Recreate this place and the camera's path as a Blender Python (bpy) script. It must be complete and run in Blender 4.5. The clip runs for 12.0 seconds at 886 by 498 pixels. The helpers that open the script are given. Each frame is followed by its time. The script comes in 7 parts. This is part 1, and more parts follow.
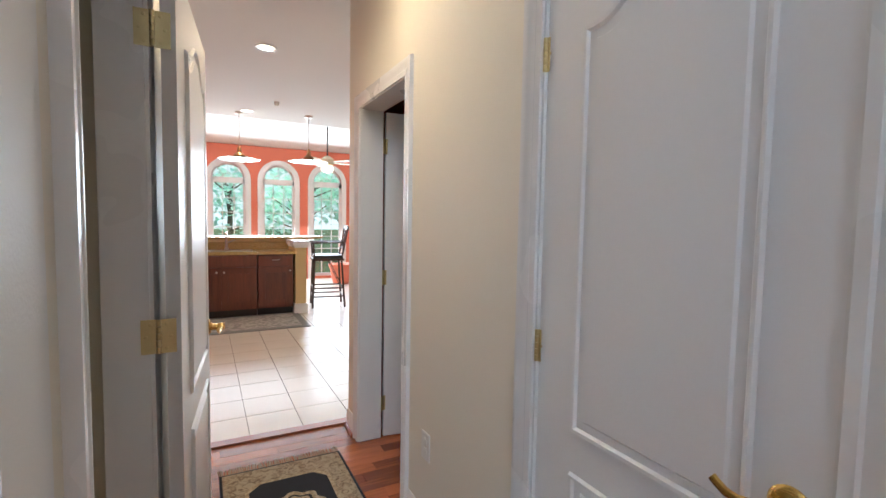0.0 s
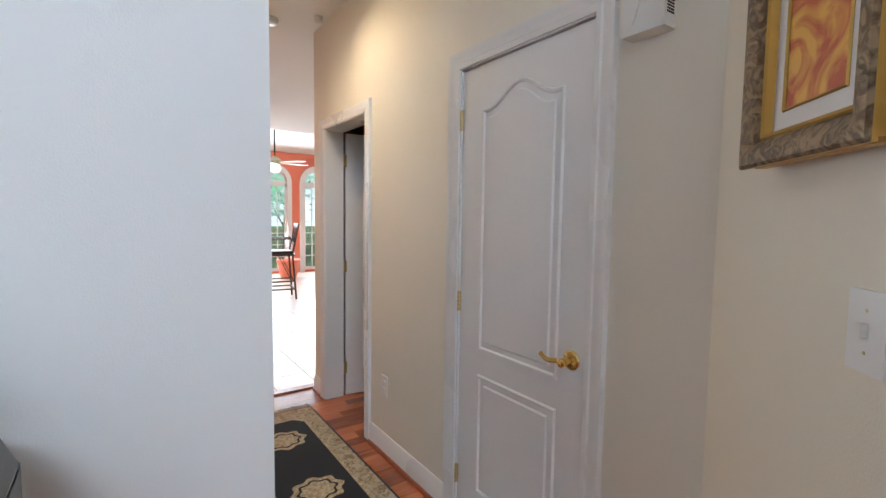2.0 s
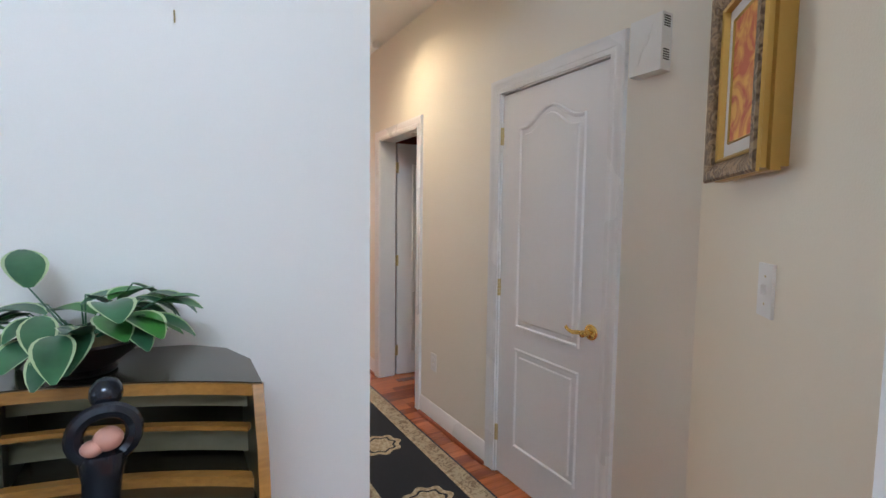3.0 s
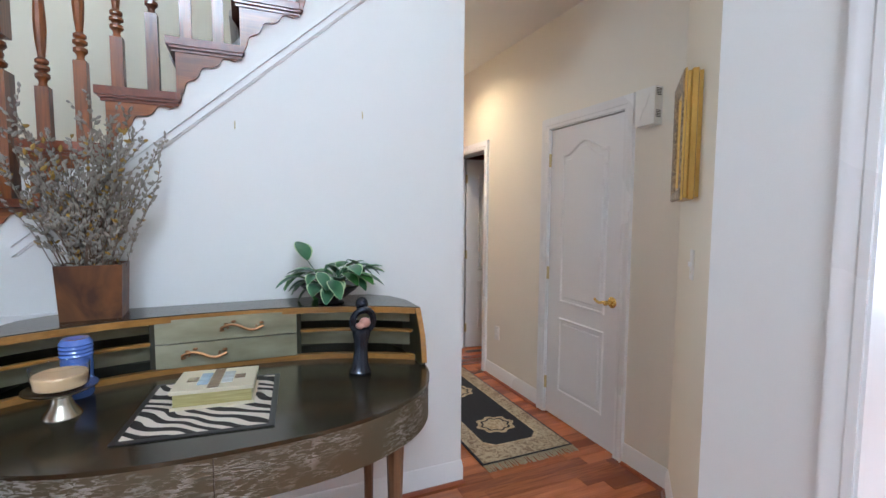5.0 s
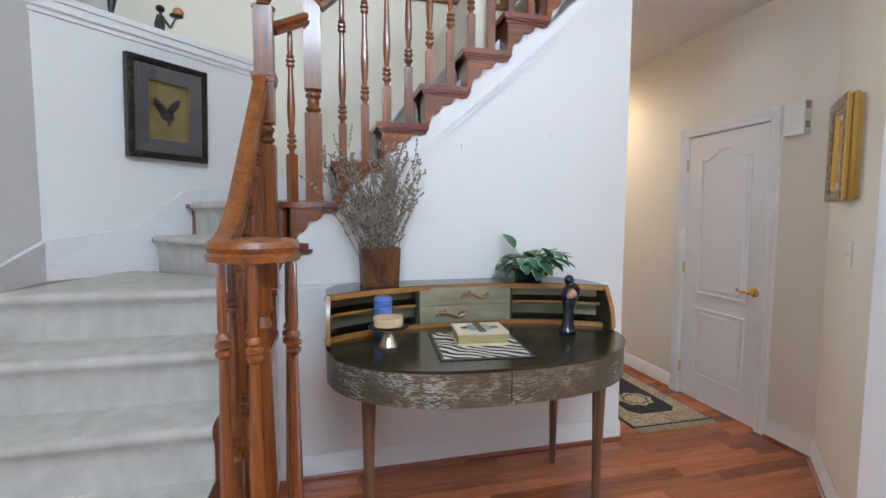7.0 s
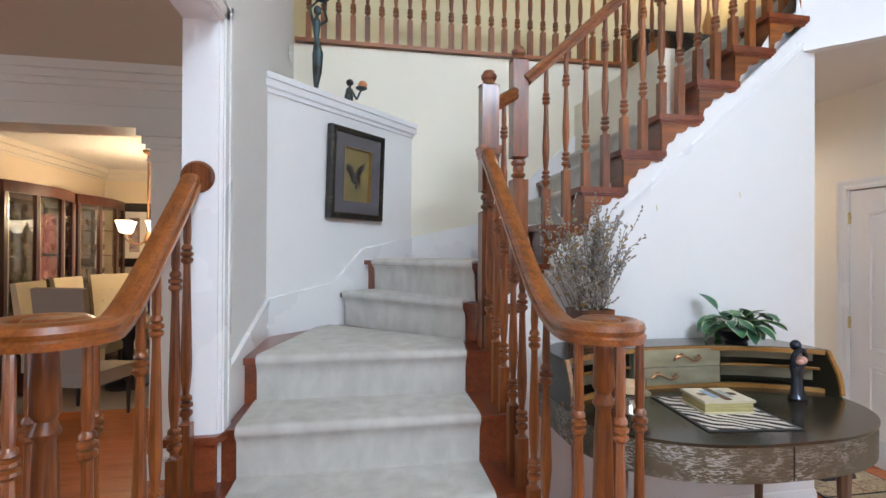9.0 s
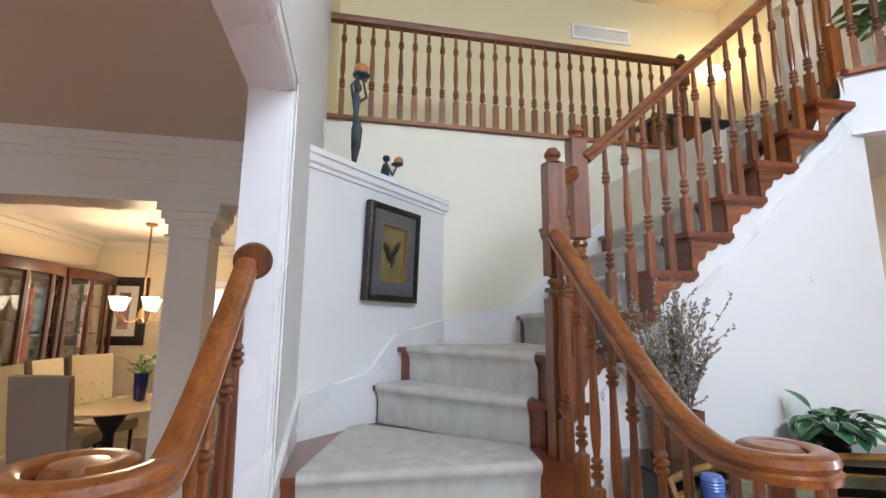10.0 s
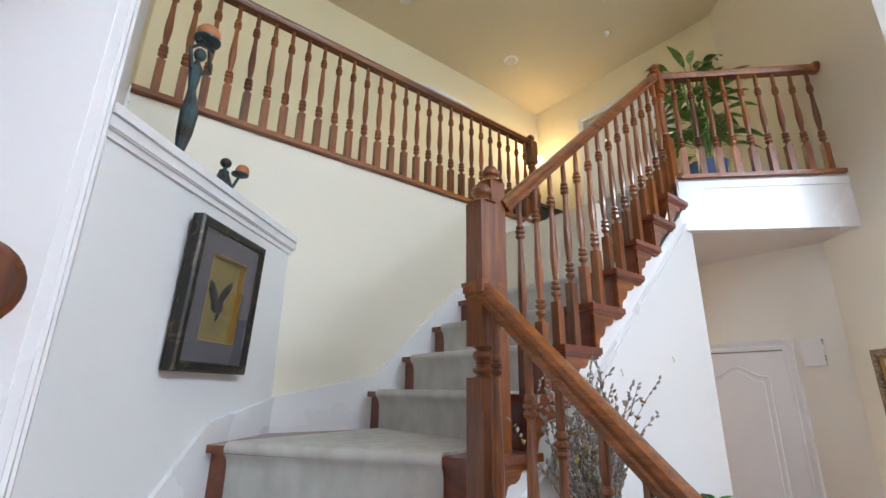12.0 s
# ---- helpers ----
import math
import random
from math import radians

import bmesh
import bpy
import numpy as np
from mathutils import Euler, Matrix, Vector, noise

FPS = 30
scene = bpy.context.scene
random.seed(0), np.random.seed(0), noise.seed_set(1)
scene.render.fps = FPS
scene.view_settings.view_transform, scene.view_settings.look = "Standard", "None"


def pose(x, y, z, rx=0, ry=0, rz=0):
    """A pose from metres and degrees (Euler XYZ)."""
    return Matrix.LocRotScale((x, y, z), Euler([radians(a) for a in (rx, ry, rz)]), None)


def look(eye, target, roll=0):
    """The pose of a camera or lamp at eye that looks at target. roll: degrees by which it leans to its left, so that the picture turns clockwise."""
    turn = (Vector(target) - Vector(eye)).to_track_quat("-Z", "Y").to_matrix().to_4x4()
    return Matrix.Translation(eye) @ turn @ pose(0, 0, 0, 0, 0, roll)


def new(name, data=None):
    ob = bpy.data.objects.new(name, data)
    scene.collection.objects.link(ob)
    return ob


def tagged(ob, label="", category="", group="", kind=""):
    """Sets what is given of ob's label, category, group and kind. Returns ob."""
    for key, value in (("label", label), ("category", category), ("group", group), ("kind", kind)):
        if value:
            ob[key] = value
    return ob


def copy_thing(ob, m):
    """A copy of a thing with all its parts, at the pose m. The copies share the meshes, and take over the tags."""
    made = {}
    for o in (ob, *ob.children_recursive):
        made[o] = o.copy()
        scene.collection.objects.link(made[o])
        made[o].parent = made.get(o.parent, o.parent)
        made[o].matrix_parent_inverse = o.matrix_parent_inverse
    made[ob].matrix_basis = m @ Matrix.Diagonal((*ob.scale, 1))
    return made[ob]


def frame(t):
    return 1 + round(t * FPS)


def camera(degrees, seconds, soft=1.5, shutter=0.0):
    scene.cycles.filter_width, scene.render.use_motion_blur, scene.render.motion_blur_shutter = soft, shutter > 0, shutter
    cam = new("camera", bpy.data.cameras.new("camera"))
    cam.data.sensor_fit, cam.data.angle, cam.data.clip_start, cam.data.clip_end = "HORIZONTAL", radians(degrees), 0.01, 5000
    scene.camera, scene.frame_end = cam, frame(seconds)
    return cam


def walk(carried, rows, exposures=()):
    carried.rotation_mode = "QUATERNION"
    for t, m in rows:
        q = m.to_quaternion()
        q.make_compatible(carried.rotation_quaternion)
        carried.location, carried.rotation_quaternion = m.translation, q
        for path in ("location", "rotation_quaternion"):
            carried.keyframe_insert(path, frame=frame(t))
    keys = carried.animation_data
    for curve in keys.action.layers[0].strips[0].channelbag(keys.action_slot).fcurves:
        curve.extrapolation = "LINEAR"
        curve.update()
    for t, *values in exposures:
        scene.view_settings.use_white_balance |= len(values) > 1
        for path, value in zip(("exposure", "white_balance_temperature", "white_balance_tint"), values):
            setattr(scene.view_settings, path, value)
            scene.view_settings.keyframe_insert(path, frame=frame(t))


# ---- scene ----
cam = camera(88.4, 12.0, shutter=0.0)
PATH = [
    (0, (0.231, 0.178, 1.365), (1.157, 1.947, 1.239), 1.0),
    (0.5, (0.159, 0.042, 1.377), (1.184, 1.753, 1.239), 0.8),
    (1, (0.065, -0.104, 1.381), (1.146, 1.574, 1.248), 1.0),
    (1.5, (-0.046, -0.26, 1.397), (1.1, 1.373, 1.256), 0.9),
    (2, (-0.167, -0.444, 1.394), (0.977, 1.19, 1.253), 0.8),
    (2.5, (-0.306, -0.607, 1.39), (0.788, 1.061, 1.248), 0.8),
    (3, (-0.43, -0.764, 1.395), (0.579, 0.957, 1.251), 0.7),
    (3.5, (-0.545, -0.935, 1.4), (0.333, 0.856, 1.25), 0.5),
    (5.5, (-1.08, -1.672, 1.439), (-0.298, 0.162, 1.287), 0.4),
    (6, (-1.267, -1.78, 1.428), (-0.51, 0.066, 1.278), 0.5),
    (6.5, (-1.465, -1.83, 1.426), (-0.815, 0.055, 1.277), 0.4),
    (7, (-1.669, -1.862, 1.413), (-1.187, 0.073, 1.267), 0.3),
    (9, (-2.568, -1.749, 1.544), (-2.24, 0.224, 1.554), 0.3),
    (9.5, (-2.764, -1.618, 1.573), (-2.441, 0.346, 1.77), 0.2),
    (10, (-2.882, -1.454, 1.625), (-2.499, 0.482, 1.949), 0.5),
    (10.5, (-2.945, -1.285, 1.651), (-2.417, 0.589, 2.11), 0.3),
    (11, (-3.012, -1.082, 1.679), (-2.253, 0.685, 2.227), 0.9),
    (11.5, (-3.068, -0.874, 1.687), (-2.07, 0.759, 2.269), 0.8),
    (12, (-3.071, -0.684, 1.703), (-1.898, 0.824, 2.295), 0.8),
]
walk(cam, [(t, look(eye, target, roll)) for t, eye, target, roll in PATH],
     exposures=[(0.0, -0.04, 5700, 8), (2.0, -0.03, 5830, 9), (3.5, 0.04, 5840, 9), (5.5, 0.13, 5820, 10), (7.0, 0.16, 5920, 11), (9.0, 0.30, 6020, 12), (12.0, 0.28, 6080, 12)])

# ---- light ----
scene.view_settings.exposure = 0.0
world = bpy.data.worlds.new("world")
scene.world = world
world.use_nodes = True
_wn = world.node_tree.nodes
_sky = _wn.new("ShaderNodeTexSky")
_sky.sky_type = "NISHITA"
_sky.sun_disc = False
_sky.sun_elevation, _sky.sun_rotation = radians(42), radians(-90)
world.node_tree.links.new(_sky.outputs[0], _wn["Background"].inputs[0])
_wn["Background"].inputs[1].default_value = 0.15


def area_light(name, eye, target, sx, sy, power, colour):
    d = bpy.data.lights.new(name, "AREA")
    d.shape, d.size, d.size_y, d.energy, d.color = "RECTANGLE", sx, sy, power, colour
    ob = new(name, d)
    ob.matrix_world = look(eye, target)
    return ob


def point_light(name, place, power, colour, size=0.05, spot=None):
    d = bpy.data.lights.new(name, "SPOT" if spot else "POINT")
    d.energy, d.color, d.shadow_soft_size = power, colour, size
    if spot:
        d.spot_size, d.spot_blend = radians(spot), 1.0
    ob = new(name, d)
    ob.location = place
    return ob


HC_LAMP = 2.74
DAY, WARM = (0.76, 0.88, 1.0), (1.0, 0.72, 0.42)
_sun = bpy.data.lights.new("sun", "SUN")
_sun.energy, _sun.angle, _sun.color = 4.5, radians(3), (1.0, 0.95, 0.86)
new("sun", _sun).matrix_world = look((0, 0, 0), (0.9, 0.06, -0.6))
# daylight through the front door glass, the tall window above it and the kitchen windows
area_light("front_window_light", (-1.4, -4.72, 3.75), (-1.4, 0.0, 2.2), 2.2, 2.0, 535, DAY)
area_light("front_door_light", (-1.4, -4.72, 1.15), (-1.4, 0.0, 1.15), 2.6, 1.9, 225, DAY)
area_light("kitchen_window_light", (1.6, 10.52, 1.6), (1.6, 5.0, 0.9), 4.4, 2.0, 290, (0.9, 0.97, 1.0))
# two added fill lamps, out of view; neither room has a window
area_light("study_fill_light", (4.1, -1.6, 1.5), (1.0, -1.6, 1.2), 1.6, 1.6, 130, DAY)
area_light("living_fill_light", (-7.6, -1.5, 1.5), (-3.5, -0.5, 1.2), 1.6, 1.6, 48, DAY)

# lamps that the place has, and one added fill in the gallery
for _x, _y in ((0.70, 4.30), (0.74, 6.84), (0.60, 2.05)):
    point_light("downlight_lamp", (_x, _y, HC_LAMP), 46, (1.0, 0.76, 0.48), 0.06, 155)
point_light("gallery_lamp", (1.30, 2.90, 4.86), 7, WARM, 0.06)
# added fill: the recessed light above it is unlit
point_light("gallery_downlight_lamp", (0.49, 2.56, 5.63), 24, (1.0, 0.80, 0.50), 0.05, 150)
point_light("chandelier_lamp", (-5.24, 4.4, 2.05), 48, WARM, 0.12)
point_light("fan_lamp", (2.3, 8.9, 2.35), 20, WARM, 0.08)

# ---- materials ----
def nodes_of(name):
    m = bpy.data.materials.new(name)
    m.use_nodes = True
    t = m.node_tree
    return m, t, t.nodes, t.links, t.nodes["Principled BSDF"]


def paint(name, colour, rough=0.5, grain=40.0, vary=0.04, bump=0.02, metal=0.0, coat=0.0, large=1.2, coord="Object"):
    """A plain surface: colour that drifts at two scales, fine relief and uneven gloss."""
    m, t, n, l, b = nodes_of(name)
    tc = n.new("ShaderNodeTexCoord")
    a, c = n.new("ShaderNodeTexNoise"), n.new("ShaderNodeTexNoise")
    a.inputs["Scale"].default_value, a.inputs["Detail"].default_value = large, 4
    c.inputs["Scale"].default_value, c.inputs["Detail"].default_value = grain, 3
    l.new(tc.outputs[coord], a.inputs[0]), l.new(tc.outputs[coord], c.inputs[0])
    mix = n.new("ShaderNodeMix")
    mix.data_type = "RGBA"
    mix.inputs[6].default_value = (*[v * (1 - vary) for v in colour], 1)
    mix.inputs[7].default_value = (*[min(1, v * (1 + vary)) for v in colour], 1)
    add = n.new("ShaderNodeMath")
    add.operation = "MULTIPLY_ADD"
    l.new(a.outputs[0], add.inputs[0])
    add.inputs[1].default_value = 0.6
    mul = n.new("ShaderNodeMath")
    mul.operation = "MULTIPLY"
    mul.inputs[1].default_value = 0.4
    l.new(c.outputs[0], mul.inputs[0]), l.new(mul.outputs[0], add.inputs[2])
    l.new(add.outputs[0], mix.inputs[0])
    l.new(mix.outputs[2], b.inputs["Base Color"])
    r = n.new("ShaderNodeMapRange")
    r.inputs[3].default_value, r.inputs[4].default_value = max(0.03, rough - 0.07), min(1, rough + 0.07)
    l.new(a.outputs[0], r.inputs[0]), l.new(r.outputs[0], b.inputs["Roughness"])
    b.inputs["Metallic"].default_value = metal
    b.inputs["Coat Weight"].default_value = coat
    b.inputs["Coat Roughness"].default_value = 0.12
    if bump:
        bp = n.new("ShaderNodeBump")
        bp.inputs["Strength"].default_value, bp.inputs["Distance"].default_value = bump * 5, 0.004
        l.new(c.outputs[0], bp.inputs["Height"]), l.new(bp.outputs[0], b.inputs["Normal"])
    return m


def wood(name, dark, light, axis=2, rough=0.3, coat=0.4, scale=1.0, spread=0.18):
    """Stained wood with long grain along one axis, a drift from piece to piece, and a varnish."""
    m, t, n, l, b = nodes_of(name)
    tc, mp = n.new("ShaderNodeTexCoord"), n.new("ShaderNodeMapping")
    s = [22.0 * scale] * 3
    s[axis] = 1.6 * scale
    mp.inputs["Scale"].default_value = s
    oi = n.new("ShaderNodeObjectInfo")
    sh = n.new("ShaderNodeVectorMath")
    sh.operation = "MULTIPLY_ADD"
    l.new(oi.outputs["Random"], sh.inputs[0])
    sh.inputs[1].default_value = (17.0, 31.0, 7.0)
    l.new(tc.outputs["Object"], sh.inputs[2])
    l.new(sh.outputs[0], mp.inputs[0])
    f, g = n.new("ShaderNodeTexNoise"), n.new("ShaderNodeTexNoise")
    f.inputs["Scale"].default_value, f.inputs["Detail"].default_value, f.inputs["Distortion"].default_value = 1.0, 6, 0.8
    g.inputs["Scale"].default_value, g.inputs["Detail"].default_value = 6.0, 5
    l.new(mp.outputs[0], f.inputs[0]), l.new(mp.outputs[0], g.inputs[0])
    mixf = n.new("ShaderNodeMath")
    mixf.operation = "MULTIPLY_ADD"
    l.new(g.outputs[0], mixf.inputs[0])
    mixf.inputs[1].default_value = 0.45
    half = n.new("ShaderNodeMath")
    half.operation = "MULTIPLY_ADD"
    half.inputs[1].default_value = 0.62
    l.new(f.outputs[0], half.inputs[0])
    rnd = n.new("ShaderNodeMath")
    rnd.operation = "MULTIPLY_ADD"
    rnd.inputs[1].default_value, rnd.inputs[2].default_value = spread, -spread / 2
    l.new(oi.outputs["Random"], rnd.inputs[0]), l.new(rnd.outputs[0], half.inputs[2])
    l.new(half.outputs[0], mixf.inputs[2])
    ramp = n.new("ShaderNodeValToRGB")
    ramp.color_ramp.elements[0].position, ramp.color_ramp.elements[1].position = 0.32, 0.75
    ramp.color_ramp.elements[0].color, ramp.color_ramp.elements[1].color = (*dark, 1), (*light, 1)
    l.new(mixf.outputs[0], ramp.inputs[0]), l.new(ramp.outputs[0], b.inputs["Base Color"])
    b.inputs["Roughness"].default_value = rough
    b.inputs["Coat Weight"].default_value, b.inputs["Coat Roughness"].default_value = coat, 0.15
    bp = n.new("ShaderNodeBump")
    bp.inputs["Strength"].default_value, bp.inputs["Distance"].default_value = 0.12, 0.002
    l.new(g.outputs[0], bp.inputs["Height"]), l.new(bp.outputs[0], b.inputs["Normal"])
    return m


def glow(name, colour, strength):
    m, t, n, l, b = nodes_of(name)
    b.inputs["Base Color"].default_value = (*colour, 1)
    b.inputs["Emission Color"].default_value = (*colour, 1)
    b.inputs["Emission Strength"].default_value = strength
    return m


def glass(name, tint=(1, 1, 1), rough=0.0):
    m, t, n, l, b = nodes_of(name)
    b.inputs["Base Color"].default_value = (*tint, 1)
    b.inputs["Transmission Weight"].default_value = 1.0
    b.inputs["Roughness"].default_value = rough
    b.inputs["IOR"].default_value = 1.45
    return m


def two_tone(name, c1, c2, scale, lo=0.45, hi=0.55, rough=0.5, metal=0.0, stretch=(1, 1, 1), bump=0.0, wave=False, detail=4.0, distort=0.0, coat=0.0):
    """Two colours in blotches or bands, with relief where wanted."""
    m, t, n, l, b = nodes_of(name)
    tc, mp = n.new("ShaderNodeTexCoord"), n.new("ShaderNodeMapping")
    mp.inputs["Scale"].default_value = stretch
    l.new(tc.outputs["Object"], mp.inputs[0])
    x = n.new("ShaderNodeTexWave" if wave else "ShaderNodeTexNoise")
    x.inputs["Scale"].default_value, x.inputs["Detail"].default_value, x.inputs["Distortion"].default_value = scale, detail, distort
    l.new(mp.outputs[0], x.inputs[0])
    r = n.new("ShaderNodeValToRGB")
    r.color_ramp.elements[0].position, r.color_ramp.elements[1].position = lo, hi
    r.color_ramp.elements[0].color, r.color_ramp.elements[1].color = (*c1, 1), (*c2, 1)
    l.new(x.outputs["Fac"], r.inputs[0]), l.new(r.outputs[0], b.inputs["Base Color"])
    b.inputs["Roughness"].default_value, b.inputs["Metallic"].default_value = rough, metal
    b.inputs["Coat Weight"].default_value = coat
    if bump:
        bp = n.new("ShaderNodeBump")
        bp.inputs["Strength"].default_value, bp.inputs["Distance"].default_value = bump, 0.01
        l.new(r.outputs[0], bp.inputs["Height"]), l.new(bp.outputs[0], b.inputs["Normal"])
    return m


def thin_glass(name, gloss=0.12, tint=(1, 1, 1)):
    """A pane: clear, with a steady share of mirror reflection."""
    m, t, n, l, b = nodes_of(name)
    tr, gl, mx = n.new("ShaderNodeBsdfTransparent"), n.new("ShaderNodeBsdfGlossy"), n.new("ShaderNodeMixShader")
    gl.inputs["Roughness"].default_value = 0.03
    tr.inputs["Color"].default_value = (*tint, 1)
    mx.inputs[0].default_value = gloss
    l.new(tr.outputs[0], mx.inputs[1]), l.new(gl.outputs[0], mx.inputs[2])
    l.new(mx.outputs[0], n["Material Output"].inputs["Surface"])
    return m


M_WHITE = paint("white_wall_paint", (0.80, 0.79, 0.77), 0.55, 220, 0.02, 0.03)
M_CREAM = paint("cream_wall_paint", (0.80, 0.74, 0.60), 0.55, 220, 0.025, 0.03)
M_HALL = paint("pale_hall_paint", (0.80, 0.745, 0.64), 0.55, 220, 0.025, 0.03)
# same cream as M_HALL, deepened in colour because these walls miss direct daylight
M_SHADECREAM = paint("shaded_cream_wall_paint", (0.79, 0.715, 0.575), 0.55, 220, 0.025, 0.03)
# cream walls yellowed in colour to carry the gallery's warm lamp light
M_GALLERY = paint("lamp_warmed_gallery_paint", (0.79, 0.69, 0.44), 0.55, 220, 0.025, 0.03)
M_CEIL = paint("ceiling_paint", (0.78, 0.75, 0.70), 0.8, 160, 0.02, 0.04)
# the ceiling's own cream with the yellow of warm lamp light painted in
M_UPCEIL = paint("lamp_warmed_ceiling_paint", (0.66, 0.58, 0.40), 0.8, 160, 0.02, 0.04)
M_TRIM = paint("white_trim_gloss", (0.82, 0.81, 0.80), 0.28, 60, 0.02, 0.008)
M_DOOR = paint("white_door_paint", (0.80, 0.79, 0.79), 0.35, 90, 0.02, 0.012)
M_TAN = paint("tan_ceiling_paint", (0.60, 0.50, 0.37), 0.8, 160, 0.03, 0.03)
M_DINE = paint("dining_wall_paint", (0.78, 0.68, 0.52), 0.6, 160, 0.03, 0.03)
M_CORAL = paint("coral_wall_paint", (0.78, 0.22, 0.13), 0.55, 160, 0.03, 0.02)
M_MAROON = paint("maroon_wall_paint", (0.20, 0.035, 0.025), 0.55, 160, 0.04, 0.02)
M_OAK = wood("oak_stain_upright", (0.068, 0.016, 0.005), (0.34, 0.103, 0.021))
M_OAK_X = wood("oak_stain_along_x", (0.072, 0.017, 0.005), (0.37, 0.115, 0.023), 0)
M_OAK_Y = wood("oak_stain_along_y", (0.072, 0.017, 0.005), (0.37, 0.115, 0.023), 1)
M_TREAD = wood("dark_tread_wood", (0.10, 0.020, 0.008), (0.26, 0.062, 0.020), 1, 0.28, 0.5)
M_FLOOR = wood("cherry_floor_board", (0.21, 0.050, 0.014), (0.53, 0.158, 0.048), 0, 0.22, 0.35, 0.8, 0.55)
M_SHOE = wood("cherry_shoe_moulding", (0.18, 0.035, 0.012), (0.36, 0.085, 0.028), 0, 0.3, 0.3)
M_CARPET = two_tone("grey_stair_carpet", (0.475, 0.45, 0.405), (0.61, 0.585, 0.535), 13.0, 0.28, 0.74, 0.97, bump=0.4, distort=0.3, detail=12.0, stretch=(1, 1, 0.55))
M_PANE = thin_glass("window_pane", 0.10)
M_BRASS = paint("polished_brass", (0.80, 0.55, 0.18), 0.22, 60, 0.06, 0.01, 1.0)
M_BRASS_DULL = paint("dull_brass", (0.62, 0.50, 0.26), 0.35, 80, 0.10, 0.02, 1.0)
M_BLACK = paint("black_paint", (0.02, 0.018, 0.018), 0.35, 60, 0.2, 0.02)
M_TILE = paint("cream_floor_tile", (0.70, 0.64, 0.55), 0.25, 30, 0.05, 0.01)
M_GROUT = paint("tile_grout", (0.42, 0.37, 0.30), 0.8, 80, 0.08, 0.05)
M_PLASTIC = paint("white_plastic", (0.80, 0.78, 0.74), 0.35, 60, 0.02, 0.0)
M_DARKGAP = paint("dark_gap", (0.05, 0.04, 0.03), 0.9, 30, 0.1, 0.0)

# ---- mesh helpers ----
def box(bm, x0, y0, z0, x1, y1, z1, m=None):
    v = [bm.verts.new((x, y, z)) for z in (z0, z1) for x, y in ((x0, y0), (x1, y0), (x1, y1), (x0, y1))]
    if m is not None:
        for q in v:
            q.co = m @ q.co
    for f in ((3, 2, 1, 0), (4, 5, 6, 7), (0, 1, 5, 4), (1, 2, 6, 5), (2, 3, 7, 6), (3, 0, 4, 7)):
        bm.faces.new([v[i] for i in f])
    return v


def prism(bm, poly, z0, z1, m=None):
    """An outline in x and y, counter-clockwise, from z0 to z1."""
    lo, hi = ([bm.verts.new((x, y, z)) for x, y in poly] for z in (z0, z1))
    if m is not None:
        for q in lo + hi:
            q.co = m @ q.co
    bm.faces.new(lo[::-1]), bm.faces.new(hi)
    k = len(poly)
    for i in range(k):
        bm.faces.new((lo[i], lo[(i + 1) % k], hi[(i + 1) % k], hi[i]))


def lathe(bm, prof, seg=12, m=None, phase=0.0):
    """A turned shape from (radius, height) pairs, upwards."""
    rings = []
    for r, z in prof:
        ring = [bm.verts.new((r * math.cos(phase + 2 * math.pi * i / seg), r * math.sin(phase + 2 * math.pi * i / seg), z)) for i in range(seg)]
        if m is not None:
            for q in ring:
                q.co = m @ q.co
        rings.append(ring)
    for a, b in zip(rings, rings[1:]):
        for i in range(seg):
            bm.faces.new((a[i], a[(i + 1) % seg], b[(i + 1) % seg], b[i]))
    bm.faces.new(rings[0][::-1]), bm.faces.new(rings[-1])


def sweep(bm, path, prof, closed=False, up=Vector((0, 0, 1))):
    """A profile (across, up) carried along a path of points."""
    pts, rings = [Vector(p) for p in path], []
    k = len(pts)
    for i, p in enumerate(pts):
        a, b = pts[i - 1] if i or closed else p, pts[(i + 1) % k] if i < k - 1 or closed else p
        d = ((p - a).normalized() + (b - p).normalized()) if (p - a).length and (b - p).length else (b - a)
        d.normalize()
        side = d.cross(up).normalized()
        w = side.cross(d).normalized()
        rings.append([bm.verts.new(p + side * s + w * h) for s, h in prof])
    q = len(prof)
    for i in range(k if closed else k - 1):
        a, b = rings[i], rings[(i + 1) % k]
        for j in range(q):
            bm.faces.new((a[j], a[(j + 1) % q], b[(j + 1) % q], b[j]))
    if not closed:
        bm.faces.new(rings[0][::-1]), bm.faces.new(rings[-1])


def ball(bm, place, r, seg=10, squash=1.0):
    m = Matrix.Translation(place) @ Matrix.Diagonal((r, r, r * squash, 1))
    bmesh.ops.create_uvsphere(bm, u_segments=seg, v_segments=max(6, seg - 3), radius=1.0, matrix=m)


def rod(bm, a, b, r, r2=None, seg=8):
    a, b = Vector(a), Vector(b)
    m = Matrix.Translation(a) @ (b - a).to_track_quat("Z", "Y").to_matrix().to_4x4()
    lathe(bm, [(r, 0), (r if r2 is None else r2, (b - a).length)], seg, m)


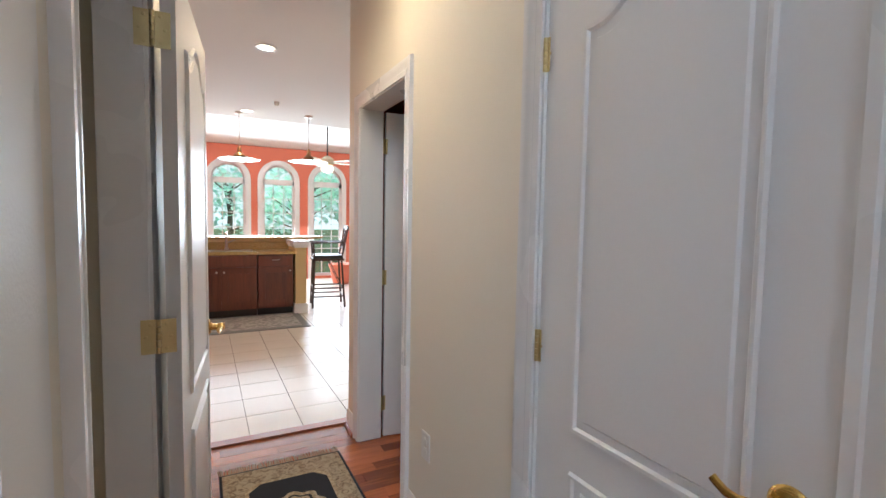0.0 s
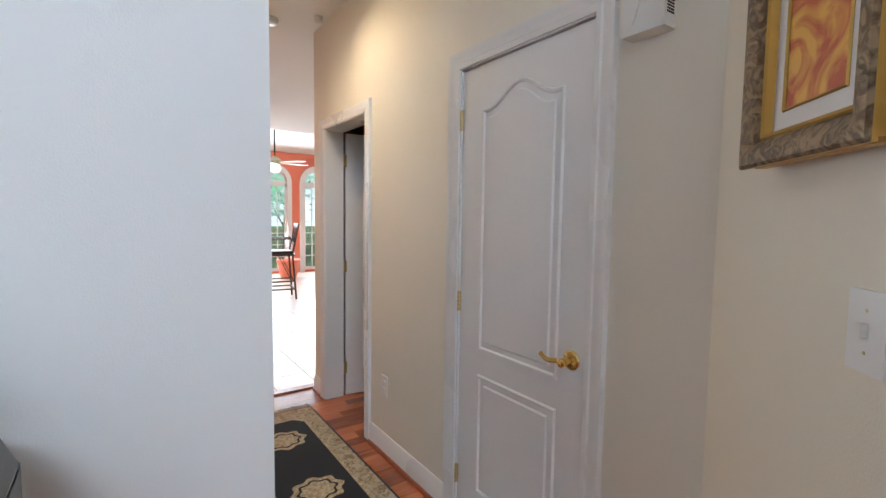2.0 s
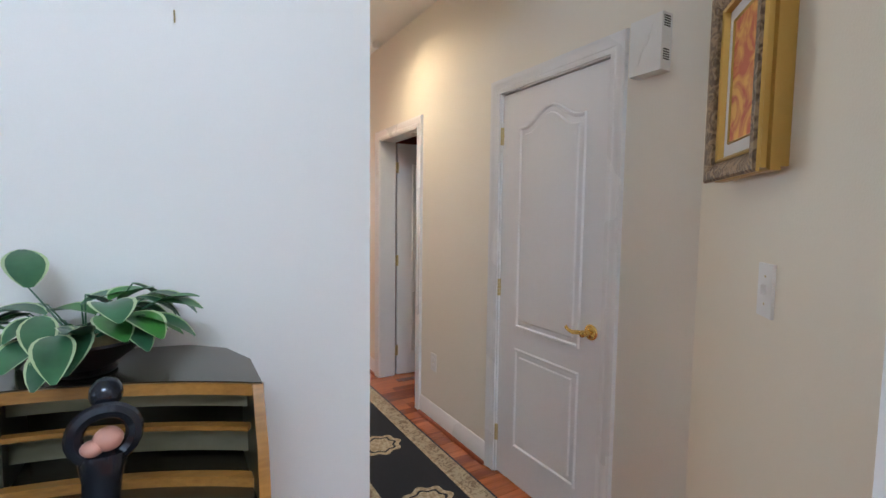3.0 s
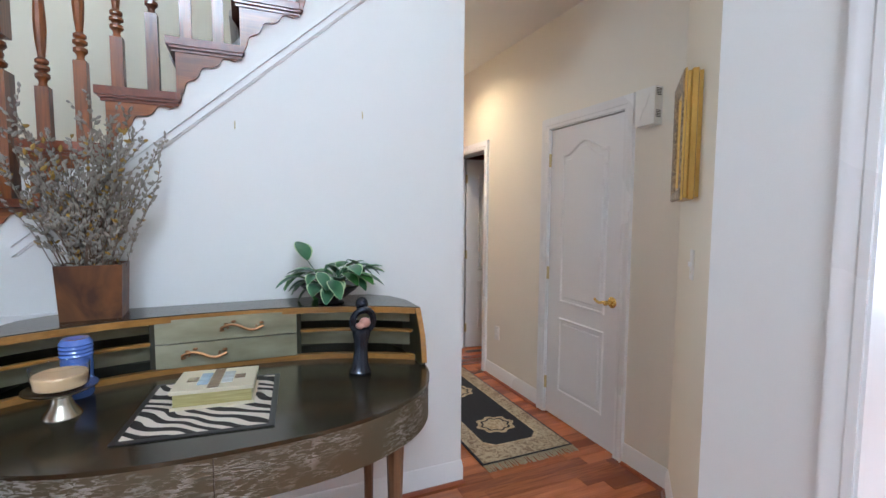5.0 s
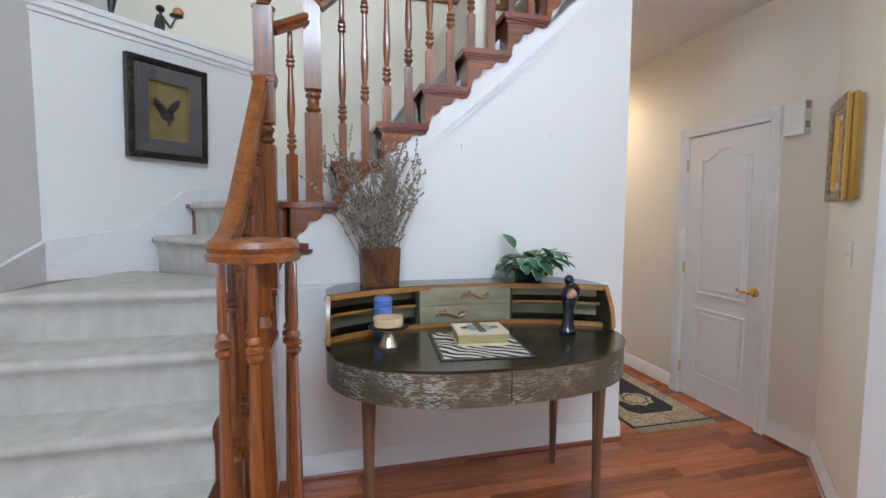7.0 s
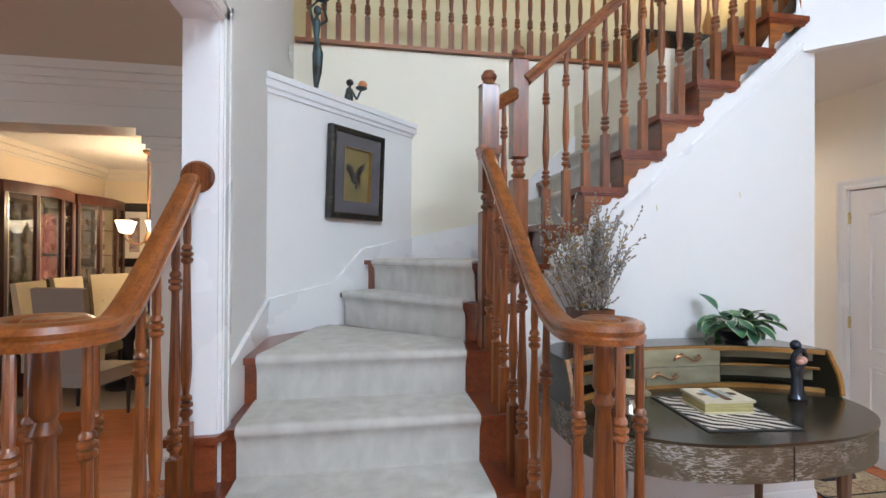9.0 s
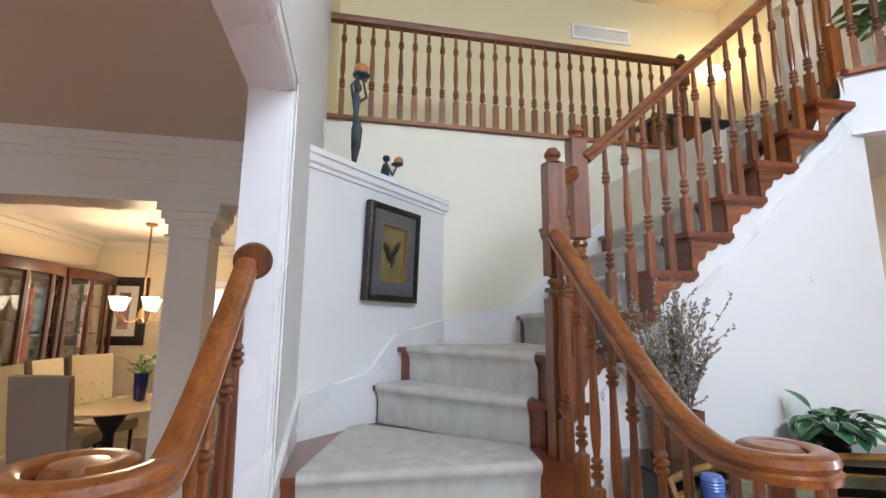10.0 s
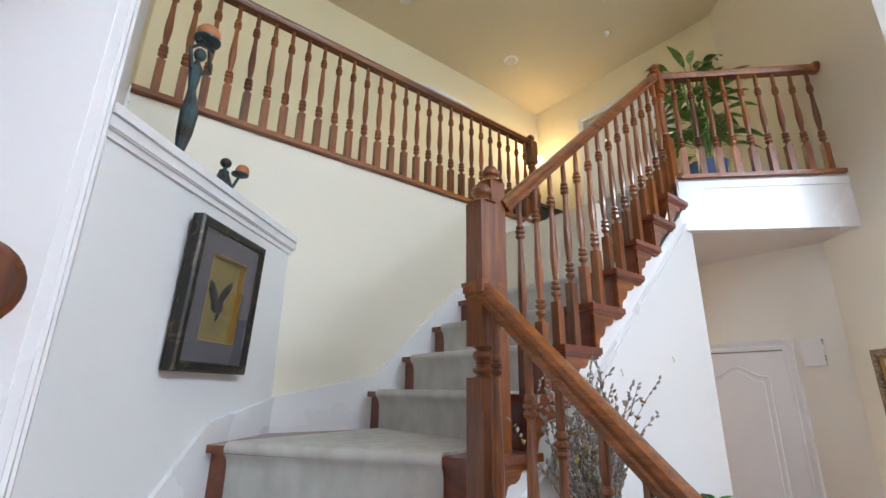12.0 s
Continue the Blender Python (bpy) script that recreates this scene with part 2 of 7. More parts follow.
def mesh_of(bm, material, smooth=True, bevel=0.0, seg=2):
    if bevel:
        bmesh.ops.bevel(bm, geom=[e for e in bm.edges if len(e.link_faces) == 2 and e.calc_face_angle(0) > 0.6], offset=bevel, segments=seg, affect="EDGES", clamp_overlap=True)
    bmesh.ops.recalc_face_normals(bm, faces=bm.faces)
    me = bpy.data.meshes.new("mesh")
    bm.to_mesh(me)
    bm.free()
    for m in material if isinstance(material, (list, tuple)) else [material]:
        me.materials.append(m)
    if smooth:
        me.shade_smooth()
        me.set_sharp_from_angle(angle=radians(35))
    return me


def part(name, bm, material, parent, label="", bevel=0.0, smooth=True):
    ob = new(name, mesh_of(bm, material, smooth, bevel))
    ob.parent = parent
    return tagged(ob, label)


def thing(name, place=(0, 0, 0), turn=0, label="", category="", group="", kind=""):
    ob = new(name)
    ob.empty_display_size = 0.05
    ob.matrix_world = pose(*place, 0, 0, turn)
    return tagged(ob, label, category, group, kind)


def solid(name, bm, material, label="", category="", kind="", group="", bevel=0.0, smooth=True):
    return tagged(new(name, mesh_of(bm, material, smooth, bevel)), label, category, group, kind)


def wall(name, p, q, z0, z1, thick, material, holes=(), label=""):
    """A wall from p to q in plan; its seen face is on that line and its body lies to the line's right. holes: (from, to, low, high) along it."""
    p, q = Vector((*p, 0)), Vector((*q, 0))
    d = q - p
    m = Matrix.Translation(p) @ Matrix.Rotation(math.atan2(d.y, d.x), 4, "Z")
    bm, s = bmesh.new(), 0.0
    for a, b, lo, hi in sorted(holes):
        if a > s:
            box(bm, s, -thick, z0, a, 0, z1, m)
        if lo > z0:
            box(bm, a, -thick, z0, b, 0, lo, m)
        if hi < z1:
            box(bm, a, -thick, hi, b, 0, z1, m)
        s = b
    if s < d.length:
        box(bm, s, -thick, z0, d.length, 0, z1, m)
    bmesh.ops.remove_doubles(bm, verts=bm.verts, dist=1e-5)
    return solid(name, bm, material, label, "wall", "structure", smooth=False)


def slab(name, poly, z0, z1, material, label, category):
    bm = bmesh.new()
    prism(bm, poly, z0, z1)
    return solid(name, bm, material, label, category, "structure", smooth=False)


# ---- the setting: heights and lines ----
RISE = 0.2113
HC, UP, UPC = 2.77, 15 * RISE, 5.66
SEC = UP - 0.03

floor = slab("floor", [(-9, -5), (5, -5), (5, 3.13), (-9, 3.13)], -0.12, -0.022, M_DARKGAP, "timber subfloor below the cherry boards", "floor")
slab("dining_floor", [(-9, 3.13), (-2.2, 3.13), (-2.2, 8), (-9, 8)], -0.12, 0.0, paint("dining_carpet", (0.34, 0.28, 0.21), 0.95, 90, 0.1, 0.08), "beige carpeted floor of the dining room", "floor")
slab("kitchen_subfloor", [(-2.2, 3.13), (7, 3.13), (7, 11), (-2.2, 11)], -0.12, -0.012, M_GROUT, "sandy grout bed between the cream kitchen tiles", "floor")

# walls of the hall
wall("wall_hall_east", (1.05, 0.10), (1.05, 3.04), 0, HC, 0.14, M_HALL, [(0.37, 1.08, 0, 2.035), (2.015, 2.72, 0, 2.02)], "cream painted hall wall with two doorways")
wall("wall_hall_west", (0.10, 3.13), (0.10, 0.72), 0, HC, 0.10, M_HALL, [(1.56, 2.31, 0, 2.035)], "cream painted hall wall with a doorway")
wall("wall_picture", (0.41, -0.54), (1.05, 0.10), 0, HC, 0.14, M_SHADECREAM, (), "cream angled wall behind the gilt picture")
wall("wall_picture_upper", (0.41, -0.54), (1.65, 0.70), HC, UPC, 0.14, M_SHADECREAM, (), "cream angled upper wall beside the landing")
wall("wall_foyer_east", (0.41, -4.6), (0.41, -0.54), 0, UPC, 0.16, M_WHITE, [(2.3, 3.665, 0, 2.45)], "white foyer wall with a cased opening")
wall("wall_foyer_west", (-3.13, 1.86), (-3.13, -4.6), 0, UPC, 0.125, M_WHITE, [(1.70, 3.86, 0, 2.43)], "white foyer wall with a wide cased opening")
wall("wall_front", (-3.13, -4.6), (0.41, -4.6), 0, UPC, 0.15, M_WHITE, [(0.55, 3.05, 0.05, 2.15), (0.75, 2.85, 2.75, 4.75)], "white front wall with door and tall window")
wall("wall_stair_angle", (-2.225, 1.86), (-3.13, 0.955), 0, 2.47, 0.12, M_WHITE, (), "white angled wall below a moulded ledge")
wall("wall_stair_back", (0.0, 1.86), (-3.13, 1.86), 0, SEC - 0.02, 0.14, M_CREAM, (), "cream back wall of the stairwell")

# stair wall with the raked top under the treads
X8, GO = -1.66, 0.2345


def front_of(j):
    """The x of the nosing of step j on the straight flight."""
    return X8 + GO * (j - 8)


_bm = bmesh.new()
_zr = lambda x: RISE * (8 + (x - X8) / GO) - 0.03
_poly = [(-2.02, 0.0), (0.10, 0.0), (0.10, HC), (-0.03, HC), (-0.03, SEC)]
for j in range(14, 6, -1):
    _poly += [(front_of(j + 1) + 0.046, RISE * j - 0.036), (front_of(j) + 0.046, RISE * j - 0.036)]
_poly += [(-1.8485, 1.23), (-1.96, 1.23), (-1.96, 1.02), (-2.02, 1.02)]
prism(_bm, _poly, -0.72, -0.60, Matrix.Rotation(radians(90), 4, "X"))
solid("wall_stair", _bm, M_WHITE, "tall white wall under the open stairs", "wall", "structure", smooth=False)

# ceilings
slab("hall_ceiling", [(0.0, 0.66), (0.805, -0.145), (1.19, 0.24), (1.19, 3.13), (0.0, 3.13)], HC, SEC - 0.02, M_CEIL, "off-white hall ceiling under the landing", "ceiling")
slab("kitchen_ceiling", [(-2.0, 3.13), (6.5, 3.13), (6.5, 7.30), (-2.0, 7.30)], HC, HC + 0.3, M_CEIL, "flat off-white kitchen ceiling", "ceiling")
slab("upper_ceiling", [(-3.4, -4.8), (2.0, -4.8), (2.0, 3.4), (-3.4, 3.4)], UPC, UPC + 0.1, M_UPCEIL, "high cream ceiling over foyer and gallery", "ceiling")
slab("living_ceiling", [(-8.6, -4.7), (-3.26, -4.7), (-3.26, 1.6), (-8.6, 1.6)], HC, HC + 0.1, M_TAN, "tan painted living room ceiling", "ceiling")
slab("dining_ceiling", [(-8.6, 1.6), (-3.27, 1.6), (-3.27, 2.02), (-2.4, 2.02), (-2.4, 6.2), (-8.6, 6.2)], HC, HC + 0.1, M_CEIL, "pale dining room ceiling lit by the chandelier", "ceiling")
slab("study_ceiling", [(0.57, -4.7), (4.4, -4.7), (4.4, 0.1), (1.17, 0.1), (0.57, -0.50)], HC, HC + 0.1, M_CEIL, "pale study ceiling", "ceiling")

# gallery and landing floors on the upper storey
slab("gallery_floor", [(-3.26, 1.88), (0.0, 1.88), (0.0, 3.3), (-3.26, 3.3)], SEC - 0.3, SEC, M_CREAM, "upper gallery floor with a painted edge", "floor")
slab("landing_floor", [(-0.02, 0.60), (0.02, 0.60), (0.785, -0.165), (1.65, 0.70), (1.65, 3.3), (-0.02, 3.3)], SEC - 0.012, SEC + 0.012, M_CARPET, "carpeted landing floor", "floor")
_bm = bmesh.new()
_e = Vector((0.785, -0.165, 0)) - Vector((-0.01, 0.63, 0))
_m = Matrix.Translation((-0.01, 0.63, 0)) @ Matrix.Rotation(math.atan2(_e.y, _e.x), 4, "Z")
box(_bm, 0.0, 0.0, HC - 0.01, _e.length, 0.06, SEC - 0.015, _m)
solid("landing_fascia", _bm, M_TRIM, "white fascia board of the landing", "fascia", "structure", bevel=0.004)
_bm = bmesh.new()
box(_bm, 0.0, -0.012, HC - 0.012, 0.2, 0.05, HC + 0.02, _m)
box(_bm, 0.0, -0.008, HC + 0.02, 0.2, 0.05, SEC - 0.02, _m)
box(_bm, 0.2, -0.006, SEC - 0.075, _e.length, 0.05, SEC - 0.02, _m)
solid("landing_trim", _bm, M_TRIM, "white moulding along the landing edge", "trim", "structure", bevel=0.004)
wall("wall_gallery_back", (1.65, 3.15), (-3.26, 3.15), SEC, UPC, 0.12, M_GALLERY, (), "cream back wall of the upper gallery")
wall("wall_gallery_east", (1.65, 0.70), (1.65, 3.15), SEC, UPC, 0.12, M_GALLERY, [(0.62, 1.68, SEC, SEC + 2.02)], "cream upper wall with a doorway")
wall("wall_gallery_west", (-3.13, 3.15), (-3.13, 1.86), SEC, UPC, 0.12, M_GALLERY, (), "cream end wall of the upper gallery")

# living and dining rooms
wall("wall_living_west", (-8.5, 6.0), (-8.5, -4.6), 0, HC, 0.12, M_DINE, (), "tan living room wall")
wall("wall_living_front", (-8.5, -4.6), (-3.26, -4.6), 0, HC, 0.12, M_DINE, (), "tan living room front wall")
wall("wall_dining_back", (-2.3, 6.0), (-6.55, 6.0), 0, HC, 0.12, M_DINE, [(2.15, 3.15, 0.75, 2.15)], "warm cream dining room wall with a window")
wall("wall_dining_west", (-6.55, 6.0), (-6.55, 1.7), 0, HC, 0.12, M_DINE, (), "warm cream wall behind the china cabinets")
wall("wall_dining_east", (-2.4, 2.02), (-2.4, 6.0), 0, HC, 0.12, M_DINE, (), "warm cream dining room side wall")
# study
wall("wall_study_back", (4.3, 0.0), (1.12, 0.0), 0, HC, 0.12, M_WHITE, (), "pale study wall behind the red vase")
wall("wall_study_east", (4.3, -4.6), (4.3, 0.0), 0, HC, 0.12, M_WHITE, (), "pale study wall")
wall("wall_study_front", (0.57, -4.6), (4.3, -4.6), 0, HC, 0.12, M_WHITE, (), "pale study front wall")
# powder room behind the open door
wall("wall_powder_back", (2.6, 2.95), (1.19, 2.95), 0, HC, 0.1, M_MAROON, (), "dark red powder room wall")
wall("wall_powder_east", (2.6, 1.5), (2.6, 2.95), 0, HC, 0.1, M_MAROON, (), "dark red powder room end wall")
wall("wall_powder_front", (1.19, 1.6), (2.6, 1.6), 0, HC, 0.1, M_MAROON, (), "dark red powder room side wall")
slab("powder_ceiling", [(1.19, 1.5), (2.7, 1.5), (2.7, 3.05), (1.19, 3.05)], 2.4, 2.5, M_MAROON, "dark red powder room ceiling", "ceiling")
# closed closet behind the white door, room behind the hall's west door
wall("wall_closet_back", (1.7, 0.2), (1.7, 1.5), 0, HC, 0.1, M_CREAM, (), "cream closet back wall")

wall("wall_understair", (-0.75, 1.86), (-0.75, 0.72), 0, HC, 0.1, M_CREAM, (), "cream closet wall under the stairs")
wall("wall_understair_end", (0.01, 1.70), (-0.75, 1.70), 0, HC, 0.1, M_CREAM, (), "cream closet end wall under the stairs")
wall("wall_bedroom", (2.9, 0.6), (2.9, 3.3), SEC, UPC, 0.1, M_CREAM, (), "cream wall of the room off the landing")
# ---- sunroom wall with arched windows ----
def arch(cx, w, z0, spring, n=14):
    """The outline of a round-headed opening in x and z."""
    r = w / 2
    return [(cx - r, z0), (cx + r, z0)] + [(cx + r * math.cos(math.pi * i / n), spring + r * math.sin(math.pi * i / n)) for i in range(n + 1)]


WIN = [(-0.35, 0.78), (0.67, 0.78), (1.66, 0.78), (2.70, 0.05), (3.75, 0.05)]
YW, WW, SPRING = 10.6, 0.66, 2.15
_bm = bmesh.new()
_edges = [-2.0] + [x for c, _ in WIN for x in (c - WW / 2, c + WW / 2)] + [6.5]
for a, b in zip(_edges[::2], _edges[1::2]):
    box(_bm, a, YW, 0, b, YW + 0.15, 2.85)
for c, z in WIN:
    if z > 0:
        box(_bm, c - WW / 2, YW, 0, c + WW / 2, YW + 0.15, z)
    top = arch(c, WW, SPRING, SPRING)[2:]
    for (xa, za), (xb, zb) in zip(top, top[1:]):
        v = [_bm.verts.new((x, y, z2)) for y in (YW, YW + 0.15) for x, z2 in ((xa, za), (xb, zb), (xb, 2.85), (xa, 2.85))]
        for f in ((0, 1, 2, 3), (7, 6, 5, 4), (0, 4, 5, 1), (2, 6, 7, 3)):
            _bm.faces.new([v[i] for i in f])
solid("wall_sunroom", _bm, M_CORAL, "coral painted sunroom wall with arched windows", "wall", "structure", smooth=False)
wall("wall_kitchen_west", (-2.0, 10.7), (-2.0, 3.30), 0, 4.2, 0.12, M_CORAL, (), "coral kitchen side wall")
wall("wall_kitchen_east", (6.4, 3.30), (6.4, 10.7), 0, 4.2, 0.12, M_CORAL, (), "coral sunroom side wall")
wall("wall_kitchen_south", (7.0, 3.13), (1.19, 3.13), 0, HC, 0.05, M_CREAM, (), "cream kitchen wall beside the hall")
wall("wall_kitchen_south_west", (0.01, 3.13), (-2.0, 3.13), 0, HC, 0.05, M_CREAM, (), "cream kitchen wall beside the hall door")
_bm = bmesh.new()
_v = [_bm.verts.new(p) for p in ((-2.0, 7.3, 3.9), (6.5, 7.3, 3.9), (6.5, 10.75, 2.82), (-2.0, 10.75, 2.82), (-2.0, 7.3, 4.0), (6.5, 7.3, 4.0), (6.5, 10.75, 2.92), (-2.0, 10.75, 2.92))]
for f in ((0, 1, 2, 3), (7, 6, 5, 4), (0, 4, 5, 1), (1, 5, 6, 2), (2, 6, 7, 3), (3, 7, 4, 0)):
    _bm.faces.new([_v[i] for i in f])
box(_bm, -2.0, 7.28, HC + 0.3, 6.5, 7.3, 4.0)
solid("sunroom_ceiling", _bm, M_CEIL, "sloping white sunroom ceiling", "ceiling", "structure", smooth=False)


def arched_window(c, z0):
    """White casing, bars and glass in a round-headed opening."""
    w = thing("window_1", (c, YW, 0), 0, "tall white arched window with divided panes", "window", "arched sunroom windows", "structure")
    bm = bmesh.new()
    n = 16
    for (a, b) in ((WW / 2 + 0.10, WW / 2 - 0.01),):
        out = [(-a, z0 - 0.05)] + [(-a * math.cos(math.pi * i / n), SPRING + a * math.sin(math.pi * i / n)) for i in range(n + 1)] + [(a, z0 - 0.05)]
        inn = [(-b, z0 - 0.05)] + [(-b * math.cos(math.pi * i / n), SPRING + b * math.sin(math.pi * i / n)) for i in range(n + 1)] + [(b, z0 - 0.05)]
        for i in range(len(out) - 1):
            q = [out[i], out[i + 1], inn[i + 1], inn[i]]
            v = [bm.verts.new((x, y, z)) for y in (-0.03, 0.0) for x, z in q]
            for f in ((0, 1, 2, 3), (7, 6, 5, 4), (0, 4, 5, 1), (1, 5, 6, 2), (2, 6, 7, 3), (3, 7, 4, 0)):
                bm.faces.new([v[k] for k in f])
    part("casing", bm, M_TRIM, w)
    bm, h = bmesh.new(), WW / 2
    for x0, x1, za, zb in ((-h, -h + 0.05, z0, SPRING), (h - 0.05, h, z0, SPRING), (-h, h, z0, z0 + 0.07), (-h, h, SPRING - 0.09, SPRING + 0.03)):
        box(bm, x0, 0.04, za, x1, 0.10, zb)
    part("sash", bm, M_TRIM, w)
    bm = bmesh.new()
    for i in (1, 2):
        x = -h + WW * i / 3
        box(bm, x - 0.010, 0.055, z0 + 0.07, x + 0.010, 0.085, SPRING - 0.09)
    k = 4 if z0 > 0.3 else 7
    for i in range(1, k):
        z = z0 + 0.07 + (SPRING - 0.16 - z0) * i / k
        box(bm, -h + 0.05, 0.058, z - 0.010, h - 0.05, 0.082, z + 0.010)
    part("glazing_bars", bm, M_TRIM, w)
    bm = bmesh.new()
    for i in (1, 2, 3):
        a = math.pi * i / 4
        rod(bm, (0.10 * math.cos(a), 0.07, SPRING + 0.10 * math.sin(a)), (h * math.cos(a), 0.07, SPRING + h * math.sin(a)), 0.009, seg=6)
    for i in range(8):
        a, b = math.pi * i / 8, math.pi * (i + 1) / 8
        for r, t in ((0.11, 0.010), (h - 0.02, 0.025)):
            rod(bm, (r * math.cos(a), 0.07, SPRING + r * math.sin(a)), (r * math.cos(b), 0.07, SPRING + r * math.sin(b)), t, seg=6)
    part("fanlight_bars", bm, M_TRIM, w)
    bm = bmesh.new()
    bm.faces.new([bm.verts.new((x, 0.071, z)) for x, z in arch(0.0, WW, z0 + 0.02, SPRING)])
    bmesh.ops.solidify(bm, geom=bm.faces, thickness=0.004)
    ob = part("pane", bm, M_PANE, w, smooth=False)
    ob.visible_shadow = False


for _c, _z in WIN:
    arched_window(_c, _z)

# ---- staircase ----
stairs = thing("staircase", (0, 0, 0), 0, "dark-stained oak staircase that turns below a gallery", "staircase")
STEP_Y = {1: -0.56, 2: -0.335, 3: -0.105, 4: 0.135, 5: 0.42}
for j in range(1, 5):
    z, y0, y1 = RISE * j, STEP_Y[j], STEP_Y[j + 1]
    bm = bmesh.new()
    if j == 1:
        out = [(-3.16, y0), (-2.06, y0)]
        out += [(-1.94 + 0.17 * math.cos(a), y0 + 0.12 + 0.14 * math.sin(a)) for a in [radians(-80 + 20 * i) for i in range(10)]]
        out += [(-1.93, y1 + 0.04), (-3.31, y1 + 0.04)]
        out += [(-3.32 + 0.17 * math.cos(a), y0 + 0.12 + 0.14 * math.sin(a)) for a in [radians(80 + 20 * i) for i in range(10)]]
        prism(bm, out, z - 0.035, z)
    elif j < 4:
        prism(bm, [(-3.31, y0), (-1.915, y0), (-1.915, y1 + 0.04), (-3.31, y1 + 0.04)], z - 0.03, z)
    else:
        prism(bm, [(-3.31, 0.07), (-3.12, 0.07), (-3.10, y0), (-1.915, y0), (-1.915, y1 + 0.04), (-3.13, y1 + 0.04), (-3.13, 0.166), (-3.31, 0.166)], z - 0.03, z)
    part("tread", bm, M_TREAD, stairs, bevel=0.006)
    bm = bmesh.new()
    xl = -3.29
    box(bm, xl if j < 4 else -3.13, y0 + 0.03, z - RISE, -1.94, y0 + 0.05, z - 0.03)
    if j == 4:
        box(bm, xl, 0.095, z - RISE, -3.1301, 0.115, z - 0.03)
    part("riser", bm, M_TREAD, stairs)
W6, W7 = ((-1.97, 0.55), (-2.80, 1.38)), ((-1.93, 0.58), (-2.60, 1.50))
for j, out in ((5, [(-1.915, 0.42), (-1.915, 0.60), (-2.02, 0.64), (-2.74, 1.33), (-2.82, 1.40), (-3.13, 0.97), (-3.13, 0.42)]),
               (6, [(-1.97, 0.55), (-1.88, 0.55), (-1.88, 0.66), (-2.55, 1.55), (-2.58, 1.52), (-2.755, 1.335)]),
               (7, [W7[0], (-1.60, 0.565), (-1.58, 1.86), (-2.235, 1.86), (-2.60, 1.49)])):
    bm = bmesh.new()
    prism(bm, out, RISE * j - 0.03, RISE * j)
    if j == 6:
        box(bm, -1.879, 0.566, RISE * 6 - 0.03, -1.775, 0.5985, RISE * 6)
    part("tread", bm, M_TREAD, stairs, bevel=0.006)
for j, (a, b) in ((5, ((-1.94, 0.45), (-3.13, 0.45))), (6, ((-1.945, 0.58), (-2.772, 1.408))), (7, ((-1.90, 0.60), (-2.572, 1.522)))):
    d = Vector((*b, 0)) - Vector((*a, 0))
    m = Matrix.Translation((*a, 0)) @ Matrix.Rotation(math.atan2(d.y, d.x), 4, "Z")
    bm = bmesh.new()
    box(bm, 0, -0.02, RISE * (j - 1), d.length, 0.0, RISE * j - 0.03, m)
    part("riser", bm, M_TREAD, stairs)
for j in range(8, 16):
    x, z = front_of(j), RISE * j
    bm = bmesh.new()
    box(bm, x, 0.566, z - 0.03, front_of(j + 1) + 0.03 if j < 15 else x + 0.12, 1.855, z)
    if j < 15:
        box(bm, x + GO + 0.031, 0.566, z - 0.03, x + 0.280, 0.598, z)
        box(bm, x + 0.010, 0.572, z - 0.040, x + 0.273, 0.598, z - 0.03)
        box(bm, x + 0.016, 0.581, z - 0.052, x + 0.266, 0.598, z - 0.04)
    part("tread", bm, M_TREAD, stairs, bevel=0.006)
    bm = bmesh.new()
    box(bm, x + 0.03, 0.604, z - RISE + 0.001, x + 0.044, 1.853, z - 0.031)
    part("riser", bm, M_TREAD, stairs)


def bracket_mesh():
    """A sawn scroll bracket: riser side straight, free edge in three lobes."""
    bm = bmesh.new()
    L, H = 0.240, RISE - 0.015
    edge = [(0, -H), (0.012, -H)]
    # three shallow hollows, each ending in a small point
    for (xa, za), (xb, zb), sag in (((0.016, -0.97), (0.060, -0.62), 0.010), ((0.066, -0.60), (0.128, -0.33), 0.014), ((0.136, -0.31), (0.212, -0.14), 0.016)):
        for i in range(9):
            u = i / 8
            s = sag * math.sin(math.pi * u) - 0.5 * sag * math.sin(2 * math.pi * u)
            edge.append((xa + (xb - xa) * u - s * 0.75, (za + (zb - za) * u) * H + s * 0.65))
    edge += [(0.22, -0.022), (L, -0.016), (L, 0), (0, 0)]
    v0, v1 = ([bm.verts.new((x, y, z)) for x, z in edge] for y in (0.0, -0.012))
    bm.faces.new(v0), bm.faces.new(v1[::-1])
    for i in range(len(edge)):
        k = (i + 1) % len(edge)
        bm.faces.new((v0[i], v1[i], v1[k], v0[k]))
    return mesh_of(bm, M_OAK_X, False)


_br = bracket_mesh()
for j in range(6, 15):
    ob = new("bracket", _br)
    ob.parent = stairs
    ob.location = (front_of(j) + 0.03 if j > 6 else -1.995, 0.599, RISE * j - 0.032)
for j in range(2, 6):
    ob = new("bracket", _br)
    ob.parent = stairs
    ob.matrix_local = pose(-1.937, STEP_Y[j] + 0.03, RISE * j - 0.032, 0, 0, 90)

# closed sides of the lower flight
_bm = bmesh.new()
for xs in (-1.99, -3.29):
    for j in range(1, 6):
        y0, y1 = STEP_Y[j] + 0.03, (STEP_Y[j + 1] + 0.03 if j < 5 else 0.62)
        if xs < -3 and j > 3:
            continue
        box(_bm, xs, y0 + 0.016, 0, xs + 0.048, y1 + 0.014, RISE * j - 0.036)
solid("stair_side_panel", _bm, M_TRIM, "white painted side of the lower steps", "panel", "structure", smooth=False)

